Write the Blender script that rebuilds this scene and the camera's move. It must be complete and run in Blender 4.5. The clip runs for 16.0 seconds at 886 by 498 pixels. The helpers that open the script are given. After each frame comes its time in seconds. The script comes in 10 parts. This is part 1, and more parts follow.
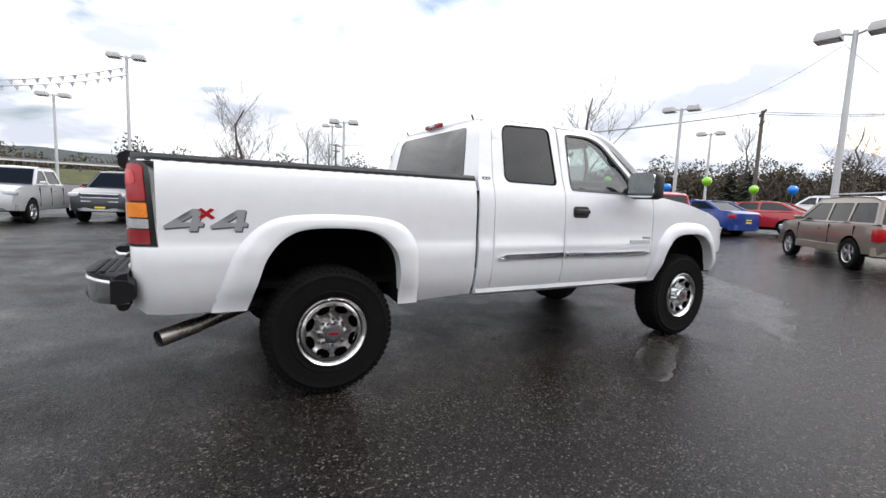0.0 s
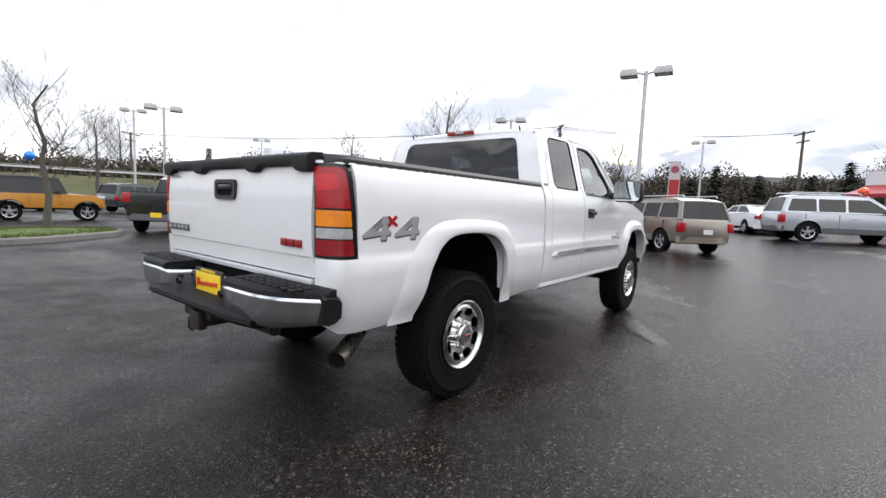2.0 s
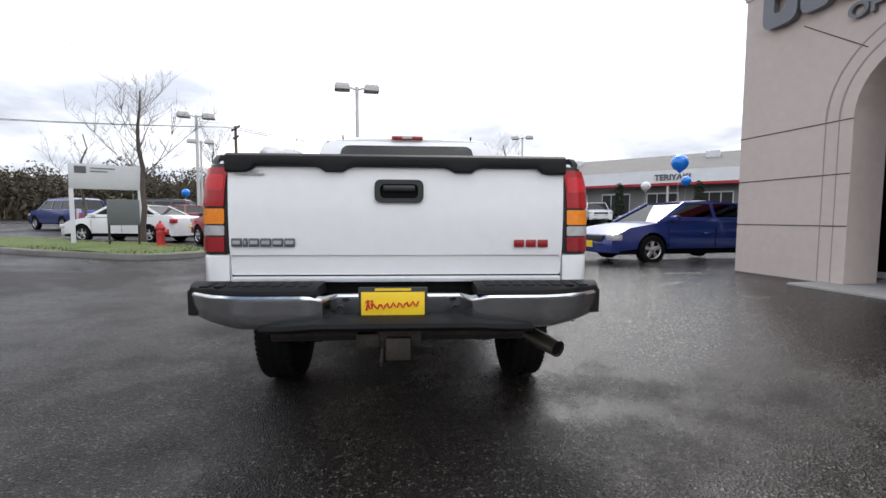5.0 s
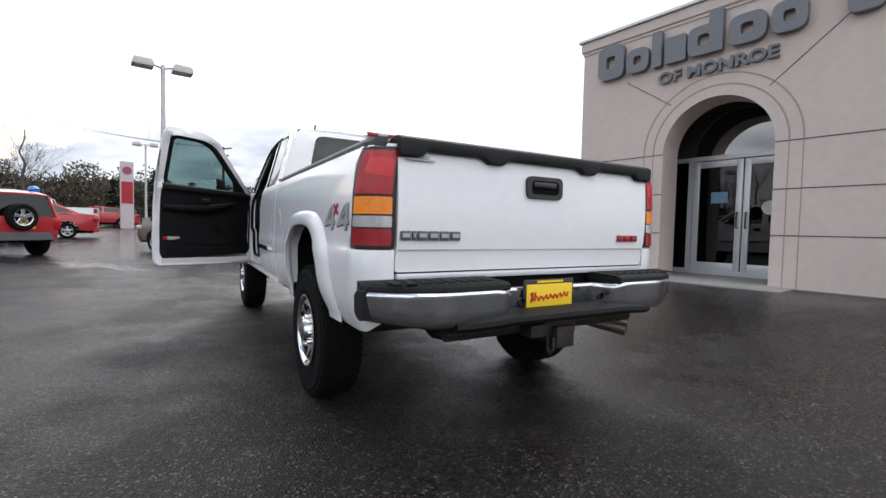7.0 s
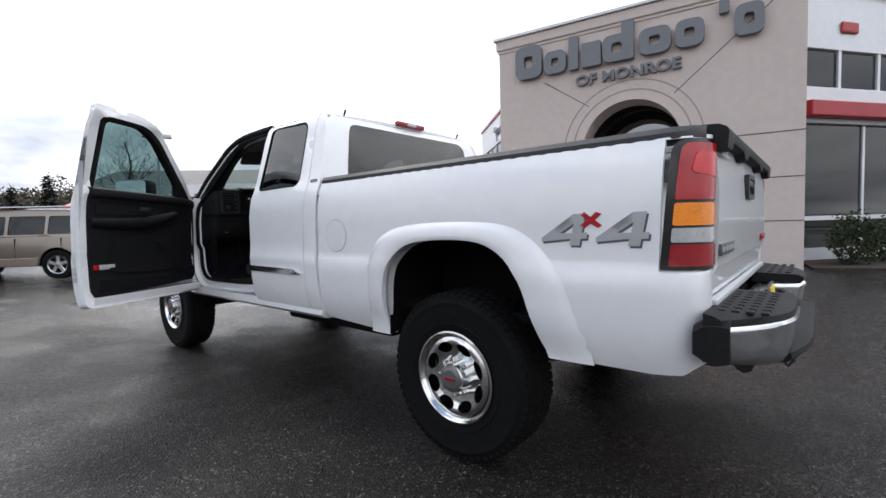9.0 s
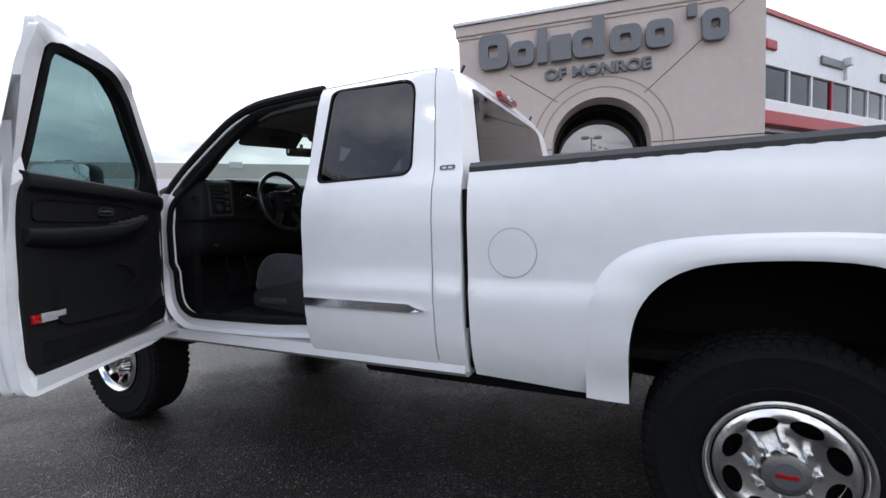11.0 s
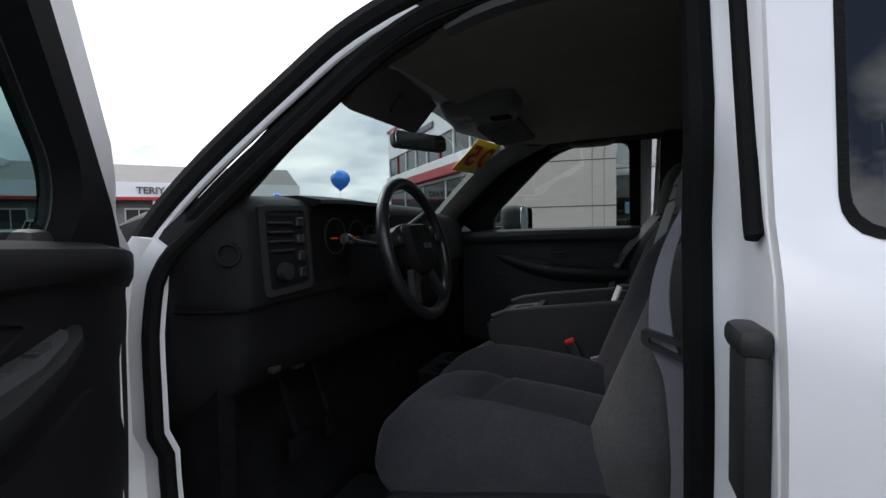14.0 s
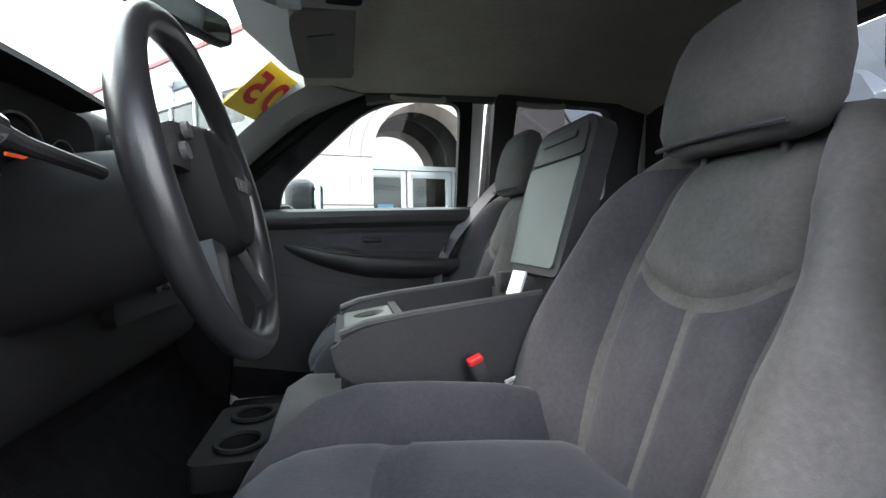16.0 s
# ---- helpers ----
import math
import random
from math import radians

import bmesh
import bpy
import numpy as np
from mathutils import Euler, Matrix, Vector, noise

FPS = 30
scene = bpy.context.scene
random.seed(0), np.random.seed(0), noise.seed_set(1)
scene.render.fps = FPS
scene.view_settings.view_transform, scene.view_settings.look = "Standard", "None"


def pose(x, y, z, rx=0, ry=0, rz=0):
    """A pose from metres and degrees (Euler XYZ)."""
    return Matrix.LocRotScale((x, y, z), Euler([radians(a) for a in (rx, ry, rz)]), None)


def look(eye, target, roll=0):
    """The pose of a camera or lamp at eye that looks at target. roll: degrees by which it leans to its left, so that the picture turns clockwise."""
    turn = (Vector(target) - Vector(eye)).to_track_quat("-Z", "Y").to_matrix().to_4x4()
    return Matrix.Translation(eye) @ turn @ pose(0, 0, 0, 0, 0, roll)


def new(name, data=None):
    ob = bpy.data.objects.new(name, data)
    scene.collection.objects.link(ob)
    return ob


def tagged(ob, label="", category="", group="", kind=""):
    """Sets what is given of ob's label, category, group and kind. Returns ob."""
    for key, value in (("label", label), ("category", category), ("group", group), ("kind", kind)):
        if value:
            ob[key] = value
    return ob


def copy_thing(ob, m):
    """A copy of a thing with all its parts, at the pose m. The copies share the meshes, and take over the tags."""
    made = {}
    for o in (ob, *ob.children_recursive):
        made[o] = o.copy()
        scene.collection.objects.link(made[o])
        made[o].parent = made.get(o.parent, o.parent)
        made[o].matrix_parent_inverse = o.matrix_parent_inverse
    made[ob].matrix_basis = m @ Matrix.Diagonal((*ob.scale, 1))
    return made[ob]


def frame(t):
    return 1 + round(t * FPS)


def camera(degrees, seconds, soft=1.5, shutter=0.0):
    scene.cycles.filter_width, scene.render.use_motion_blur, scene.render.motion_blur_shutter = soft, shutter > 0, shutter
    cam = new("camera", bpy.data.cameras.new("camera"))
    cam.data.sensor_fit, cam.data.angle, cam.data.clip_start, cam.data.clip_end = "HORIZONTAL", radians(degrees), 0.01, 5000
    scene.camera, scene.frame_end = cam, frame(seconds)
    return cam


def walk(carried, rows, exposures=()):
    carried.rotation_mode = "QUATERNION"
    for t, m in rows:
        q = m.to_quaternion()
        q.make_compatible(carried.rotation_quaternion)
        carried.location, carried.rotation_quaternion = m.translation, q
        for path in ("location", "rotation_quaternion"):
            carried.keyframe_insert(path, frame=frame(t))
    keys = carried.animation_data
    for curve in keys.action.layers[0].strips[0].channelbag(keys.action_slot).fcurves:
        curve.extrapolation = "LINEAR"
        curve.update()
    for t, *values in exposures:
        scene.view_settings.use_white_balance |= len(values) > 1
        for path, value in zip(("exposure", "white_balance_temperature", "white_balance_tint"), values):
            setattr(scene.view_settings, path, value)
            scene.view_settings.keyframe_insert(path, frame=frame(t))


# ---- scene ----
cam = camera(89.2, 16.0)
PATH = [
    (0, (-0.709, -3.788, 1.295), (0.249, -2.045, 1.078), 2.3),
    (0.5, (-1.134, -3.553, 1.28), (0.019, -1.931, 1.091), 1.7),
    (1, (-1.616, -3.353, 1.282), (-0.308, -1.851, 1.097), 1.4),
    (1.5, (-2.003, -3.035, 1.264), (-0.564, -1.661, 1.061), 2.3),
    (2, (-2.328, -2.662, 1.26), (-0.769, -1.423, 1.068), 2.2),
    (2.5, (-2.674, -2.318, 1.267), (-0.962, -1.307, 1.058), 2.3),
    (3, (-2.877, -1.865, 1.231), (-1.076, -1.015, 1.04), 2.1),
    (3.2, (-2.95, -1.696, 1.246), (-1.12, -0.907, 1.079), 2.8),
    (5.3, (-3.33, 0.181, 1.141), (-1.351, -0.077, 1.027), 0.7),
    (5.5, (-3.317, 0.354, 1.122), (-1.348, 0.017, 1.034), 1.3),
    (6, (-3.199, 0.822, 1.134), (-1.283, 0.26, 1.035), 0.7),
    (6.5, (-3.088, 1.267, 1.117), (-1.263, 0.455, 1.019), 0.6),
    (7, (-2.855, 1.646, 1.085), (-1.123, 0.651, 0.994), 1.2),
    (7.5, (-2.526, 1.974, 1.11), (-0.899, 0.815, 1.024), 2.3),
    (8, (-2.19, 2.315, 1.112), (-0.729, 0.954, 0.991), 0.8),
    (8.5, (-1.768, 2.553, 1.105), (-0.419, 1.079, 1.001), 0.2),
    (8.7, (-1.589, 2.624, 1.14), (-0.267, 1.127, 1.035), -0.7),
    (10.8, (0.255, 2.712, 1.226), (1.169, 0.938, 1.096), -1.4),
    (11, (0.405, 2.673, 1.251), (1.267, 0.873, 1.123), -2.0),
    (11.5, (0.79, 2.505, 1.267), (1.643, 0.697, 1.213), -1.4),
    (12, (1.133, 2.352, 1.316), (2.008, 0.553, 1.302), -0.2),
    (12.5, (1.475, 2.213, 1.375), (2.235, 0.364, 1.306), -1.4),
    (13, (1.736, 2.014, 1.410), (2.609, 0.218, 1.307), 0.4),
    (13.5, (1.928, 1.796, 1.439), (2.867, 0.034, 1.313), 1.1),
    (14, (2.149, 1.587, 1.471), (2.861, -0.280, 1.378), -1.2),
    (14.5, (2.322, 1.410, 1.447), (2.713, -0.551, 1.390), -1.9),
    (15, (2.411, 1.203, 1.393), (2.509, -0.795, 1.405), -4.1),
    (15.5, (2.455, 1.065, 1.373), (2.336, -0.931, 1.355), -1.7),
    (16, (2.539, 0.977, 1.360), (2.112, -0.975, 1.284), -0.8),
]
walk(cam, [(t, look(eye, target, roll)) for t, eye, target, roll in PATH],
     exposures=[(0, 0.10, 6500, 10), (3.0, 0.08, 6500, 10), (5.5, -0.02, 6450, 10), (8.5, 0.05, 6400, 10), (11, 0.11, 6220, 11), (12, 0.14, 6250, 12), (12.5, 0.07, 6280, 11), (13.5, 0.18, 6330, 11),
                (14.5, 0.40, 6400, 10), (15, 1.02, 6400, 10), (15.5, 1.55, 6400, 10), (16, 2.68, 6480, 10)])

# ---------- world, sun ----------
world = bpy.data.worlds.new("sky_world")
scene.world = world
world.use_nodes = True
wn, wl = world.node_tree.nodes, world.node_tree.links
wn.clear()
w_out = wn.new("ShaderNodeOutputWorld")
w_bg = wn.new("ShaderNodeBackground")
w_sky = wn.new("ShaderNodeTexSky")
w_sky.sky_type = "NISHITA"
w_sky.sun_disc = False
w_sky.sun_elevation = radians(28)
w_sky.sun_rotation = radians(75)
w_sky.air_density, w_sky.dust_density = 1.0, 1.5
w_co = wn.new("ShaderNodeTexCoord")
w_sep = wn.new("ShaderNodeSeparateXYZ")
w_add = wn.new("ShaderNodeMath"); w_add.operation = "ADD"; w_add.inputs[1].default_value = 0.22
w_max = wn.new("ShaderNodeMath"); w_max.operation = "MAXIMUM"; w_max.inputs[1].default_value = 0.0
w_div = wn.new("ShaderNodeVectorMath"); w_div.operation = "DIVIDE"
w_com = wn.new("ShaderNodeCombineXYZ")
w_noi = wn.new("ShaderNodeTexNoise")
w_noi.inputs["Scale"].default_value = 1.7
w_noi.inputs["Detail"].default_value = 7.0
w_noi.inputs["Roughness"].default_value = 0.55
w_noi.inputs["Distortion"].default_value = 0.35
w_ramp = wn.new("ShaderNodeValToRGB")
w_ramp.color_ramp.elements[0].position, w_ramp.color_ramp.elements[1].position = 0.25, 0.385
w_ramp.color_ramp.elements[0].color = (0.04, 0.04, 0.04, 1)
w_noi2 = wn.new("ShaderNodeTexNoise")
w_noi2.inputs["Scale"].default_value = 1.5
w_noi2.inputs["Detail"].default_value = 7.0
w_ramp2 = wn.new("ShaderNodeValToRGB")
w_ramp2.color_ramp.elements[0].position, w_ramp2.color_ramp.elements[1].position = 0.36, 0.66
w_ramp2.color_ramp.elements[0].color = (6.0, 6.4, 7.3, 1)
w_ramp2.color_ramp.elements[1].color = (13.5, 13.5, 13.6, 1)
w_mix = wn.new("ShaderNodeMixRGB")
wl.new(w_co.outputs["Generated"], w_sep.inputs[0])
wl.new(w_sep.outputs[2], w_max.inputs[0])
wl.new(w_max.outputs[0], w_add.inputs[0])
for i_ax in range(3):
    wl.new(w_add.outputs[0], w_com.inputs[i_ax])
wl.new(w_co.outputs["Generated"], w_div.inputs[0])
wl.new(w_com.outputs[0], w_div.inputs[1])
wl.new(w_div.outputs[0], w_noi.inputs["Vector"])
wl.new(w_div.outputs[0], w_noi2.inputs["Vector"])
w_yz = wn.new("ShaderNodeMath"); w_yz.operation = "MULTIPLY"
w_zz = wn.new("ShaderNodeMath"); w_zz.operation = "POWER"; w_zz.inputs[1].default_value = 2.0
w_bias = wn.new("ShaderNodeMath"); w_bias.operation = "MULTIPLY_ADD"; w_bias.inputs[1].default_value = -0.95
wl.new(w_max.outputs[0], w_zz.inputs[0])
wl.new(w_sep.outputs[1], w_yz.inputs[0]); wl.new(w_zz.outputs[0], w_yz.inputs[1])
wl.new(w_yz.outputs[0], w_bias.inputs[0]); wl.new(w_noi.outputs["Fac"], w_bias.inputs[2])
wl.new(w_bias.outputs[0], w_ramp.inputs[0])
wl.new(w_noi2.outputs["Fac"], w_ramp2.inputs[0])
wl.new(w_ramp.outputs[0], w_mix.inputs[0])
wl.new(w_sky.outputs[0], w_mix.inputs[1])
wl.new(w_ramp2.outputs[0], w_mix.inputs[2])
# an overcast sky is brighter overhead
w_grad = wn.new("ShaderNodeMapRange")
w_grad.inputs["From Min"].default_value, w_grad.inputs["From Max"].default_value = 0.15, 0.9
w_grad.inputs["To Min"].default_value, w_grad.inputs["To Max"].default_value = 0.95, 2.1
w_mul = wn.new("ShaderNodeVectorMath"); w_mul.operation = "SCALE"
wl.new(w_sep.outputs[2], w_grad.inputs["Value"])
wl.new(w_mix.outputs[0], w_mul.inputs[0])
wl.new(w_grad.outputs[0], w_mul.inputs["Scale"])
wl.new(w_mul.outputs[0], w_bg.inputs[0])
w_bg.inputs[1].default_value = 0.125
wl.new(w_bg.outputs[0], w_out.inputs[0])

sun = new("sun", bpy.data.lights.new("sun", "SUN"))
sun.data.energy, sun.data.angle, sun.data.color = 1.1, radians(20), (1.0, 0.96, 0.9)
sun.matrix_world = look((10, -3, 9), (0, 0, 0))

# ---------- materials ----------
MATS = {}


def mat(name, color, rough=0.5, metal=0.0, noise_amt=0.0, scale=8.0, bump=0.0, bump_scale=60.0, coat=0.0, trans=0.0, rough_var=0.0, emit=None, ior=1.5, stain=0.0):
    if name in MATS:
        return MATS[name]
    m = bpy.data.materials.new(name)
    m.use_nodes = True
    nt = m.node_tree
    b = nt.nodes["Principled BSDF"]
    b.inputs["Base Color"].default_value = (*color, 1)
    b.inputs["Roughness"].default_value = rough
    b.inputs["Metallic"].default_value = metal
    b.inputs["IOR"].default_value = ior
    b.inputs["Coat Weight"].default_value = coat
    b.inputs["Coat Roughness"].default_value = 0.04
    b.inputs["Transmission Weight"].default_value = trans
    co = nt.nodes.new("ShaderNodeTexCoord")
    if noise_amt or rough_var or stain:
        n1 = nt.nodes.new("ShaderNodeTexNoise")
        n1.inputs["Scale"].default_value = scale
        n1.inputs["Detail"].default_value = 6
        nt.links.new(co.outputs["Object"], n1.inputs["Vector"])
        n2 = nt.nodes.new("ShaderNodeTexNoise")
        n2.inputs["Scale"].default_value = scale * 9
        n2.inputs["Detail"].default_value = 3
        nt.links.new(co.outputs["Object"], n2.inputs["Vector"])
        av = nt.nodes.new("ShaderNodeMath"); av.operation = "ADD"
        nt.links.new(n1.outputs["Fac"], av.inputs[0]); nt.links.new(n2.outputs["Fac"], av.inputs[1])
        mr = nt.nodes.new("ShaderNodeMapRange")
        mr.inputs["From Min"].default_value, mr.inputs["From Max"].default_value = 0.65, 1.35
        mr.inputs["To Min"].default_value, mr.inputs["To Max"].default_value = 1 - noise_amt, 1 + noise_amt
        nt.links.new(av.outputs[0], mr.inputs["Value"])
        mul = nt.nodes.new("ShaderNodeVectorMath"); mul.operation = "SCALE"
        mul.inputs[0].default_value = color
        nt.links.new(mr.outputs[0], mul.inputs["Scale"])
        nt.links.new(mul.outputs[0], b.inputs["Base Color"])
        if rough_var:
            mr2 = nt.nodes.new("ShaderNodeMapRange")
            mr2.inputs["From Min"].default_value, mr2.inputs["From Max"].default_value = 0.7, 1.3
            mr2.inputs["To Min"].default_value, mr2.inputs["To Max"].default_value = max(0.02, rough - rough_var), min(1, rough + rough_var)
            nt.links.new(av.outputs[0], mr2.inputs["Value"])
            nt.links.new(mr2.outputs[0], b.inputs["Roughness"])
    if bump:
        n3 = nt.nodes.new("ShaderNodeTexNoise")
        n3.inputs["Scale"].default_value = bump_scale
        n3.inputs["Detail"].default_value = 4
        nt.links.new(co.outputs["Object"], n3.inputs["Vector"])
        bp = nt.nodes.new("ShaderNodeBump")
        bp.inputs["Strength"].default_value = bump
        bp.inputs["Distance"].default_value = 0.01
        nt.links.new(n3.outputs["Fac"], bp.inputs["Height"])
        nt.links.new(bp.outputs[0], b.inputs["Normal"])
    if emit:
        b.inputs["Emission Color"].default_value = (*emit[0], 1)
        b.inputs["Emission Strength"].default_value = emit[1]
    MATS[name] = m
    return m


def glass_mat(name, tint, density=1.0, graze=0.85):
    """Thin pane: see-through tint under a clear reflection."""
    if name in MATS:
        return MATS[name]
    m = bpy.data.materials.new(name)
    m.use_nodes = True
    nt = m.node_tree
    nt.nodes.clear()
    out = nt.nodes.new("ShaderNodeOutputMaterial")
    tr = nt.nodes.new("ShaderNodeBsdfTransparent"); tr.inputs[0].default_value = (*tint, 1)
    gl = nt.nodes.new("ShaderNodeBsdfGlossy"); gl.inputs["Roughness"].default_value = 0.01
    gl.inputs[0].default_value = (1, 1, 1, 1)
    lw = nt.nodes.new("ShaderNodeLayerWeight"); lw.inputs[0].default_value = 0.5
    pw = nt.nodes.new("ShaderNodeMath"); pw.operation = "POWER"; pw.inputs[1].default_value = 4.0
    fr = nt.nodes.new("ShaderNodeMath"); fr.operation = "MULTIPLY_ADD"; fr.inputs[1].default_value, fr.inputs[2].default_value = graze, 0.09 * density
    nt.links.new(lw.outputs["Facing"], pw.inputs[0]); nt.links.new(pw.outputs[0], fr.inputs[0])
    mx = nt.nodes.new("ShaderNodeMixShader")
    nt.links.new(fr.outputs[0], mx.inputs[0]); nt.links.new(tr.outputs[0], mx.inputs[1]); nt.links.new(gl.outputs[0], mx.inputs[2])
    nt.links.new(mx.outputs[0], out.inputs[0])
    MATS[name] = m
    return m


def asphalt_mat():
    m = bpy.data.materials.new("wet_asphalt")
    m.use_nodes = True
    nt = m.node_tree
    b = nt.nodes["Principled BSDF"]
    co = nt.nodes.new("ShaderNodeTexCoord")

    def noi(scale, detail=4, rough=0.5):
        n = nt.nodes.new("ShaderNodeTexNoise")
        n.inputs["Scale"].default_value, n.inputs["Detail"].default_value, n.inputs["Roughness"].default_value = scale, detail, rough
        nt.links.new(co.outputs["Object"], n.inputs["Vector"])
        return n
    big, mid = noi(0.22, 5, 0.6), noi(1.7, 5, 0.65)
    vor = nt.nodes.new("ShaderNodeTexVoronoi"); vor.inputs["Scale"].default_value = 105
    nt.links.new(co.outputs["Object"], vor.inputs["Vector"])
    # aggregate: each stone its own tone
    r0 = nt.nodes.new("ShaderNodeValToRGB")
    r0.color_ramp.elements[0].position, r0.color_ramp.elements[0].color = 0.0, (0.0050, 0.0040, 0.0034, 1)
    r0.color_ramp.elements[1].position, r0.color_ramp.elements[1].color = 0.90, (0.020, 0.0164, 0.0142, 1)
    e = r0.color_ramp.elements.new(1.0); e.color = (0.135, 0.122, 0.110, 1)
    sep = nt.nodes.new("ShaderNodeSeparateColor")
    nt.links.new(vor.outputs["Color"], sep.inputs[0]); nt.links.new(sep.outputs[0], r0.inputs[0])
    mr = nt.nodes.new("ShaderNodeMapRange")
    mr.inputs["From Min"].default_value, mr.inputs["From Max"].default_value = 0.3, 0.7
    mr.inputs["To Min"].default_value, mr.inputs["To Max"].default_value = 0.7, 1.25
    nt.links.new(mid.outputs["Fac"], mr.inputs["Value"])
    sc = nt.nodes.new("ShaderNodeVectorMath"); sc.operation = "SCALE"
    nt.links.new(r0.outputs[0], sc.inputs[0]); nt.links.new(mr.outputs[0], sc.inputs["Scale"])
    nt.links.new(sc.outputs[0], b.inputs["Base Color"])
    # wetness: standing film in broad patches
    ad = nt.nodes.new("ShaderNodeMath"); ad.operation = "MULTIPLY_ADD"; ad.inputs[1].default_value = 0.35
    nt.links.new(mid.outputs["Fac"], ad.inputs[0]); nt.links.new(big.outputs["Fac"], ad.inputs[2])
    # rain lies as a broad thin sheet ahead of the entrance side
    sx = nt.nodes.new("ShaderNodeSeparateXYZ")
    nt.links.new(co.outputs["Object"], sx.inputs[0])
    m1 = nt.nodes.new("ShaderNodeMath"); m1.operation = "MULTIPLY_ADD"; m1.inputs[1].default_value, m1.inputs[2].default_value = 0.5, -1.2
    m2 = nt.nodes.new("ShaderNodeMath"); m2.operation = "MULTIPLY_ADD"; m2.inputs[1].default_value = -0.8
    nt.links.new(sx.outputs[0], m1.inputs[0]); nt.links.new(sx.outputs[1], m2.inputs[0]); nt.links.new(m1.outputs[0], m2.inputs[2])
    sheet = nt.nodes.new("ShaderNodeMapRange")
    sheet.inputs["From Min"].default_value, sheet.inputs["From Max"].default_value = 0.0, 2.5
    sheet.inputs["To Min"].default_value, sheet.inputs["To Max"].default_value = 0.0, 0.20
    nt.links.new(m2.outputs[0], sheet.inputs["Value"])
    ad2 = nt.nodes.new("ShaderNodeMath"); ad2.operation = "ADD"
    nt.links.new(ad.outputs[0], ad2.inputs[0]); nt.links.new(sheet.outputs[0], ad2.inputs[1])
    ad = ad2
    wet = nt.nodes.new("ShaderNodeMapRange")
    wet.inputs["From Min"].default_value, wet.inputs["From Max"].default_value = 0.58, 0.80
    wet.inputs["To Min"].default_value, wet.inputs["To Max"].default_value = 0.52, 0.16
    nt.links.new(ad.outputs[0], wet.inputs["Value"])
    # stones differ in how wet they stand
    gl = nt.nodes.new("ShaderNodeMath"); gl.operation = "MULTIPLY_ADD"; gl.inputs[1].default_value, gl.inputs[2].default_value = 0.24, -0.12
    ga = nt.nodes.new("ShaderNodeMath"); ga.operation = "ADD"; ga.use_clamp = True
    nt.links.new(sep.outputs[1], gl.inputs[0]); nt.links.new(gl.outputs[0], ga.inputs[0]); nt.links.new(wet.outputs[0], ga.inputs[1])
    nt.links.new(ga.outputs[0], b.inputs["Roughness"])
    bs = nt.nodes.new("ShaderNodeMapRange")
    bs.inputs["From Min"].default_value, bs.inputs["From Max"].default_value = 0.58, 0.80
    bs.inputs["To Min"].default_value, bs.inputs["To Max"].default_value = 1.0, 0.33
    nt.links.new(ad.outputs[0], bs.inputs["Value"])
    bp = nt.nodes.new("ShaderNodeBump"); bp.inputs["Distance"].default_value = 0.008
    nt.links.new(bs.outputs[0], bp.inputs["Strength"]); nt.links.new(vor.outputs["Distance"], bp.inputs["Height"])
    nt.links.new(bp.outputs[0], b.inputs["Normal"])
    b.inputs["IOR"].default_value = 1.315
    return m


M_ASPHALT = asphalt_mat()
M_PAINT = mat("white_paint", (0.80, 0.80, 0.81), 0.22, noise_amt=0.03, scale=1.5, coat=0.6, bump=0.02, bump_scale=3)
M_WHITE_IN = mat("white_jamb_paint", (0.74, 0.74, 0.75), 0.35, noise_amt=0.06, scale=3)
M_BLACK = mat("black_plastic", (0.022, 0.022, 0.023), 0.5, noise_amt=0.2, scale=6, bump=0.15, bump_scale=300)
M_LAMPBLACK = mat("gloss_black_lamp", (0.004, 0.004, 0.004), 0.3, noise_amt=0.2, scale=8)
M_RUBBER = mat("tyre_rubber", (0.007, 0.007, 0.007), 0.8, ior=1.2, noise_amt=0.25, scale=5, bump=0.2, bump_scale=120)
# near-black: black parts, plus the shade of wells, gaps, holes put into colour
M_DARK = mat("black_parts_and_shade", (0.006, 0.006, 0.006), 0.9, ior=1.2, noise_amt=0.3, scale=4)
M_CHROME = mat("bumper_chrome", (0.62, 0.63, 0.65), 0.16, metal=1.0, noise_amt=0.08, scale=3, rough_var=0.06)
M_ALLOY = mat("polished_alloy", (0.72, 0.72, 0.71), 0.16, metal=1.0, noise_amt=0.06, scale=10, rough_var=0.07)
M_STEEL = mat("dirty_steel", (0.045, 0.038, 0.032), 0.6, metal=0.5, noise_amt=0.4, scale=8, bump=0.3, bump_scale=80)
M_EXH = mat("exhaust_steel", (0.34, 0.31, 0.27), 0.38, metal=0.9, noise_amt=0.3, scale=7, rough_var=0.15)
M_RED = mat("red_lens", (0.37, 0.005, 0.010), 0.25, noise_amt=0.18, scale=14, coat=0.12)
M_RED2 = mat("deep_red_lens", (0.27, 0.006, 0.010), 0.25, noise_amt=0.2, scale=14, coat=0.12)
M_AMBER = mat("amber_lens", (0.86, 0.25, 0.010), 0.25, noise_amt=0.2, scale=14, coat=0.12)
M_CLEAR = mat("clear_lens", (0.42, 0.42, 0.42), 0.12, noise_amt=0.2, scale=25, coat=1.0)
M_GLASS_T = glass_mat("tinted_glass", (0.05, 0.055, 0.06), 0.55)
M_GLASS = glass_mat("clear_glass", (0.60, 0.69, 0.665), 1.0)
M_GLASS_DOOR = glass_mat("door_glass", (0.16, 0.245, 0.245), 0.5)
M_GLASS_D = glass_mat("showroom_glass", (0.16, 0.18, 0.19), 0.45)
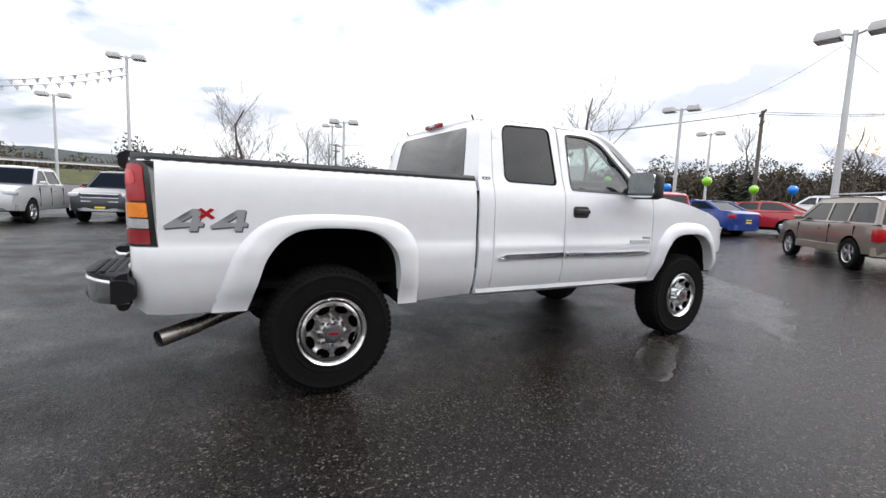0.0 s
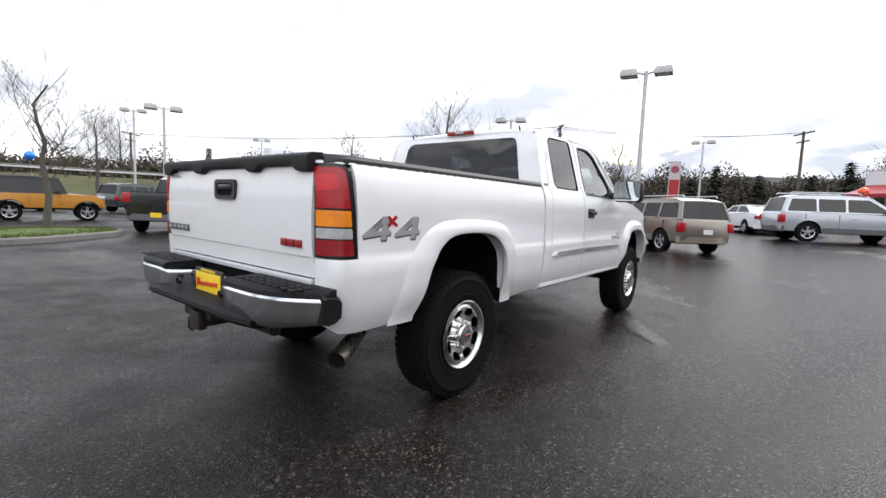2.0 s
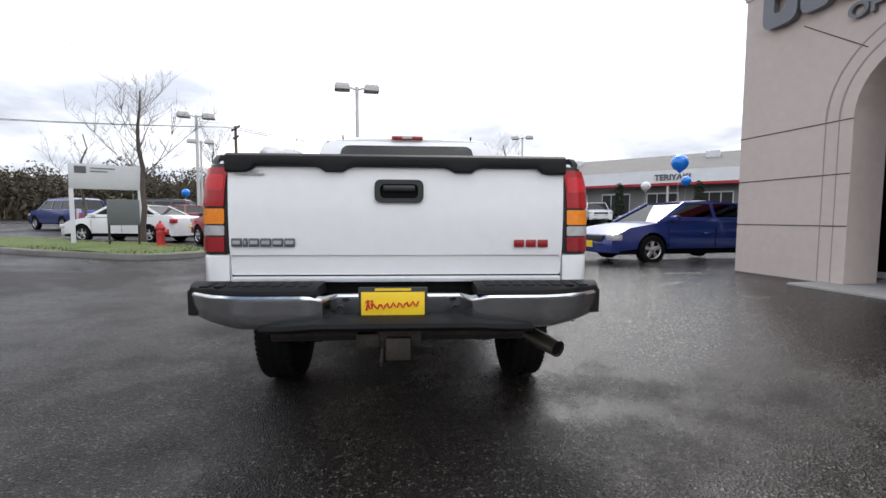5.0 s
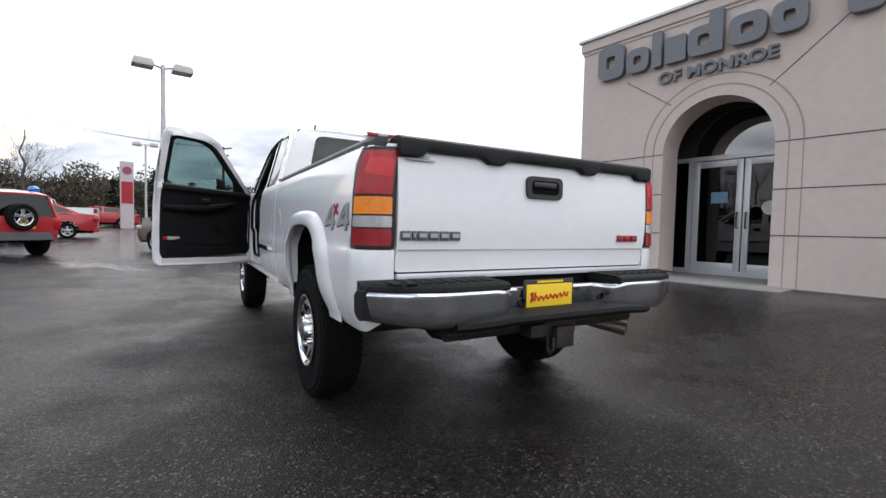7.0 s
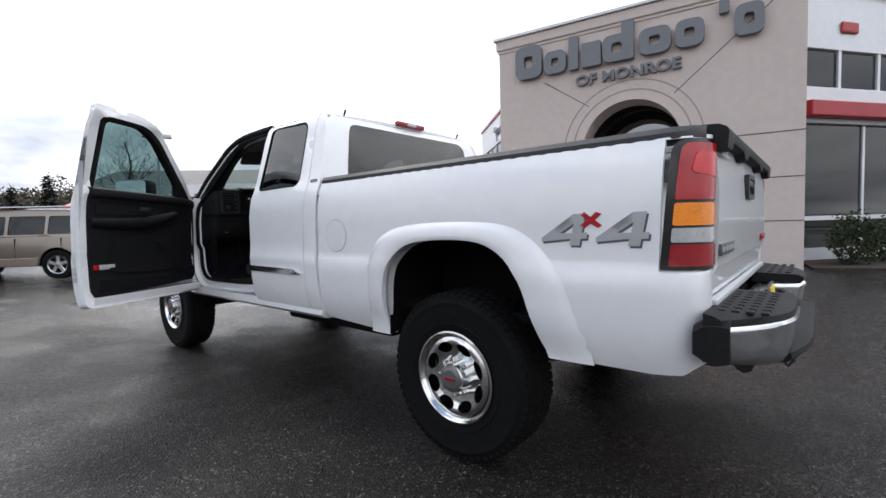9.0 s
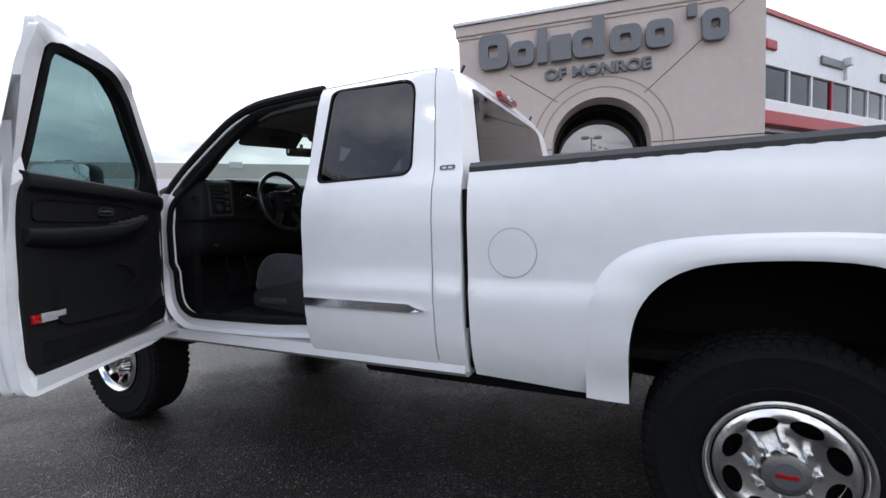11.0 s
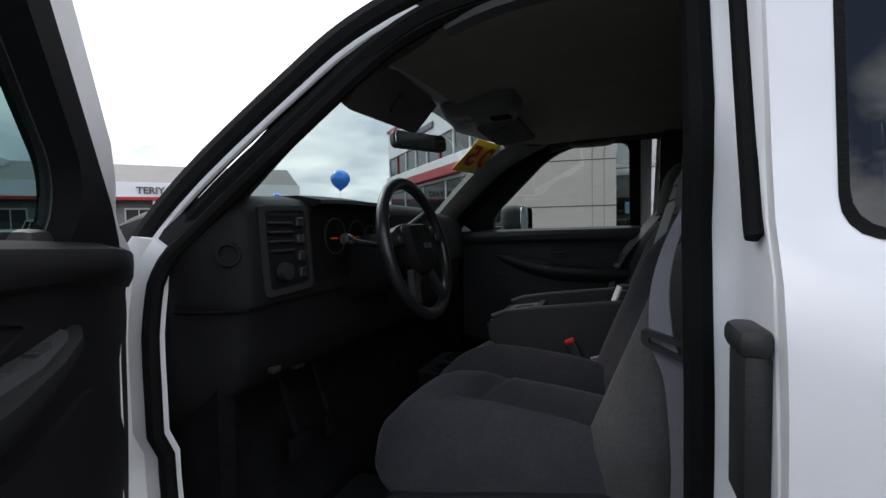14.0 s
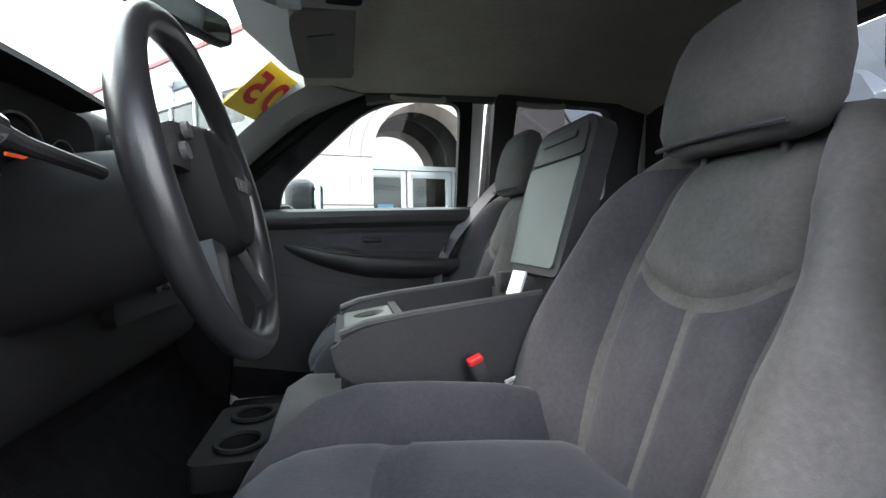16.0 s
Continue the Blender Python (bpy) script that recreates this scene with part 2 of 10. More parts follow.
M_GLASS_F = glass_mat("fanlight_glass", (0.12, 0.14, 0.16), 2.6)
M_STUCCO = mat("beige_stucco", (0.60, 0.51, 0.465), 0.85, noise_amt=0.06, scale=0.9, bump=0.35, bump_scale=160)
M_JOINT = mat("dark_joint", (0.10, 0.085, 0.075), 0.9, noise_amt=0.2, scale=4)
M_GREYLET = mat("grey_sign_face", (0.16, 0.165, 0.18), 0.45, noise_amt=0.08, scale=3)
M_GREYSIDE = mat("grey_sign_return", (0.32, 0.33, 0.35), 0.4, noise_amt=0.08, scale=3)
M_ALU = mat("white_aluminium", (0.62, 0.63, 0.65), 0.35, metal=0.3, noise_amt=0.06, scale=4)
M_CONC = mat("concrete", (0.30, 0.285, 0.265), 0.75, noise_amt=0.15, scale=2.5, bump=0.3, bump_scale=90)
M_YELLOW = mat("yellow_card", (0.85, 0.58, 0.02), 0.45, noise_amt=0.05, scale=6)
M_REDINK = mat("red_ink", (0.55, 0.02, 0.02), 0.5, noise_amt=0.05, scale=6)
M_SILVERDECAL = mat("silver_decal", (0.42, 0.43, 0.44), 0.35, metal=0.4, noise_amt=0.05, scale=20)
M_DKDECAL = mat("dark_decal", (0.09, 0.09, 0.10), 0.45, noise_amt=0.1, scale=20)
M_FABRIC = mat("grey_velour", (0.058, 0.056, 0.062), 0.9, noise_amt=0.16, scale=14, bump=0.25, bump_scale=420)
M_FABRIC2 = mat("light_grey_velour", (0.098, 0.094, 0.092), 0.92, noise_amt=0.16, scale=14, bump=0.25, bump_scale=420)
M_FABRIC3 = mat("mid_grey_velour", (0.072, 0.070, 0.076), 0.92, noise_amt=0.16, scale=14, bump=0.25, bump_scale=420)
M_PAD = mat("step_pad_rubber", (0.007, 0.007, 0.0075), 0.6, noise_amt=0.25, scale=7, bump=0.2, bump_scale=200, ior=1.34)
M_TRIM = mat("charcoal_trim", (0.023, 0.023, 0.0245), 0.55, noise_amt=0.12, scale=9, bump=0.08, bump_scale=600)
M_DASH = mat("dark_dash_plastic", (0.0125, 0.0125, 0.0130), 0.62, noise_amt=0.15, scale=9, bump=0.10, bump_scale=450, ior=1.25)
# darker copy of the charcoal trim: shade put into the colour
M_DOORTRIM = mat("darkened_black_trim", (0.008, 0.008, 0.0085), 0.68, noise_amt=0.12, scale=9, bump=0.08, bump_scale=600, ior=1.26)
M_TRIMG = mat("grey_trim", (0.048, 0.05, 0.05), 0.55, noise_amt=0.1, scale=9, bump=0.25, bump_scale=380)
M_HEAD = mat("beige_grey_headliner", (0.35, 0.337, 0.288), 0.98, noise_amt=0.10, scale=8, bump=0.2, bump_scale=500, ior=1.1)
M_CARPET = mat("dark_carpet", (0.012, 0.012, 0.013), 0.98, noise_amt=0.3, scale=20, bump=0.5, bump_scale=300)
for m_cloth in (M_HEAD, M_CARPET, M_FABRIC, M_FABRIC2, M_FABRIC3):
    m_cloth.node_tree.nodes["Principled BSDF"].inputs["Specular IOR Level"].default_value = 0.0
for m_cloth in (M_FABRIC, M_FABRIC2, M_FABRIC3):
    b_cloth = m_cloth.node_tree.nodes["Principled BSDF"]
    b_cloth.inputs["Sheen Weight"].default_value, b_cloth.inputs["Sheen Roughness"].default_value = 0.22, 0.35
    b_cloth.inputs["Sheen Tint"].default_value = (0.75, 0.75, 0.8, 1)
# lightened grey: makes up in colour for the light these parts lack
M_PILLAR = mat("lightened_grey_trim", (0.17, 0.175, 0.165), 0.6, noise_amt=0.08, scale=9, bump=0.12, bump_scale=420)
# visor has its own tone to make up for the light it lacks
M_VISOR = mat("light_matched_visor_grey", (0.115, 0.108, 0.095), 0.8, noise_amt=0.10, scale=9, bump=0.15, bump_scale=420)
M_BELT = mat("grey_belt_webbing", (0.17, 0.165, 0.185), 0.6, noise_amt=0.08, scale=30, bump=0.3, bump_scale=500)
M_LEATHER = mat("black_leather", (0.014, 0.014, 0.0155), 0.30, noise_amt=0.15, scale=25, bump=0.06, bump_scale=500)
M_WHITEPL = mat("white_label", (0.7, 0.7, 0.7), 0.6, noise_amt=0.06, scale=30)
M_MIRROR = mat("mirror_glass", (0.75, 0.8, 0.82), 0.02, metal=1.0)


# ---------- mesh tools ----------
def box(bm, x0, x1, y0, y1, z0, z1, bev=0.0, seg=2, m=None):
    vs = [bm.verts.new((x, y, z)) for x in (x0, x1) for y in (y0, y1) for z in (z0, z1)]
    idx = [(0, 1, 3, 2), (4, 6, 7, 5), (0, 4, 5, 1), (2, 3, 7, 6), (0, 2, 6, 4), (1, 5, 7, 3)]
    fs = [bm.faces.new([vs[i] for i in f]) for f in idx]
    if bev:
        es = list({e for f in fs for e in f.edges})
        r = bmesh.ops.bevel(bm, geom=es, offset=bev, segments=seg, affect="EDGES", profile=0.5)
        vs = list({v for f in r["faces"] for v in f.verts} | {v for v in vs if v.is_valid})
    if m is not None:
        bmesh.ops.transform(bm, matrix=m, verts=[v for v in vs if v.is_valid])
    return vs


def loft(bm, rings, caps=True, close=True):
    """Quads between rings of equal length."""
    rows = [[bm.verts.new(p) for p in r] for r in rings]
    n = len(rows[0])
    for a, b in zip(rows, rows[1:]):
        for i in range(n if close else n - 1):
            j = (i + 1) % n
            try:
                bm.faces.new((a[i], a[j], b[j], b[i]))
            except ValueError:
                pass
    if caps and close:
        bm.faces.new(rows[0][::-1])
        bm.faces.new(rows[-1])
    return rows


def tube(bm, pts, rad, n=10, caps=True):
    """A round bar along points; rad is one radius or one for each point."""
    pts = [Vector(p) for p in pts]
    rads = rad if isinstance(rad, (list, tuple)) else [rad] * len(pts)
    rings = []
    side = None
    for i, p in enumerate(pts):
        d = (pts[min(i + 1, len(pts) - 1)] - pts[max(i - 1, 0)]).normalized()
        ref = Vector((0, 0, 1)) if abs(d.z) < 0.9 else Vector((1, 0, 0))
        if side is None:
            side = d.cross(ref).normalized()
        side = (side - d * side.dot(d)).normalized()
        up = d.cross(side)
        rings.append([p + (side * math.cos(a) + up * math.sin(a)) * rads[i] for a in (2 * math.pi * k / n for k in range(n))])
    loft(bm, rings, caps)


def lathe(bm, prof, n=32, m=Matrix(), caps=False):
    """Profile of (axial, radius) about the local y axis."""
    rings = []
    for ax, r in prof:
        rings.append([m @ Vector((r * math.cos(a), ax, r * math.sin(a))) for a in (2 * math.pi * k / n for k in range(n))])
    loft(bm, rings, caps)


def prism(bm, poly, axis, a0, a1):
    """Polygon of (u, v) drawn out along an axis: 'y' takes (x, z), 'x' takes (y, z), 'z' takes (x, y)."""
    def at(u, v, a):
        return {"y": (u, a, v), "x": (a, u, v), "z": (u, v, a)}[axis]
    r0 = [bm.verts.new(at(u, v, a0)) for u, v in poly]
    r1 = [bm.verts.new(at(u, v, a1)) for u, v in poly]
    n = len(poly)
    fs = [bm.faces.new(r0), bm.faces.new(r1[::-1])]
    for i in range(n):
        j = (i + 1) % n
        fs.append(bm.faces.new((r0[i], r1[i], r1[j], r0[j])))
    return r0 + r1


def inside(p, poly):
    x, y = p
    c = False
    for (x0, y0), (x1, y1) in zip(poly, poly[1:] + poly[:1]):
        if (y0 > y) != (y1 > y) and x < (x1 - x0) * (y - y0) / (y1 - y0) + x0:
            c = not c
    return c


def dense(poly, step):
    out = []
    for (x0, y0), (x1, y1) in zip(poly, poly[1:] + poly[:1]):
        n = max(1, int(math.hypot(x1 - x0, y1 - y0) / step + 0.5))
        out += [(x0 + (x1 - x0) * k / n, y0 + (y1 - y0) * k / n) for k in range(n)]
    return out


def rounded(poly, r, n=5):
    """The polygon with its corners rounded; r is one radius or one for each corner."""
    out = []
    k = len(poly)
    for i in range(k):
        ri = r[i] if isinstance(r, (list, tuple)) else r
        p, a, b = Vector(poly[i]), Vector(poly[i - 1]), Vector(poly[(i + 1) % k])
        if ri <= 0:
            out.append(tuple(p)); continue
        da, db = (a - p), (b - p)
        ri = min(ri, da.length * 0.48, db.length * 0.48)
        pa, pb = p + da.normalized() * ri, p + db.normalized() * ri
        for q in range(n + 1):
            t = q / n
            out.append(tuple(pa * (1 - t) ** 2 + p * 2 * t * (1 - t) + pb * t ** 2))
    return out


def panel(bm, outer, holes, fn, thick=0.02, step=0.06, levels=(), sheet=False):
    """A curved sheet: outline and holes in (u, v), laid in space by fn(u, v, depth), with its thickness."""
    from mathutils.geometry import delaunay_2d_cdt
    loops = [dense(outer, step)] + [dense(h, step) for h in holes]
    pts, edges = [], []
    for lp in loops:
        o = len(pts)
        pts += lp
        edges += [(o + i, o + (i + 1) % len(lp)) for i in range(len(lp))]
    us, vs = [p[0] for p in outer], [p[1] for p in outer]
    edge = list(pts)
    for lv in levels:
        u = min(us) + step * 0.3
        while u < max(us):
            p = (u, lv)
            if inside(p, outer) and not any(inside(p, h) for h in holes) and all(math.hypot(p[0] - q[0], p[1] - q[1]) > 0.012 for q in edge):
                pts.append(p)
            u += step * 0.5
    u = min(us) + step * 0.5
    while u < max(us):
        v = min(vs) + step * 0.5
        while v < max(vs):
            p = (u, v)
            if inside(p, outer) and not any(inside(p, h) for h in holes):
                if all(abs(v - lv) > step * 0.4 for lv in levels) and all(math.hypot(p[0] - q[0], p[1] - q[1]) > step * 0.45 for q in edge):
                    pts.append(p)
            v += step
        u += step
    co, _, tris, *_ = delaunay_2d_cdt([Vector(p) for p in pts], edges, [], 0, 1e-6)
    keep = []
    for t in tris:
        c = sum((co[i] for i in t), Vector((0, 0))) / 3
        if inside(c, outer) and not any(inside(c, h) for h in holes):
            keep.append(t)
    top = [bm.verts.new(fn(p.x, p.y, 0.0)) for p in co]
    low = [] if sheet else [bm.verts.new(fn(p.x, p.y, thick)) for p in co]
    count = {}
    for t in keep:
        bm.faces.new([top[i] for i in t])
        if sheet:
            continue
        bm.faces.new([low[i] for i in reversed(t)])
        for a, b in zip(t, t[1:] + t[:1] if isinstance(t, list) else list(t[1:]) + [t[0]]):
            count[(a, b)] = count.get((a, b), 0) + 1
    for a, b in list(count):
        if (b, a) not in count:
            try:
                bm.faces.new((top[b], top[a], low[a], low[b]))
            except ValueError:
                pass
    loose = [v for v in top + low if not v.link_faces]
    bmesh.ops.delete(bm, geom=loose, context="VERTS")


def part(name, bm, material, parent=None, label="", sharp=35, flat=False, m=None):
    """Links a bmesh as one mesh object, under a thing or a part when given."""
    bmesh.ops.recalc_face_normals(bm, faces=bm.faces[:])
    if not flat:
        lim = radians(sharp)
        for f in bm.faces:
            f.smooth = True
        for e in bm.edges:
            if len(e.link_faces) == 2 and e.calc_face_angle(0) > lim:
                e.smooth = False
    me = bpy.data.meshes.new(name)
    bm.to_mesh(me)
    bm.free()
    if material:
        me.materials.append(material)
    ob = new(name, me)
    if parent:
        ob.parent = parent
    if m is not None:
        ob.matrix_basis = m
    if label:
        ob["label"] = label
    return ob


def empty(name, m=None):
    ob = new(name)
    ob.empty_display_size = 0.2
    if m is not None:
        ob.matrix_basis = m
    return ob


def again(name, src, parent, m):
    """Another object on the same mesh."""
    ob = new(name, src.data)
    ob.parent = parent
    ob.matrix_basis = m
    if "label" in src:
        ob["label"] = src["label"]
    return ob


def bar_text(bm, s, size, depth, m):
    """Solid lettering in the built-in face, placed by m (x along the line, y up, z out)."""
    cu = bpy.data.curves.new("txt", "FONT")
    cu.body, cu.size, cu.extrude, cu.offset = s, size, depth, size * 0.028
    ob = bpy.data.objects.new("txt", cu)
    dg = bpy.context.evaluated_depsgraph_get()
    scene.collection.objects.link(ob)
    dg.update()
    me = bpy.data.meshes.new_from_object(ob.evaluated_get(dg))
    o = len(bm.verts)
    bm.from_mesh(me)
    bm.verts.ensure_lookup_table()
    bmesh.ops.transform(bm, matrix=m, verts=bm.verts[o:])
    bpy.data.objects.remove(ob)
    bpy.data.meshes.remove(me)
    bpy.data.curves.remove(cu)


# ---------- ground ----------
def ground_z(x, y):
    """The lot falls gently away from the show-room front and rises towards the far rows."""
    t = min(1.0, max(0.0, (-1.6 - y) / 3.7))
    return 0.31 * t * t * (3 - 2 * t) * min(1.0, max(0.0, (9.0 - x) / 5.0)) + 0.021 * min(45.0, max(0.0, x - 4.5))


def build_ground():
    bm = bmesh.new()
    xs = [-2000, -400, -100, -40, -20, -10] + [-6 + 0.75 * i for i in range(28)] + [16, 20, 30, 45, 70, 120, 400, 2000]
    ys = [-2000, -400, -100, -40, -20, -14, -11] + [-9 + 0.5 * i for i in range(19)] + [2, 5, 10, 20, 40, 70, 120, 400, 2000]
    rows = [[bm.verts.new((x, y, ground_z(x, y))) for y in ys] for x in xs]
    for a, b in zip(rows, rows[1:]):
        for i in range(len(ys) - 1):
            bm.faces.new((a[i], b[i], b[i + 1], a[i + 1]))
    tagged(part("ground", bm, M_ASPHALT), "wet dark asphalt of the car lot", "ground", kind="structure")


build_ground()


M_WATER = mat("rain_water", (0.028, 0.025, 0.023), 0.27, noise_amt=0.25, scale=3, rough_var=0.05, bump=0.25, bump_scale=70, ior=1.31)


def puddle(spine, label, seed, rag=0.16):
    """A shallow pool along a line of (x, y, half width), with a ragged edge that dips under the asphalt."""
    random.seed(seed)
    pts = []
    for (xa, ya, wa), (xb, yb, wb) in zip(spine, spine[1:]):
        n = max(3, int(math.hypot(xb - xa, yb - ya) / 0.22))
        pts += [(xa + (xb - xa) * k / n, ya + (yb - ya) * k / n, wa + (wb - wa) * k / n) for k in range(n)]
    pts.append(spine[-1])
    bm = bmesh.new()
    rows = []
    r1 = r2 = 0.0
    for k, (x, y, w) in enumerate(pts):
        xa, ya, _ = pts[max(0, k - 1)]
        xb, yb, _ = pts[min(len(pts) - 1, k + 1)]
        ln = math.hypot(xb - xa, yb - ya)
        nx, ny = -(yb - ya) / ln, (xb - xa) / ln
        r1 = 0.6 * r1 + random.uniform(-rag, rag)
        r2 = 0.6 * r2 + random.uniform(-rag, rag)
        lo, hi = -max(0.02, w + r1 * w * 2), max(0.02, w + r2 * w * 2)
        row = []
        for f, dz in ((0, -0.012), (0.12, 0.006), (0.35, 0.009), (0.65, 0.009), (0.88, 0.006), (1, -0.012)):
            d = lo + (hi - lo) * f
            px, py = x + nx * d, y + ny * d
            row.append(bm.verts.new((px, py, ground_z(px, py) + (dz if 0 < k < len(pts) - 1 else -0.012))))
        rows.append(row)
    for a, c in zip(rows, rows[1:]):
        for q in range(5):
            bm.faces.new((a[q], a[q + 1], c[q + 1], c[q]))
    tagged(part("water", bm, M_WATER), label, "puddle", kind="structure")


puddle([(4.5, -1.7, 0.04), (5.4, -0.9, 0.42), (6.6, -0.1, 0.55), (7.4, 0.8, 0.22), (7.8, 1.2, 0.04)], "broad shallow rain puddle on the asphalt", 9, 0.24)
puddle([(8.0, 1.7, 0.04), (8.8, 2.7, 0.42), (9.8, 3.8, 0.5), (10.6, 4.8, 0.3), (11.2, 5.4, 0.04)], "shallow rain puddle on the asphalt", 21, 0.24)
puddle([(3.35, -0.95, 0.06), (3.1, -1.2, 0.18), (2.75, -1.40, 0.22), (2.45, -1.60, 0.15), (2.25, -1.74, 0.04)], "small bright rain puddle beside the front wheel", 13, 0.10)


# ---------- the pickup truck ----------
PROF = [(0.56, 0.915), (0.62, 0.955), (0.70, 0.985), (0.80, 0.998), (0.95, 1.0065), (0.973, 1.0060), (0.980, 1.0018), (1.02, 0.9985), (1.1, 0.998), (1.25, 0.996),
        (1.36, 0.984), (1.42, 0.966), (1.46, 0.945), (1.50, 0.93), (1.90, 0.825), (1.94, 0.795)]


def half(z):
    if z <= PROF[0][0]:
        return PROF[0][1]
    for (a, ya), (b, yb) in zip(PROF, PROF[1:]):
        if z <= b:
            return ya + (yb - ya) * (z - a) / (b - a)
    return PROF[-1][1]


def side_fn(s):
    return lambda x, z, d: (x, s * (half(z) - d), z)


def bed_fn(s, out=0.0):
    """The bed side, wrapped round the rear corner for u below -0.91."""
    def fn(u, z, d):
        d = d - out
        y, r = half(z), 0.12
        if u >= -0.91:
            return (u, s * (y - d), z)
        a = (-0.91 - u) / r
        if a <= math.pi / 2:
            return (-0.91 - (r - d) * math.sin(a), s * (y - r + (r - d) * math.cos(a)), z)
        return (-0.91 - r + d, s * (y - r - (a - math.pi / 2) * r), z)
    return fn


ARCH_R = [(0.50, 0.567), (0.495, 0.80), (0.45, 0.95), (0.34, 1.05), (0.18, 1.088), (-0.10, 1.088), (-0.25, 1.035), (-0.35, 0.92), (-0.40, 0.78), (-0.46, 0.60)]
FLARE_R = [(0.640, 0.567), (0.636, 0.84), (0.600, 1.02), (0.475, 1.130), (0.24, 1.172), (-0.15, 1.172), (-0.355, 1.125), (-0.50, 0.99), (-0.575, 0.82), (-0.640, 0.60)]
ARCH_F = [(3.20, 0.60), (3.235, 0.76), (3.29, 0.90), (3.38, 1.0), (3.52, 1.045), (3.76, 1.045), (3.90, 1.0), (3.99, 0.90), (4.04, 0.78), (4.06, 0.66)]
FLARE_F = [(3.115, 0.60), (3.145, 0.80), (3.20, 0.97), (3.31, 1.10), (3.49, 1.155), (3.79, 1.155), (3.97, 1.10), (4.08, 0.98), (4.14, 0.82), (4.16, 0.66)]


def smooth_line(pts, k=4):
    out = []
    n = len(pts)
    for i in range(n - 1):
        p0, p1, p2, p3 = pts[max(0, i - 1)], pts[i], pts[i + 1], pts[min(n - 1, i + 2)]
        for j in range(k):
            t = j / k
            out.append(tuple(0.5 * (2 * b + (c - a) * t + (2 * a - 5 * b + 4 * c - d) * t * t + (3 * b - a - 3 * c + d) * t ** 3) for a, b, c, d in zip(p0, p1, p2, p3)))
    out.append(tuple(pts[-1]))
    return out


def flare(bm, s, inner, outer, bulge):
    inn, ou = smooth_line(inner), smooth_line(outer)
    rings = []
    for (xi, zi), (xo, zo) in zip(inn, ou):
        row = []
        for t, y in ((-0.06, -0.004), (0.04, bulge * 0.10), (0.12, bulge * 0.34), (0.22, bulge * 0.58), (0.36, bulge * 0.78), (0.55, bulge * 0.92), (0.75, bulge * 0.99), (0.93, bulge), (1.0, bulge * 0.88), (1.0, -0.06)):
            x, z = xo + (xi - xo) * t, zo + (zi - zo) * t
            row.append((x, s * (half(max(z, 0.64)) + y * min(1.0, max(0.25, (z - 0.56) / 0.2))), z))
        rings.append(row)
    loft(bm, rings, caps=False, close=False)


def well(bm, s, inner):
    inn = smooth_line(inner)
    rings = []
    for x, z in inn:
        rings.append([(x, s * 0.965, z), (x, s * 0.80, z + 0.02), (x, s * 0.52, z + 0.02)])
    loft(bm, rings, caps=False, close=False)
    c = [bm.verts.new((x, s * 0.52, z + 0.02)) for x, z in inn]
    bm.faces.new(c)


truck = empty("pickup_truck")
tagged(truck, "white extended-cab pickup truck with its driver door open, on wet asphalt", "truck")

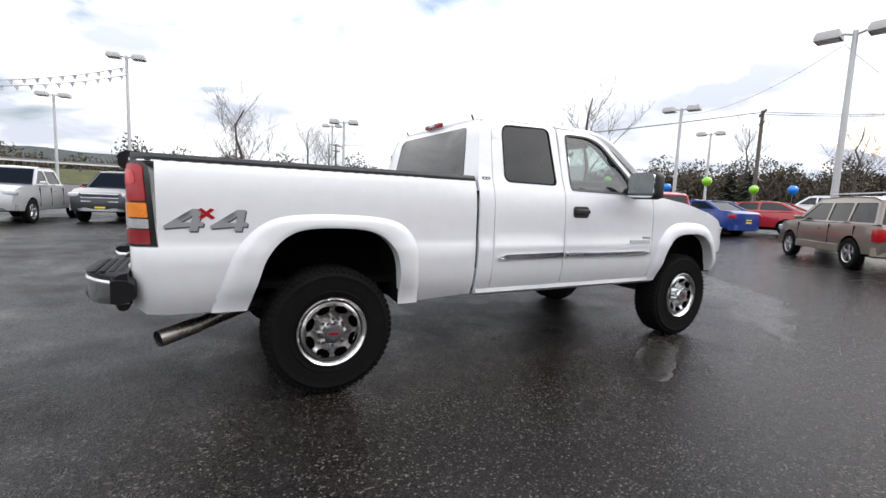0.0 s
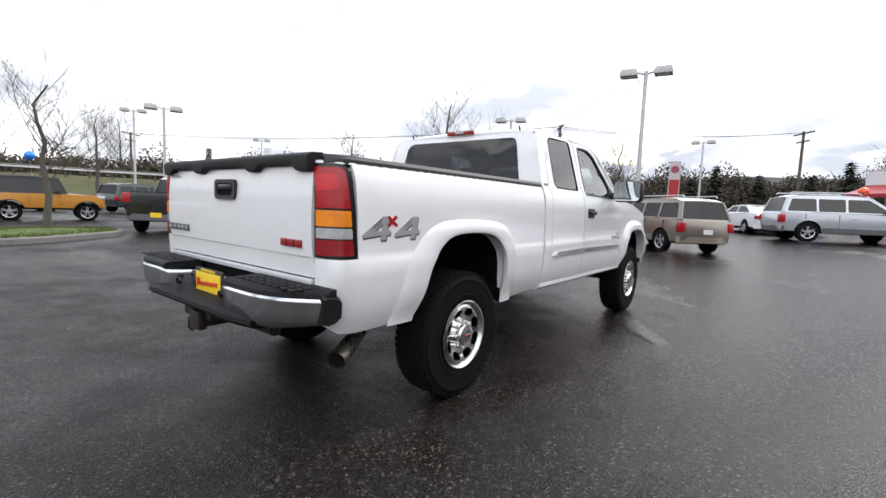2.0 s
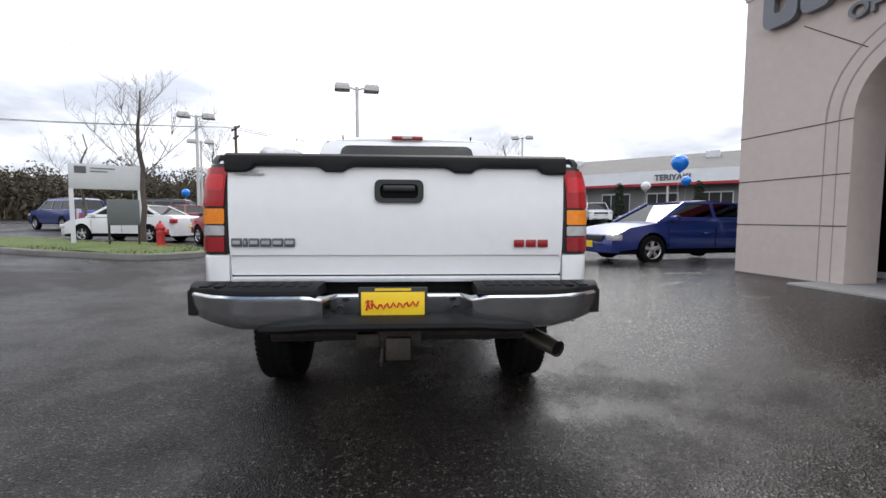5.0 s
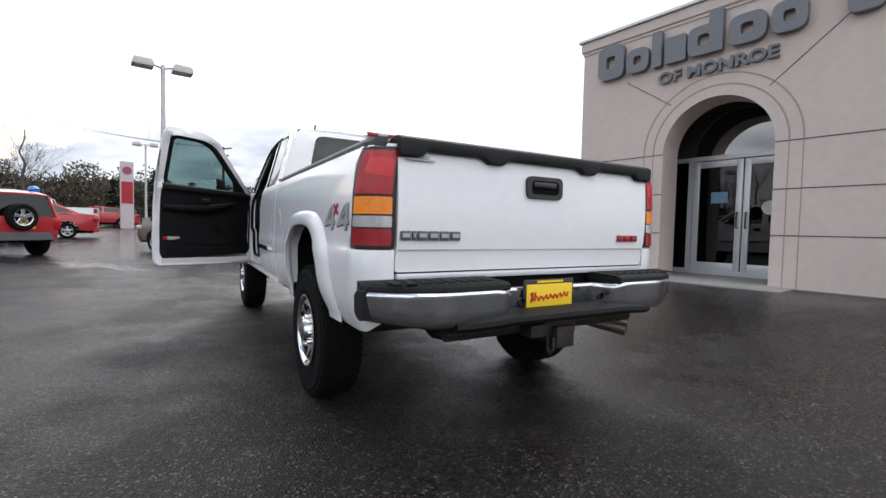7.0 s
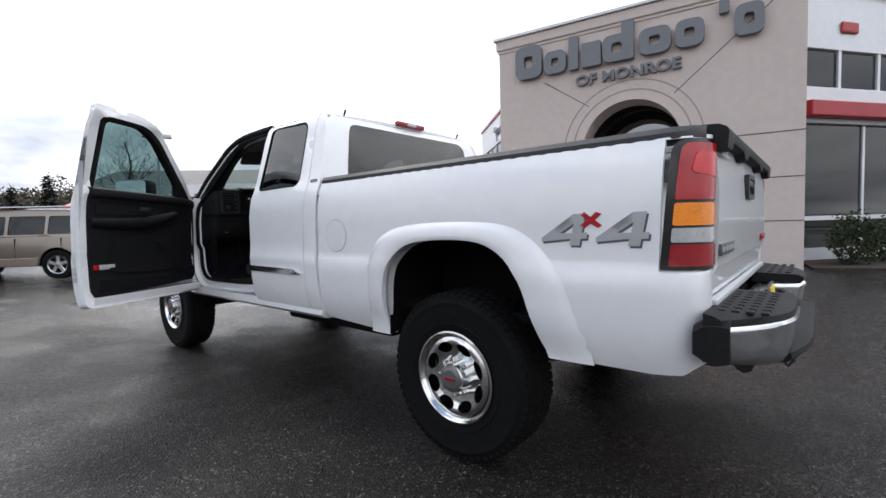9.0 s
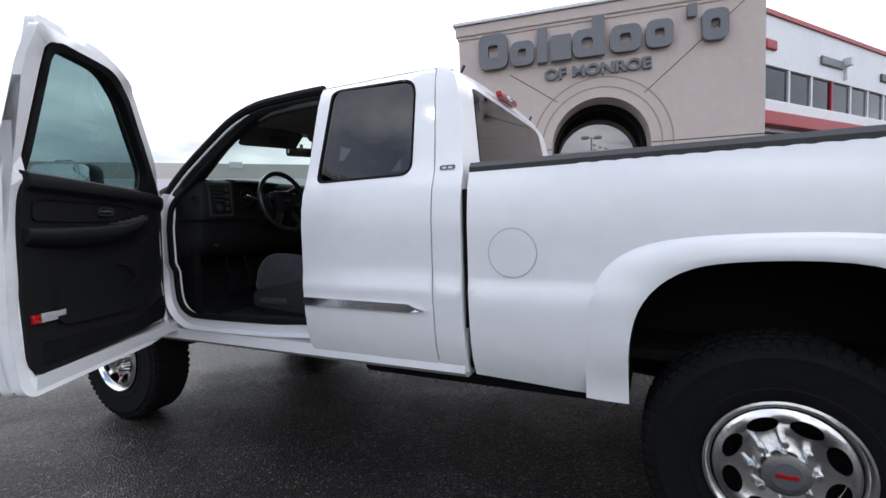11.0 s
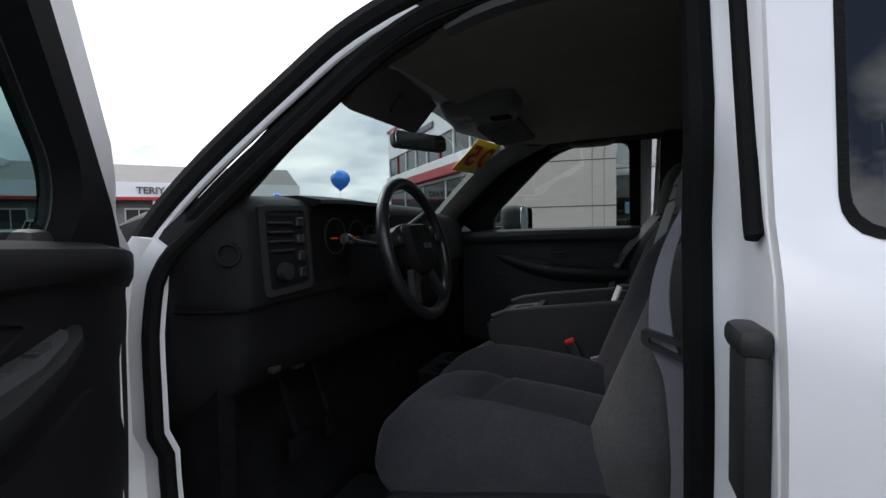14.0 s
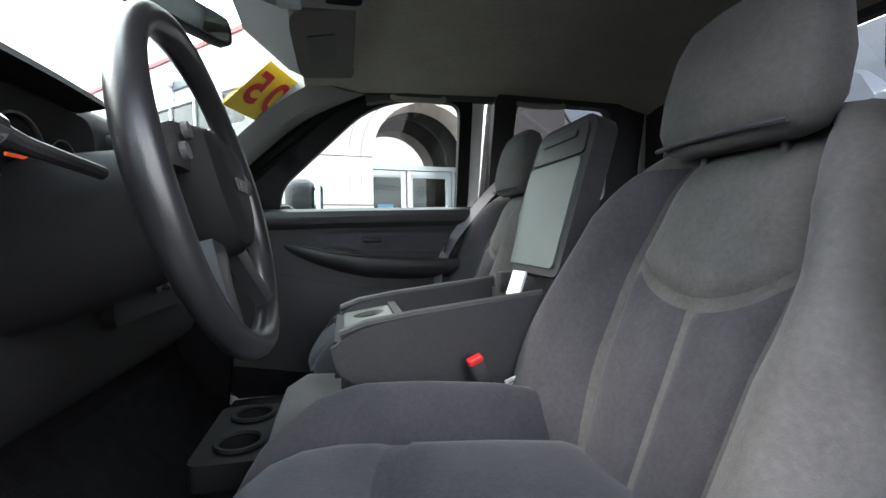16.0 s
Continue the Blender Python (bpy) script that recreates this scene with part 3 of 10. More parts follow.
for s in (-1, 1):
    # bed side
    bm = bmesh.new()
    out = [(1.098, 0.598), (1.098, 1.452), (-1.135, 1.452), (-1.135, 1.438), (-0.905, 1.438), (-0.893, 0.985), (-1.135, 0.985), (-1.135, 0.74), (-1.05, 0.66), (-0.96, 0.615), (-0.85, 0.602)]
    arch = [p for p in smooth_line(ARCH_R[::-1]) if p[1] > 0.608]
    out += [(arch[0][0] - 0.004, 0.602)] + arch + [(0.501, 0.565), (0.72, 0.572), (0.90, 0.586)]
    panel(bm, out, [], bed_fn(s), 0.02, 0.07, (0.973, 0.980))
    bedside = part("bed_side", bm, M_PAINT, truck)
    bm = bmesh.new()
    flare(bm, s, ARCH_R, FLARE_R, 0.030)
    part("wheel_flare", bm, M_PAINT, bedside)
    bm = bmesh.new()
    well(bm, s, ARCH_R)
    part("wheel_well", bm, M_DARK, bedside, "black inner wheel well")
    # bed rail cap
    bm = bmesh.new()
    rings = []
    for u in (1.098, 0.9, 0.5, 0.0, -0.5, -0.85, -0.93, -0.99, -1.04):
        o = bed_fn(s)(u, 1.452, 0)
        i = bed_fn(s)(u, 1.452, 0.10)
        rings.append([(o[0], o[1] + s * 0.004, 1.440), (o[0], o[1] + s * 0.004, 1.462), (o[0], o[1] - s * 0.012, 1.482), (i[0], i[1], 1.486), (i[0], i[1], 1.43), (o[0], o[1] - s * 0.02, 1.43)])
    loft(bm, rings)
    part("bed_rail_cap", bm, M_BLACK, truck, "black plastic rail cap")
    # tail lamp
    bm = bmesh.new()
    panel(bm, rounded([(-0.897, 0.99), (-1.132, 0.99), (-1.132, 1.436), (-0.93, 1.436)], [0.01, 0.01, 0.02, 0.05]), [], bed_fn(s, 0.003), 0.03, 0.04)
    lamp = part("tail_lamp", bm, M_LAMPBLACK, truck, "dark tail lamp housing")
    for nm, z0, z1, mm, lb in (("stop_lens", 1.228, 1.420, M_RED, "red stop lens"), ("turn_lens", 1.142, 1.218, M_AMBER, "amber turn lens"),
                               ("reverse_lens", 1.085, 1.134, M_CLEAR, "clear reversing lens"), ("lower_lens", 1.004, 1.078, M_RED2, "dark red lower lens")):
        bm = bmesh.new()
        ua = lambda z: -0.923 - 0.035 * (z - 0.99) / 0.45
        panel(bm, rounded([(ua(z0), z0), (-1.113, z0), (-1.113, z1), (ua(z1), z1)], [0.008, 0.008, 0.02, 0.03] if nm == "stop_lens" else 0.008), [], bed_fn(s, 0.010), 0.012, 0.035)
        lens = part(nm, bm, mm, lamp, lb)
        if nm == "stop_lens":
            bm = bmesh.new()
            panel(bm, rounded([(-0.985, z0 + 0.09), (-1.105, z0 + 0.075), (-1.105, z1 - 0.035), (-1.0, z1 - 0.03)], 0.02), [], bed_fn(s, 0.0125), 0.004, 0.035)
            part("bright_lens", bm, mat("bright_red_lens", (0.58, 0.015, 0.022), 0.25, noise_amt=0.15, scale=12, coat=0.12), lamp, "bright red upper lens")
    # four-by-four decal
    bm = bmesh.new()
    bm2 = bmesh.new()
    four = [(0.0, 0.030), (0.135, 0.122), (0.182, 0.122), (0.168, 0.050), (0.190, 0.050), (0.186, 0.026), (0.163, 0.026), (0.158, 0.0), (0.118, 0.0), (0.122, 0.026), (0.0, 0.014)]
    hole4 = [(0.078, 0.048), (0.128, 0.048), (0.136, 0.086)]
    cross = [(0.0, 0.012), (0.02, 0.0), (0.045, 0.02), (0.075, 0.0), (0.09, 0.012), (0.062, 0.036), (0.088, 0.062), (0.066, 0.072), (0.045, 0.05), (0.018, 0.072), (0.004, 0.058), (0.030, 0.036)]
    x0 = -0.868 if s < 0 else -0.452
    sx = 1 if s < 0 else -1
    dec = lambda u, v, d: (x0 + sx * u, s * (half(1.07 + v) + 0.003 - d), 1.072 + v)
    panel(bm, four, [hole4], dec, 0.003, 0.05)
    panel(bm, [(u + 0.222, v) for u, v in four], [[(u + 0.222, v) for u, v in hole4]], dec, 0.003, 0.05)
    sd4 = part("side_decal", bm, M_SILVERDECAL, truck, "silver four-by-four decal")
    bm = bmesh.new()
    dec2 = lambda u, v, d: (x0 + sx * (u + 0.006), s * (half(1.065 + v) + 0.0015 - d), 1.064 + v)
    for off in (0.0, 0.222):
        panel(bm, [(u + off, v) for u, v in four], [[(u + off, v) for u, v in hole4]], dec2, 0.002, 0.05)
    part("decal_shadow", bm, M_DKDECAL, sd4, "dark shadow edge of the decal")
    panel(bm2, [(u * 0.95 + 0.160, v * 0.85 + 0.066) for u, v in cross], [], dec, 0.003, 0.05)
    part("red_cross_decal", bm2, M_RED, truck, "red cross of the decal")
    # cab corner and rear door
    bm = bmesh.new()
    panel(bm, [(1.127, 0.600), (1.127, 1.45), (1.152, 1.62), (1.178, 1.80), (1.200, 1.88), (1.245, 1.930), (1.30, 1.94), (1.257, 1.46), (1.257, 0.61)], [], side_fn(s), 0.02, 0.07, (0.973, 0.980))
    part("cab_corner", bm, M_PAINT, truck)
    bm = bmesh.new()
    win = rounded([(1.376, 1.456), (1.398, 1.900), (1.874, 1.918), (1.902, 1.452)], [0.06, 0.08, 0.05, 0.05])
    rd = rounded([(1.263, 0.62), (1.263, 1.46), (1.305, 1.938), (1.955, 1.94), (1.968, 1.47), (1.968, 0.62)], [0.02, 0, 0.02, 0.02, 0, 0.05])
    panel(bm, rd, [win], side_fn(s), 0.03, 0.07, (0.973, 0.980))
    rdoor = part("rear_door", bm, M_PAINT, truck)
    bm = bmesh.new()
    wc = (1.637, 1.682)
    grown = lambda k: [(wc[0] + (x - wc[0]) * (1 + k / 0.25), wc[1] + (z - wc[1]) * (1 + k / 0.22)) for x, z in win]
    panel(bm, grown(0.005), [grown(-0.006)], lambda x, z, d: (x, s * (half(z) + 0.001 - d), z), 0.012, 0.07)
    part("window_seal", bm, M_RUBBER, rdoor, "black rubber seal")
    bm = bmesh.new()
    panel(bm, win, [], lambda x, z, d: (x, s * (0.9345 - 0.2625 * (z - 1.46) - d), z), 0.004, 0.3, sheet=True)
    g = part("window_glass", bm, M_GLASS_T, rdoor, "dark tinted glass")
    g.visible_shadow = False
    # side moulding on the rear door
    bm = bmesh.new()
    mold = [(1.30, 0.868), (1.38, 0.895), (1.965, 0.902), (1.965, 0.862), (1.38, 0.858)]
    panel(bm, mold, [], lambda x, z, d: (x, s * (1.022 - d - 0.4 * abs(z - 0.88)), z), 0.024, 0.05)
    part("side_moulding", bm, M_CHROME, rdoor, "chrome side moulding")
    bm = bmesh.new()
    panel(bm, rounded([(1.165, 1.462), (1.165, 1.482), (1.235, 1.482), (1.235, 1.462)], 0.008), [rounded([(1.176, 1.467), (1.176, 1.477), (1.198, 1.477), (1.198, 1.467)], 0.003), rounded([(1.204, 1.467), (1.204, 1.477), (1.225, 1.477), (1.225, 1.467)], 0.003)], lambda x, z, d: (x, s * (half(z) + 0.004 - d), z), 0.005, 0.03)
    part("cab_badge", bm, M_DKDECAL, truck, "small dark oval badge")
    # front fender
    bm = bmesh.new()
    fo = [(3.09, 0.63), (3.09, 1.385), (3.25, 1.395), (3.6, 1.35), (3.95, 1.27), (4.2, 1.19), (4.34, 1.10), (4.37, 0.95), (4.36, 0.86), (4.10, 0.84)]
    af = [p for p in smooth_line(ARCH_F[::-1]) if p[1] > 0.645 and p[0] < 4.05]
    panel(bm, fo + af + [(3.205, 0.63)], [], lambda x, z, d: (x, s * (half(z) - d - max(0, x - 3.95) ** 2 * 0.55), z), 0.02, 0.08)
    fend = part("front_fender", bm, M_PAINT, truck)
    bm = bmesh.new()
    flare(bm, s, ARCH_F, FLARE_F, 0.045)
    part("wheel_flare", bm, M_PAINT, fend)
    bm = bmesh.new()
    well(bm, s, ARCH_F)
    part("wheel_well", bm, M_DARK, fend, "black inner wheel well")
    # rocker
    bm = bmesh.new()
    prism(bm, [(s * 0.93, 0.575), (s * 0.965, 0.60), (s * 0.955, 0.655), (s * 0.80, 0.70), (s * 0.76, 0.66), (s * 0.80, 0.575)], "x", 1.14, 3.20)
    part("rocker_sill", bm, M_PAINT, truck)
    # headlamp and front bumper corner
    bm = bmesh.new()
    panel(bm, rounded([(0.52, 0.96), (0.90, 0.98), (0.93, 1.12), (0.52, 1.12)], 0.02), [], lambda y, z, d: (4.40 - d - max(0, y - 0.6) ** 2 * 0.5, s * y, z), 0.05, 0.08)
    part("headlamp", bm, M_CLEAR, truck, "clear headlamp")

def lerp_line(tab, x):
    """Value at x along a broken line of (x, value)."""
    if x <= tab[0][0]:
        return tab[0][1]
    for (a, va), (b, vb) in zip(tab, tab[1:]):
        if x <= b:
            return va + (vb - va) * (x - a) / (b - a)
    return tab[-1][1]


# front door outline, closed
FD = rounded([(1.975, 0.62), (1.978, 1.93), (2.34, 1.937), (2.52, 1.875), (3.04, 1.41), (3.082, 1.34), (3.082, 0.62)], [0.05, 0.03, 0.1, 0.12, 0.04, 0.03, 0.05])
FW = rounded([(2.055, 1.425), (2.06, 1.888), (2.33, 1.892), (2.475, 1.84), (2.80, 1.545), (2.82, 1.415)], [0.03, 0.05, 0.1, 0.1, 0.05, 0.03])


def front_door(s, m):
    # the upright frame of the driver door stands a little higher than its opening
    wide = lambda x: x - (0.038 * min(1, max(0, (2.32 - x) / 0.25)) if s > 0 else 0)
    up = lambda poly: [(wide(x), z + (0.05 * min(1, max(0, (z - 1.45) / 0.4)) if s > 0 else 0)) for x, z in poly]
    FWU = up(FW)
    bm = bmesh.new()
    panel(bm, [(x, z + (0.09 * min(1, max(0, (z - 1.5) / 0.4)) if s > 0 else 0)) for x, z in FD], [FWU], side_fn(s), 0.035, 0.07, (0.973, 0.980))
    d = part("front_door", bm, M_PAINT, truck, "open white driver door" if s > 0 else "", m=m)
    bm = bmesh.new()
    wi = rounded([(2.047, 1.415), (2.052, 1.897), (2.335, 1.902), (2.482, 1.85), (2.99, 1.40)], [0.03, 0.05, 0.1, 0.1, 0.02])
    hole = rounded([(2.063, 1.432), (2.068, 1.880), (2.325, 1.884), (2.468, 1.832), (2.79, 1.54), (2.81, 1.424)], [0.03, 0.05, 0.1, 0.1, 0.05, 0.03])
    panel(bm, up(wi), [up(hole)], lambda x, z, dd: (x, s * (half(z) + 0.003 - dd), z), 0.012, 0.07)
    part("window_seal", bm, M_BLACK, d, "black window seal and mirror sail")
    bm = bmesh.new()
    panel(bm, FWU, [], lambda x, z, dd: (x, s * (half(z) - 0.012 - dd), z), 0.004, 0.09, sheet=True)
    g = part("window_glass", bm, M_GLASS_DOOR if s > 0 else M_GLASS, d, "clear green-tinted glass")
    g.visible_shadow = False
    # handle
    bm = bmesh.new()
    y0 = s * half(1.235)
    panel(bm, rounded([(2.06, 1.19), (2.06, 1.285), (2.235, 1.285), (2.235, 1.19)], 0.03), [], lambda x, z, dd: (x, s * (half(z) + 0.004 - dd), z), 0.01, 0.04)
    hd = part("door_handle", bm, M_BLACK, d, "black plastic door handle")
    bm = bmesh.new()
    box(bm, 2.075, 2.225, y0 + s * 0.005, y0 + s * 0.035, 1.225, 1.262, 0.01)
    part("grip", bm, M_BLACK, hd)
    # moulding
    bm = bmesh.new()
    panel(bm, [(1.985, 0.862), (1.985, 0.902), (2.98, 0.892), (3.06, 0.875), (2.98, 0.855)], [], lambda x, z, dd: (x, s * (1.022 - dd - 0.4 * abs(z - 0.88)), z), 0.024, 0.05)
    part("side_moulding", bm, M_CHROME, d, "chrome side moulding")
    # badge bars
    bm = bmesh.new()
    panel(bm, rounded([(2.78, 0.972), (2.78, 0.998), (3.055, 0.998), (3.055, 0.972)], 0.004), [], lambda x, z, dd: (x, s * (half(z) + 0.006 - dd), z), 0.008, 0.05)
    panel(bm, [(2.95, 1.012), (2.95, 1.026), (3.055, 1.026), (3.055, 1.012)], [], lambda x, z, dd: (x, s * (half(z) + 0.006 - dd), z), 0.008, 0.05)
    part("door_badge", bm, M_SILVERDECAL, d, "silver and dark badge bar")
    # mirror
    bm = bmesh.new()
    box(bm, 2.74, 2.88, min(s * 0.90, s * 1.13), max(s * 0.90, s * 1.13), 1.415, 1.475, 0.015)
    mi = part("mirror_arm", bm, M_BLACK, d)
    bm = bmesh.new()
    box(bm, -0.065, 0.065, -0.150, 0.150, -0.115, 0.115, 0.045, 3)
    mh = part("mirror_housing", bm, M_BLACK, d, "black mirror housing", m=pose(2.755, 1.235, 1.50, 0, 0, 4) if s > 0 else pose(2.715, -1.175, 1.485, 0, 0, -4))
    bm = bmesh.new()
    panel(bm, rounded([(-0.136, -0.100), (-0.136, 0.100), (0.136, 0.100), (0.136, -0.100)], 0.04), [], lambda y, z, dd: (-0.069 + dd, y, z), 0.006, 0.06)
    part("mirror_glass", bm, M_MIRROR, mh, "mirror glass")
    # driver trim colour darkened to offset skylight; passenger keeps the lighter copy
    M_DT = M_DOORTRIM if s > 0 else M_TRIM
    # inner trim
    def thinner(bm):
        # the open door grows thinner towards its hinges
        if s > 0:
            for v in bm.verts:
                v.co.y += 0.055 * min(1, max(0, (v.co.x - 2.70) / 0.30)) * min(1, max(0, (1.62 - v.co.z) / 0.2))
    bm = bmesh.new()
    tr = rounded([(1.988, 0.69), (1.988, 1.43), (2.98, 1.42), (3.02, 1.30), (3.02, 0.74)], [0.08, 0.03, 0.04, 0.05, 0.08])
    panel(bm, tr, [], lambda x, z, dd: (x, s * (half(z) - 0.092 - dd), z), 0.035, 0.08)
    thinner(bm)
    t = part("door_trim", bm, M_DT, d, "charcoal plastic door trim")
    yi = lambda z: s * (half(z) - 0.126)
    # padded ledge under the glass
    bm = bmesh.new()
    yl = yi(1.40)
    loft(bm, [[(x, yl + s * 0.045, 1.462 - dz), (x, yl + s * 0.012, 1.464 - dz), (x, yl - s * w * 0.7, 1.452 - dz), (x, yl - s * w, 1.430 - dz), (x, yl - s * w * 0.75, 1.405 - dz), (x, yl + s * 0.004, 1.385 - dz)]
              for x, w, dz in ((1.992, 0.022, 0.0), (2.10, 0.030, 0.0), (2.5, 0.030, 0.004), (2.86, 0.028, 0.010), (2.95, 0.020, 0.016), (3.0, 0.008, 0.024))])
    thinner(bm)
    part("window_ledge", bm, M_DT, t)
    # recessed insert with a raised lip
    ins = rounded([(2.03, 1.278), (2.03, 1.366), (2.56, 1.374), (2.66, 1.352), (2.62, 1.318), (2.45, 1.285)], [0.03, 0.03, 0.06, 0.02, 0.03, 0.05])
    lip = [(2.36 + (x - 2.36) * 0.975, 1.325 + (z - 1.325) * 0.86) for x, z in ins]
    bm = bmesh.new()
    panel(bm, ins, [lip], lambda x, z, dd: (x, yi(z) - s * (0.009 - dd), z), 0.012, 0.05)
    ip = part("trim_lip", bm, M_DT, t)
    bm = bmesh.new()
    panel(bm, lip, [], lambda x, z, dd: (x, yi(z) - s * (0.003 - dd), z), 0.01, 0.08)
    part("trim_insert", bm, M_FABRIC if s < 0 else M_DT, ip)
    bm = bmesh.new()
    panel(bm, rounded([(2.38, 1.310), (2.38, 1.350), (2.48, 1.350), (2.48, 1.310)], 0.014), [rounded([(2.390, 1.317), (2.390, 1.343), (2.470, 1.343), (2.470, 1.317)], 0.010)], lambda x, z, dd: (x, yi(z) - s * (0.012 - dd), z), 0.012, 0.05)
    ih = part("inner_handle", bm, M_TRIM, t, "dark door release in a recess")
    bm = bmesh.new()
    loft(bm, [[(x, yi(1.33) - s * 0.004, 1.322), (x, yi(1.33) - s * w, 1.328), (x, yi(1.33) - s * w, 1.334), (x, yi(1.33) - s * 0.004, 1.340)] for x, w in ((2.392, 0.008), (2.42, 0.016), (2.462, 0.018))])
    part("release_lever", bm, M_TRIMG, ih)
    # armrest, sweeping up towards the hinge
    bm = bmesh.new()
    rings = []
    for x, zt, zb, w in ((1.998, 1.250, 1.196, 0.028), (2.12, 1.250, 1.186, 0.056), (2.3, 1.256, 1.184, 0.076), (2.45, 1.266, 1.196, 0.082), (2.56, 1.282, 1.222, 0.076), (2.66, 1.302, 1.256, 0.060), (2.73, 1.318, 1.286, 0.038), (2.77, 1.326, 1.306, 0.012)):
        y, h = yi(1.2), zt - zb
        rings.append([(x, y + s * 0.01, zb - 0.02), (x, y - s * w * 0.55, zb), (x, y - s * w * 0.92, zb + h * 0.30), (x, y - s * w, zb + h * 0.62), (x, y - s * w * 0.93, zt - h * 0.10), (x, y - s * w * 0.72, zt), (x, y + s * 0.01, zt + 0.004)])
    loft(bm, rings)
    arm = part("armrest", bm, M_DT, t, sharp=50)
    bm = bmesh.new()
    yw = yi(1.2)
    swz = lambda x: lerp_line(((2.45, 1.268), (2.56, 1.284), (2.66, 1.304), (2.73, 1.320)), x)
    loft(bm, [[(x, yw - s * 0.004, swz(x) - 0.004), (x, yw - s * w, swz(x) - 0.004), (x, yw - s * w, swz(x) + 0.004), (x, yw - s * 0.004, swz(x) + 0.008)] for x, w in ((2.46, 0.040), (2.52, 0.056), (2.62, 0.054), (2.70, 0.034), (2.735, 0.014))])
    swp = part("switch_panel", bm, M_TRIM, arm, "dark window switch panel")
    for x in (2.505, 2.555, 2.605, 2.66):
        bm = bmesh.new()
        loft(bm, [[(x + dx, yw - s * y0, swz(x + dx) + 0.003), (x + dx, yw - s * (y0 + 0.018), swz(x + dx) + 0.003), (x + dx, yw - s * (y0 + 0.016), swz(x + dx) + hh), (x + dx, yw - s * (y0 + 0.002), swz(x + dx) + hh)] for dx, hh, y0 in ((-0.014, 0.012, 0.014), (0.0, 0.008, 0.014), (0.014, 0.014, 0.014))])
        part("window_switch", bm, M_BLACK, arm)
    # map pocket with its pull cup
    bm = bmesh.new()
    pk = rounded([(2.10, 0.86), (2.16, 1.10), (2.50, 1.14), (2.86, 1.22), (2.98, 1.10), (2.98, 0.90), (2.62, 0.84)], [0.10, 0.12, 0.15, 0.10, 0.08, 0.08, 0.1])
    panel(bm, pk, [], lambda x, z, dd: (x, yi(z) - s * (0.012 - dd), z), 0.014, 0.06)
    thinner(bm)
    mp = part("map_pocket", bm, M_DT, t)
    bm = bmesh.new()
    tube(bm, smooth_line([(2.50, yi(1.1) - s * 0.010, 1.085), (2.56, yi(1.1) - s * 0.030, 1.06), (2.60, yi(1.0) - s * 0.032, 1.01), (2.585, yi(1.0) - s * 0.014, 0.965)], 4), [0.007] * 12 + [0.005], 8)
    part("pull_strap", bm, M_DT, mp)
    bm = bmesh.new()
    panel(bm, [(2.03, 0.73), (2.06, 0.815), (2.60, 0.79), (3.0, 0.86), (3.0, 0.78), (2.95, 0.73)], [], lambda x, z, dd: (x, yi(z) - s * (0.005 - dd), z), 0.012, 0.06)
    thinner(bm)
    part("kick_strip", bm, M_CARPET, t, "dark carpeted lower strip")
    yq0, yq1 = sorted((yi(0.9) - s * 0.012, yi(0.9) + s * 0.004))
    bm = bmesh.new()
    box(bm, 2.014, 2.050, yq0, yq1, 0.888, 0.924, 0.004)
    part("red_reflector", bm, M_RED, t, "red door reflector")
    bm = bmesh.new()
    box(bm, 2.053, 2.172, yq0, yq1, 0.888, 0.924, 0.004)
    part("courtesy_lamp", bm, M_CLEAR, t, "clear courtesy lamp")
    # latch and bolts on the shut face
    ylat = s * (half(1.1) - 0.075)
    for z, hh, w in ((1.205, 0.016, 0.016), (1.165, 0.030, 0.050), (1.128, 0.014, 0.040), (1.095, 0.010, 0.030)):
        bm = bmesh.new()
        box(bm, 1.966, 1.990, ylat - w / 2, ylat + w / 2, z - hh / 2, z + hh / 2, 0.003)
        part("door_latch", bm, M_DARK, d, "black latch opening")
    bm = bmesh.new()
    ring = rounded([(1.978, 0.63), (1.980, 1.925), (2.34, 1.93), (2.515, 1.87), (3.03, 1.41), (3.07, 1.34), (3.07, 0.63)], [0.05, 0.03, 0.1, 0.12, 0.04, 0.03, 0.05])
    hole = rounded([(2.035, 0.69), (2.045, 1.885), (2.33, 1.895), (2.48, 1.84), (2.99, 1.38), (3.02, 1.33), (3.02, 0.69)], [0.05, 0.03, 0.1, 0.12, 0.04, 0.03, 0.05])
    panel(bm, up(ring), [up(hole)], lambda x, z, dd: (x, s * (half(z) - (0.036 if z > 1.45 else 0.08) - dd), z), 0.03, 0.08)
    thinner(bm)
    part("inner_frame", bm, M_WHITE_IN, d)
    if s > 0:
        # shut face along the free edge and over the window
        bm = bmesh.new()
        rings = []
        for z in (0.65, 0.75, 1.0, 1.2, 1.36, 1.44, 1.52, 1.7, 1.90):
            dp = 0.108 if z < 1.4 else max(0.052, 0.108 - (z - 1.4) * 0.6)
            rings.append([(1.977, half(z) - 0.02, z), (1.978, half(z) - dp * 0.6, z), (1.988, half(z) - dp, z), (2.004, half(z) - dp, z), (2.004, half(z) - 0.02, z)])
        loft(bm, rings)
        sf = part("shut_face", bm, M_PAINT, d)
        bm = bmesh.new()
        rings = [[(x, half(0.66) - 0.03, 0.635), (x, half(0.66) - 0.115, 0.645), (x, half(0.66) - 0.12, 0.70), (x, half(0.66) - 0.03, 0.70)] for x in (1.99, 2.3, 2.7, 3.05)]
        loft(bm, rings)
        part("lower_face", bm, M_PAINT, sf)
    bm = bmesh.new()
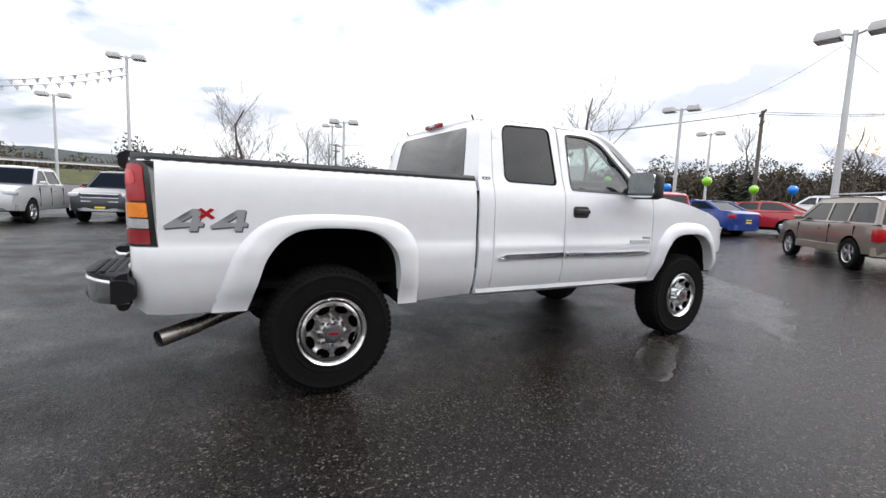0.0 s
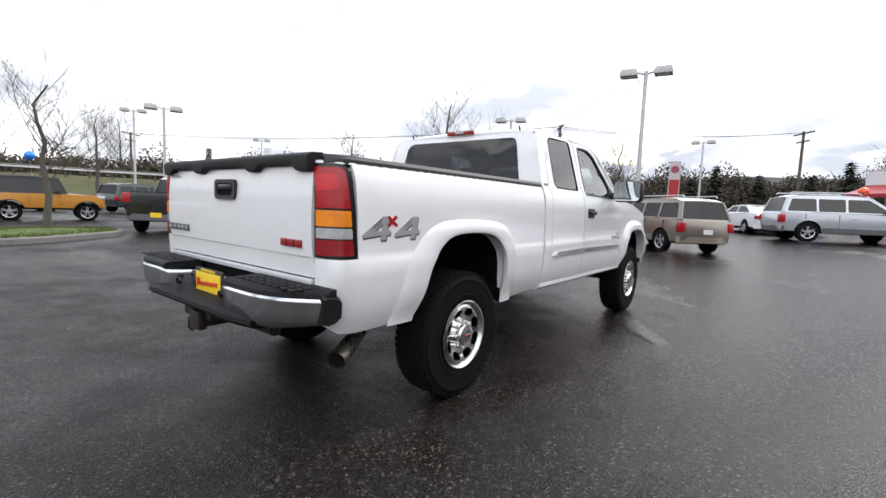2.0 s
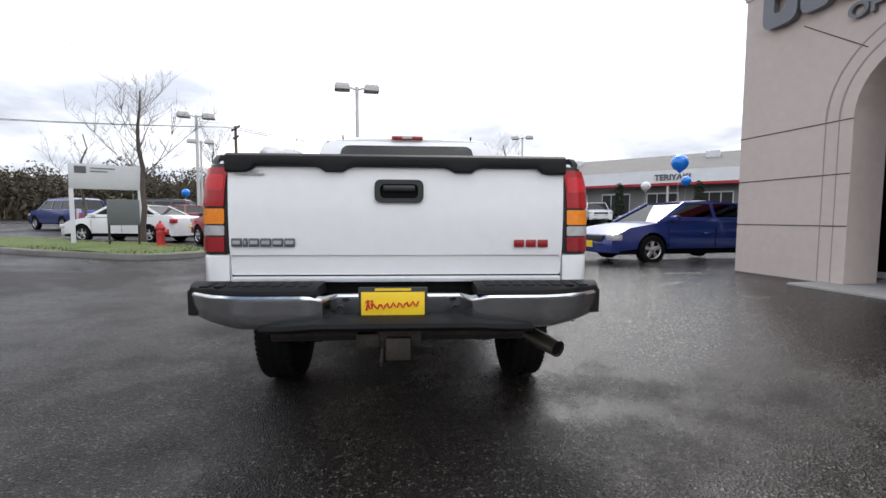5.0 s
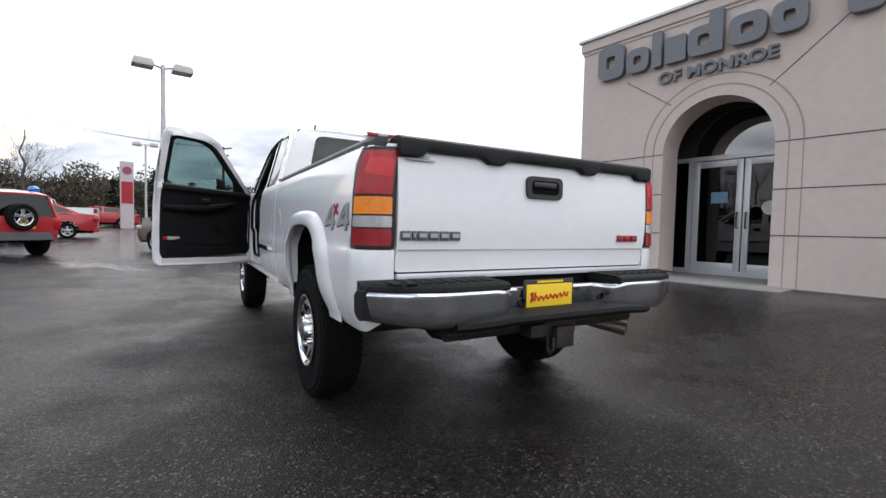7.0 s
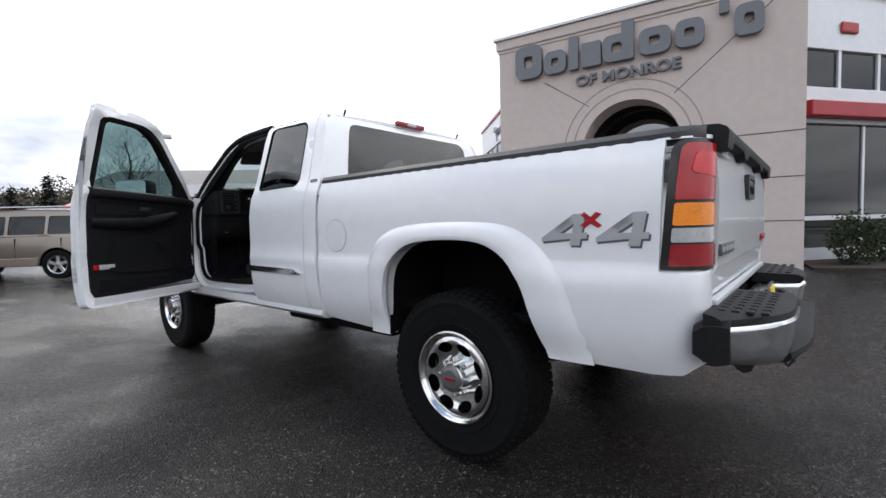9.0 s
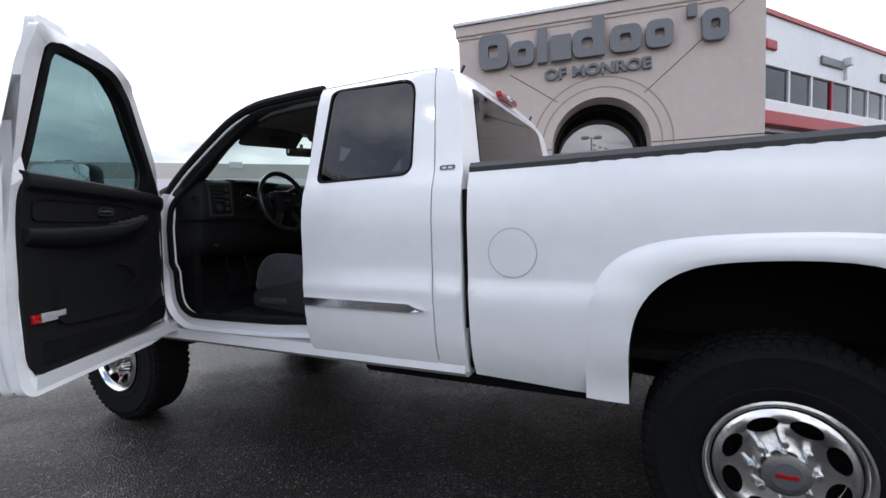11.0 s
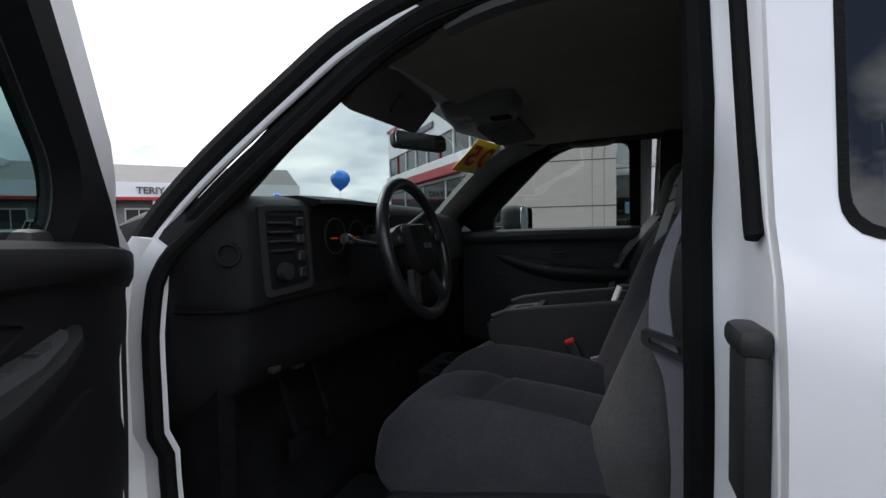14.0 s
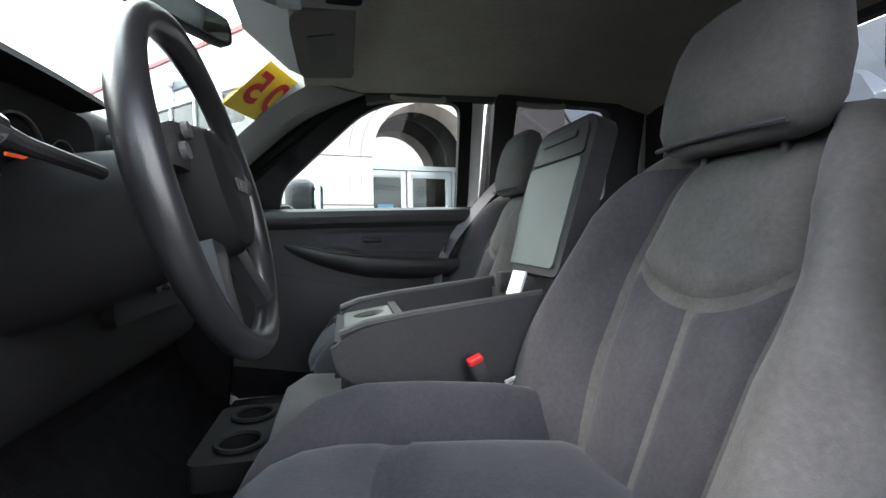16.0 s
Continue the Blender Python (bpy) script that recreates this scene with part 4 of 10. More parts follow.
    inn = rounded([(2.047, 1.40), (2.052, 1.89), (2.33, 1.895), (2.48, 1.845), (2.98, 1.39)], [0.03, 0.05, 0.1, 0.1, 0.02])
    if s < 0:
        inn = rounded([(2.025, 1.40), (2.03, 1.912), (2.34, 1.92), (2.505, 1.872), (3.06, 1.385)], [0.03, 0.05, 0.1, 0.1, 0.02])
    hole = rounded([(2.075, 1.42), (2.08, 1.868), (2.32, 1.872), (2.46, 1.82), (2.77, 1.54), (2.79, 1.415)], [0.03, 0.05, 0.1, 0.1, 0.05, 0.03])
    panel(bm, up(inn), [up(hole)], lambda x, z, dd: (x, s * (half(z) - 0.032 - dd), z), 0.04, 0.08)
    part("inner_window_frame", bm, M_DOORTRIM, d, "black inner window frame")
    return d


HINGE = (3.10, 0.88, 0)
front_door(-1, None)
front_door(1, Matrix.Translation(HINGE) @ pose(0, 0, 0, 0, 1.2, -59) @ Matrix.Diagonal((1.055, 1, 1, 1)) @ Matrix.Translation([-c for c in HINGE]))

# tailgate
bm = bmesh.new()
tg_x = lambda z: -1.030 - 0.018 * math.sin(max(0, min(1, (z - 0.88) / 0.6)) * math.pi)
panel(bm, rounded([(-0.838, 0.885), (-0.838, 1.452), (0.838, 1.452), (0.838, 0.885)], 0.015), [], lambda y, z, d: (tg_x(z) + d + (0.010 if z < 0.984 else 0), y, z), 0.05, 0.06, (0.980, 0.988))
gate = part("tailgate", bm, M_PAINT, truck)
bm = bmesh.new()
rings = []
n_y = 60
for k in range(n_y + 1):
    y = -0.84 + 1.68 * k / n_y
    a = abs(y)
    e = lambda c, w: max(0.0, 1 - abs(a - c) / w)
    drop = 0.012 + 0.030 * min(1, 3 * e(0.80, 0.10)) + 0.026 * min(1, 2.5 * e(0.32, 0.08))
    rings.append([(-0.93, y, 1.472), (-0.99, y, 1.492), (-1.045, y, 1.489), (-1.070, y, 1.476), (-1.077, y, 1.460), (-1.072, y, 1.447 - drop), (-1.060, y, 1.440 - drop), (-1.03, y, 1.438 - drop), (-0.98, y, 1.44)])
loft(bm, rings)
part("tailgate_spoiler", bm, M_PAD, gate, "black plastic tailgate spoiler cap")
bm = bmesh.new()
panel(bm, rounded([(-0.122, 1.250), (-0.122, 1.365), (0.122, 1.365), (0.122, 1.250)], 0.035), [rounded([(-0.095, 1.272), (-0.095, 1.343), (0.095, 1.343), (0.095, 1.272)], 0.028)], lambda y, z, d: (-1.062 + d, y, z), 0.02, 0.05)
th = part("tailgate_handle", bm, M_BLACK, gate, "black tailgate handle")
bm = bmesh.new()
panel(bm, rounded([(-0.097, 1.270), (-0.097, 1.345), (0.097, 1.345), (0.097, 1.270)], 0.028), [], lambda y, z, d: (-1.052 + d, y, z), 0.01, 0.05)
part("handle_recess", bm, M_DARK, th)
bm = bmesh.new()
box(bm, -1.064, -1.048, -0.08, 0.08, 1.305, 1.338, 0.008)
part("handle_grip", bm, M_LEATHER, th)
# model badge as plain bars, maker badge as red bars
badge_y = 0.825
for w in (0.05, 0.022, 0.05, 0.052, 0.052, 0.052):
    bm = bmesh.new()
    box(bm, -1.056, -1.044, badge_y - w, badge_y, 1.030, 1.072, 0.004)
    bar = part("model_badge", bm, M_DKDECAL, gate, "dark chrome-edged badge bar")
    bm = bmesh.new()
    box(bm, -1.058, -1.055, badge_y - w + 0.007, badge_y - 0.007, 1.042, 1.060, 0.001, 1)
    part("badge_face", bm, M_SILVERDECAL, bar)
    badge_y -= w + 0.006
for i in range(3):
    bm = bmesh.new()
    y = -0.585 - i * 0.062
    box(bm, -1.056, -1.044, y - 0.052, y, 1.028, 1.066, 0.004)
    part("maker_badge", bm, M_RED2, gate, "dark red badge bar")
bm = bmesh.new()
box(bm, -1.0515, -1.047, 0.66, 0.80, 1.385, 1.392)
for k in range(5):
    box(bm, -1.0515, -1.047, 0.685 + 0.02 * k, 0.70 + 0.02 * k, 1.396, 1.408)
part("dealer_sticker", bm, mat("grey_print", (0.45, 0.45, 0.46), 0.5), gate, "small grey printed sticker")
# fuel door
bm = bmesh.new()
circ = [(0.912 + 0.098 * math.cos(2 * math.pi * k / 28), 1.115 + 0.098 * math.sin(2 * math.pi * k / 28)) for k in range(28)]
circ2 = [(0.912 + 0.094 * math.cos(2 * math.pi * k / 28), 1.115 + 0.094 * math.sin(2 * math.pi * k / 28)) for k in range(28)]
panel(bm, circ, [circ2], lambda x, z, d: (x, half(z) + 0.0015 - d, z), 0.003, 0.05)
part("fuel_door_gap", bm, M_SILVERDECAL, truck)
bm = bmesh.new()
panel(bm, circ2, [], lambda x, z, d: (x, half(z) + 0.003 - d, z), 0.003, 0.05)
part("fuel_door", bm, M_PAINT, truck)
# lower gate gap and valance
# solid box: its near-black colour is the shade below the tailgate
bm = bmesh.new()
box(bm, -1.01, -0.95, -0.84, 0.84, 0.70, 0.89)
part("gate_gap_shade", bm, M_DARK, truck)
bm = bmesh.new()
box(bm, -1.045, -1.01, -0.835, 0.835, 0.850, 0.878, 0.006)
part("gate_trim", bm, M_ALU, truck, "silver strip under the tailgate")

# rear bumper
bm = bmesh.new()
rings = []
for k in range(41):
    y = -1.0 + 2.0 * k / 40
    a = abs(y)
    x = -1.265 + 0.16 * max(0, (a - 0.62) / 0.38) ** 2.2
    lo = 0.655 + 0.035 * max(0, (a - 0.75) / 0.25)
    hi = 0.815
    if a < 0.36:
        x += 0.135 * min(1.0, (0.36 - a) / 0.05)
        hi = 0.80
    rings.append([(x + 0.05, y, hi + 0.004), (x + 0.022, y, hi + 0.004), (x + 0.008, y, hi), (x, y, hi - 0.010), (x, y, hi - 0.018), (x + 0.0015, y, hi - 0.026), (x + 0.008, y, (hi + lo) / 2), (x + 0.016, y, lo + 0.035), (x + 0.028, y, lo + 0.010), (x + 0.045, y, lo), (x + 0.08, y, lo), (x + 0.08, y, hi)])
loft(bm, rings)
bump = part("rear_bumper", bm, M_CHROME, truck, "scuffed chrome rear step bumper")
for s in (-1, 1):
    bm = bmesh.new()
    rings = []
    for k in range(14):
        a = 0.37 + 0.645 * k / 13
        x = -1.268 + 0.16 * max(0, (a - 0.62) / 0.38) ** 2.2
        xi = -1.03
        rings.append([(x + 0.018, s * a, 0.812), (x + 0.010, s * a, 0.822), (x + 0.013, s * a, 0.838), (x + 0.034, s * a, 0.850), (xi, s * a, 0.856), (xi, s * a, 0.800)])
    loft(bm, rings)
    pad = part("step_pad", bm, M_PAD, bump, "black rubber step pad")
    bm = bmesh.new()
    for k in range(8):
        for j in range(4):
            y, x = 0.42 + 0.065 * k, -1.20 + 0.04 * j
            box(bm, x, x + 0.024, min(s * y, s * (y + 0.045)), max(s * y, s * (y + 0.045)), 0.848, 0.858, 0.003, 1)
    part("tread_block", bm, M_PAD, pad)
    bm = bmesh.new()
    rings = []
    for x, lo, hi in ((-1.105, 0.70, 0.835), (-1.07, 0.69, 0.838), (-1.03, 0.70, 0.832), (-1.00, 0.72, 0.81)):
        rings.append([(x, s * 1.016, lo), (x, s * 1.018, hi - 0.02), (x, s * 1.0, hi), (x, s * 0.95, hi), (x, s * 0.95, lo)])
    loft(bm, rings)
    part("bumper_end_cap", bm, M_PAD, bump, "black bumper end cap")
    bm = bmesh.new()
    lathe(bm, [(0.0, 0.0), (0.0, 0.02), (0.02, 0.02)], 14, pose(-1.20, s * 0.27, 0.745, 0, 0, 90))
    part("bumper_lamp", bm, M_BLACK, bump)
bm = bmesh.new()
rings = []
for k in range(25):
    y = -0.64 + 1.28 * k / 24
    a = abs(y)
    x = -1.300 + 0.06 * max(0, (a - 0.38) / 0.26) ** 2
    z = 0.692 - 0.030 * max(0, (a - 0.38) / 0.34)
    rings.append([(x + 0.008, y, z - 0.034), (x - 0.008, y, z - 0.016), (x - 0.004, y, z + 0.004), (x + 0.016, y, z + 0.010), (-1.18, y, z + 0.012), (-1.06, y, z + 0.006), (-1.06, y, z - 0.045), (x + 0.06, y, z - 0.044)])
loft(bm, rings)
part("lower_step", bm, M_PAD, bump, "black centre step")
# card in the plate holder
bm = bmesh.new()
box(bm, -1.144, -1.13, -0.140, 0.196, 0.652, 0.838, 0.004)
pl = part("plate_frame", bm, M_BLACK, bump, "black plate frame")
bm = bmesh.new()
box(bm, -1.149, -1.142, -0.126, 0.182, 0.676, 0.815, 0.002)
part("plate_card", bm, M_YELLOW, pl, "yellow dealer card")
bm = bmesh.new()
random.seed(3)
pts_y = [0.160 - 0.0095 * i for i in range(28)]
tube(bm, [(-1.151, y, 0.742 + 0.014 * math.sin(i * 1.9) + 0.0006 * i + (0.022 if i < 2 else 0)) for i, y in enumerate(pts_y)], 0.0042, 6)
tube(bm, [(-1.151, 0.157, 0.725), (-1.151, 0.147, 0.77), (-1.151, 0.127, 0.775), (-1.151, 0.132, 0.75)], 0.0045, 6)
part("card_scrawl", bm, M_REDINK, pl, "red scrawled line")
for y0, y1, z0, z1 in ((-0.06, 0.115, 0.822, 0.833), (-0.05, 0.105, 0.657, 0.669)):
    bm = bmesh.new()
    box(bm, -1.149, -1.143, y0, y1, z0, z1)
    part("frame_print", bm, M_YELLOW, pl)
# hitch and exhaust
bm = bmesh.new()
box(bm, -1.22, -0.95, -0.045, 0.045, 0.515, 0.60, 0.008)
box(bm, -1.24, -1.19, -0.06, 0.06, 0.503, 0.612, 0.01)
box(bm, -1.21, -1.12, 0.09, 0.20, 0.56, 0.625, 0.008)
box(bm, -1.20, -1.00, -0.11, 0.11, 0.56, 0.66, 0.012)
tube(bm, [(-1.23, 0.075, 0.56), (-1.235, 0.08, 0.50), (-1.215, 0.082, 0.475), (-1.195, 0.078, 0.50), (-1.19, 0.075, 0.56)], 0.008, 6)
tube(bm, [(-1.19, -0.09, 0.59), (-1.19, 0.09, 0.59)], 0.012, 8)
tube(bm, [(-1.1, -0.62, 0.60), (-1.1, 0.62, 0.60)], 0.035, 8)
part("tow_hitch", bm, M_STEEL, truck, "rusty tow hitch receiver")
bm = bmesh.new()
tube(bm, [(0.9, -0.42, 0.60), (0.55, -0.50, 0.62), (-0.25, -0.52, 0.58), (-0.5, -0.62, 0.53), (-0.72, -0.76, 0.485), (-0.91, -0.87, 0.452)], 0.043, 16, caps=False)
tube(bm, [(-0.72, -0.76, 0.485), (-0.915, -0.873, 0.451)], 0.048, 16, caps=False)
part("exhaust_pipe", bm, M_EXH, truck, "stained steel exhaust tailpipe")
# dark solid core puts the shade inside the pipe end
bm = bmesh.new()
tube(bm, [(-0.80, -0.805, 0.472), (-0.905, -0.867, 0.454)], 0.040, 16)
part("pipe_bore_shade", bm, M_DARK, truck)

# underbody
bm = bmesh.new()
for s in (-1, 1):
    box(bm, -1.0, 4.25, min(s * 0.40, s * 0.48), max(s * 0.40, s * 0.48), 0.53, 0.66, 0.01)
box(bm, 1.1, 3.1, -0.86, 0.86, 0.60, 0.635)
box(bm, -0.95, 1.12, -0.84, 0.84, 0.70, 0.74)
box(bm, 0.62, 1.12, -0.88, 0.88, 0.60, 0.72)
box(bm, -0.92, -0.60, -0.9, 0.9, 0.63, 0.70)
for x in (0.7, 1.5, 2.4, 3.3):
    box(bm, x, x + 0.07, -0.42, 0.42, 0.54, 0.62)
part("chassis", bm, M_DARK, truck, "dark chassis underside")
# added filler: its near-black colour is the shade in the cab-bed gap
bm = bmesh.new()
box(bm, 1.102, 1.126, -0.93, 0.93, 0.62, 0.80)
box(bm, 1.102, 1.126, -0.972, 0.972, 0.80, 1.375, 0.004)
part("gap_shade_filler", bm, M_DARK, truck, "dark filler standing for the shade between cab and bed")
bm = bmesh.new()
tube(bm, [(0.028, -0.80, 0.42), (0.028, -0.2, 0.42), (0.028, 0.2, 0.42), (0.028, 0.80, 0.42)], 0.055, 10)
tube(bm, [(-0.16, 0.0, 0.42), (-0.12, 0, 0.42), (0.0, 0, 0.42), (0.16, 0, 0.42)], [0.07, 0.14, 0.16, 0.06], 12)
part("rear_axle", bm, M_STEEL, truck, "rusty rear axle")
bm = bmesh.new()
tube(bm, [(3.645, -0.80, 0.42), (3.645, 0.80, 0.42)], 0.05, 10)
part("front_axle", bm, M_STEEL, truck)
bm = bmesh.new()
tube(bm, [(0.15, 0, 0.42), (2.2, 0.05, 0.60)], 0.045, 10)
part("drive_shaft", bm, M_STEEL, truck)
for s in (-1, 1):
    for k in range(3):
        bm = bmesh.new()
        tube(bm, [(-0.62, s * 0.44, 0.60 - 0.01 * k), (0, s * 0.44, 0.50 - 0.016 * k), (0.75, s * 0.44, 0.58 - 0.01 * k)], 0.02, 6)
        part("leaf_spring", bm, M_STEEL, truck)
    bm = bmesh.new()
    tube(bm, [(-0.15, s * 0.36, 0.46), (-0.3, s * 0.32, 0.80)], 0.03, 8)
    part("shock_absorber", bm, M_STEEL, truck)
bm = bmesh.new()
box(bm, 0.62, 1.75, 0.50, 0.84, 0.50, 0.62, 0.03)
part("fuel_tank", bm, M_DARK, truck)


# wheels
def build_wheel():
    w = empty("wheel")
    bm = bmesh.new()
    prof = [(-0.112, 0.222), (-0.119, 0.235), (-0.124, 0.262), (-0.125, 0.266), (-0.121, 0.270), (-0.127, 0.325), (-0.124, 0.362), (-0.126, 0.366), (-0.121, 0.371), (-0.114, 0.394), (-0.098, 0.408), (-0.06, 0.414), (0.0, 0.415), (0.06, 0.414),
            (0.098, 0.408), (0.114, 0.394), (0.124, 0.362), (0.127, 0.32), (0.122, 0.26), (0.112, 0.222), (0.09, 0.205), (-0.09, 0.205)]
    lathe(bm, prof + [prof[0]], 56)
    tyre = part("tyre", bm, M_RUBBER, w)
    bm = bmesh.new()
    n_lug = 60
    for k in range(n_lug):
        a = 2 * math.pi * k / n_lug
        for side in (-1, 1):
            sh = 0.5 * side * math.pi / n_lug
            box(bm, -0.0165, 0.0165, min(side * 0.062, side * 0.104), max(side * 0.062, side * 0.104), 0.400, 0.4165, 0.003, 1, Matrix.Rotation(a + sh, 4, "Y"))
            box(bm, -0.013, 0.013, min(side * 0.102, side * 0.1175), max(side * 0.102, side * 0.1175), 0.384, 0.4060, 0.003, 1, Matrix.Rotation(a + sh, 4, "Y"))
            box(bm, -0.0165, 0.0165, min(side * 0.012, side * 0.052), max(side * 0.012, side * 0.052), 0.405, 0.4190, 0.003, 1, Matrix.Rotation(a - sh, 4, "Y"))
    part("tread", bm, M_RUBBER, tyre)["kind"] = "stuff"
    # rim, outer face at -y
    bm = bmesh.new()
    lathe(bm, [(0.10, 0.208), (-0.02, 0.19), (-0.085, 0.196), (-0.112, 0.207), (-0.121, 0.224), (-0.127, 0.228), (-0.129, 0.220), (-0.118, 0.207), (-0.100, 0.200), (-0.09, 0.196)], 48)
    rim = part("rim", bm, M_ALLOY, w, "polished alloy rim")
    bm = bmesh.new()
    def face(u, v, d):
        rr = math.hypot(u, v)
        return (u, -(0.100 + 0.018 * math.exp(-((rr - 0.172) / 0.03) ** 2) - 0.012 * math.exp(-(rr / 0.10) ** 4)) + d, v)
    outer = [(0.197 * math.cos(2 * math.pi * k / 40), 0.197 * math.sin(2 * math.pi * k / 40)) for k in range(40)]
    holes = []
    for k in range(8):
        a = 2 * math.pi * (k + 0.5) / 8
        c, sn = math.cos(a), math.sin(a)
        el = []
        for q in range(14):
            t = 2 * math.pi * q / 14
            du, dv = 0.027 * math.cos(t), 0.046 * math.sin(t)
            el.append(((0.150 + du) * c - dv * sn, (0.150 + du) * sn + dv * c))
        holes.append(el)
    panel(bm, outer, holes, face, 0.03, 0.014)
    part("rim_face", bm, M_ALLOY, rim)
    bm = bmesh.new()
    lathe(bm, [(-0.02, 0.0), (-0.03, 0.19)], 32)
    part("brake_disc", bm, M_DARK, rim)
    bm = bmesh.new()
    lathe(bm, [(-0.08, 0.080), (-0.130, 0.074), (-0.145, 0.066), (-0.150, 0.045), (-0.150, 0.0)], 32)
    cap = part("hub_cap", bm, M_ALLOY, w, "polished hub cap")
    bm = bmesh.new()
    lathe(bm, [(-0.149, 0.044), (-0.154, 0.042), (-0.155, 0.0)], 24)
    part("cap_badge", bm, M_DKDECAL, cap, "dark centre badge")
    for k in range(8):
        bm = bmesh.new()
        a = 2 * math.pi * k / 8
        lathe(bm, [(-0.08, 0.012), (-0.126, 0.012), (-0.130, 0.009), (-0.130, 0.0)], 8, Matrix.Translation((0.088 * math.cos(a), 0, 0.088 * math.sin(a))))
        part("lug_nut", bm, M_ALLOY, cap)
    bm = bmesh.new()
    box(bm, -0.030, 0.030, -0.158, -0.154, -0.008, 0.008, 0.002, 1)
    part("cap_mark", bm, M_RED2, cap, "dark red badge bar")
    w.parent = truck
    return w


wheel = build_wheel()
wheel.matrix_basis = pose(0.045, -0.858, 0.419)
copy_thing(wheel, pose(3.645, -0.858, 0.419, 0, 25))
copy_thing(wheel, pose(0.045, 0.858, 0.419, 0, 0, 180))
copy_thing(wheel, pose(3.645, 0.858, 0.419, 0, 40, 180))

# cab shell: roof, back, windscreen, hood
bm = bmesh.new()
rings = []
for x, ze, zc, ye in ((1.235, 1.930, 1.955, 0.77), (1.30, 1.945, 1.985, 0.785), (1.5, 1.948, 2.0, 0.79), (1.9, 1.948, 2.005, 0.79), (2.2, 1.943, 1.995, 0.785), (2.38, 1.928, 1.97, 0.765), (2.49, 1.905, 1.958, 0.74), (2.58, 1.895, 1.945, 0.70), (2.70, 1.90, 1.935, 0.54), (2.78, 1.905, 1.925, 0.27)):
    row = []
    for k in range(-10, 11):
        t = k / 10
        row.append((x, ye * t * 1.0, zc - (zc - ze) * abs(t) ** 3.2))
    row += [(px, py * 0.975, pz - 0.022) for px, py, pz in reversed(row)]
    rings.append(row)
loft(bm, rings)
roof = part("roof", bm, M_PAINT, truck)
bm = bmesh.new()
box(bm, 1.205, 1.245, -0.155, 0.155, 1.945, 1.982, 0.010)
st = part("high_stop_lamp", bm, M_RED2, roof, "red high-mounted stop lamp")
bm = bmesh.new()
box(bm, 1.200, 1.215, -0.05, 0.05, 1.952, 1.975, 0.004)
part("cargo_lens", bm, M_CLEAR, st)
for s in (-1, 1):
    bm = bmesh.new()
    tube(bm, [(1.26, s * 0.635, 1.94), (1.235, s * 0.635, 1.985)], 0.008, 6)
    part("roof_stub", bm, M_BLACK, roof)
cab_x = lambda z: 1.132 + max(0, z - 1.45) * 0.15 + max(0, z - 1.84) * 0.35
bm = bmesh.new()
rw = rounded([(-0.72, 1.475), (-0.635, 1.885), (0.635, 1.885), (0.72, 1.475)], [0.05, 0.07, 0.07, 0.05])
panel(bm, rounded([(-0.95, 0.66), (-0.95, 1.44), (-0.80, 1.93), (0.80, 1.93), (0.95, 1.44), (0.95, 0.66)], [0.02, 0.05, 0.08, 0.08, 0.05, 0.02]), [rw], lambda y, z, d: (cab_x(z) + d, y, z), 0.03, 0.1)
back = part("cab_back", bm, M_PAINT, truck)
bm = bmesh.new()
panel(bm, rw, [], lambda y, z, d: (cab_x(z) - 0.004 + d, y, z), 0.004, 0.15, sheet=True)
g = part("rear_window", bm, M_GLASS_T, truck, "dark tinted rear window")
g.visible_shadow = False
# windscreen
bm = bmesh.new()
ws = lambda v, y, d: (3.39 - 0.60 * v - (0.20 - 0.055 * v) * (y / 0.78) ** 2 - d * 0.64, y * (1 - 0.13 * v), 1.405 + 0.515 * v + 0.02 * v * (1 - (y / 0.78) ** 2) - d * 0.77)
rows = []
for a in range(9):
    rows.append([ws(a / 8, -0.80 + 1.6 * b / 12, 0) for b in range(13)])
loft(bm, rows, caps=False, close=False)
g = part("windscreen", bm, M_GLASS, truck, "clear windscreen")
g.visible_shadow = False
for s in (-1, 1):
    pil = [(3.17, s * 0.885, 1.41), (3.08, s * 0.880, 1.505), (2.95, s * 0.860, 1.622), (2.77, s * 0.823, 1.765), (2.63, s * 0.798, 1.862), (2.46, s * 0.775, 1.925), (2.2, s * 0.772, 1.94), (1.97, s * 0.772, 1.942)]
    bm = bmesh.new()
    tube(bm, smooth_line(pil, 4), 0.030, 10)
    pl = part("pillar", bm, M_RUBBER if s > 0 else M_PAINT, truck, "black sealed windscreen pillar" if s > 0 else "white windscreen pillar")
    bm = bmesh.new()
    tube(bm, smooth_line([(3.12, s * 0.868, 1.40), (3.03, s * 0.862, 1.475), (2.90, s * 0.843, 1.585), (2.72, s * 0.806, 1.725), (2.57, s * 0.785, 1.835), (2.43, s * 0.772, 1.890), (2.2, s * 0.770, 1.905), (1.98, s * 0.770, 1.906)], 4), 0.027, 8)
    part("frame_seal", bm, M_RUBBER, pl, "black frame seal")
    bm = bmesh.new()
    tube(bm, smooth_line([(x - 0.012, y + s * 0.012, z - 0.030) for x, y, z in pil], 4), 0.0075, 8)
    part("pillar_edge", bm, M_PAINT, pl, "white painted pillar edge")
bm = bmesh.new()
rings = []
for y, x0 in ((-0.82, 3.15), (-0.6, 3.24), (-0.3, 3.31), (0.0, 3.33), (0.3, 3.31), (0.6, 3.24), (0.82, 3.15)):
    rings.append([(x0, y, 1.40), (x0 + 0.06, y, 1.425), (x0 + 0.16, y, 1.425), (x0 + 0.16, y, 1.36), (x0, y, 1.36)])
loft(bm, rings)
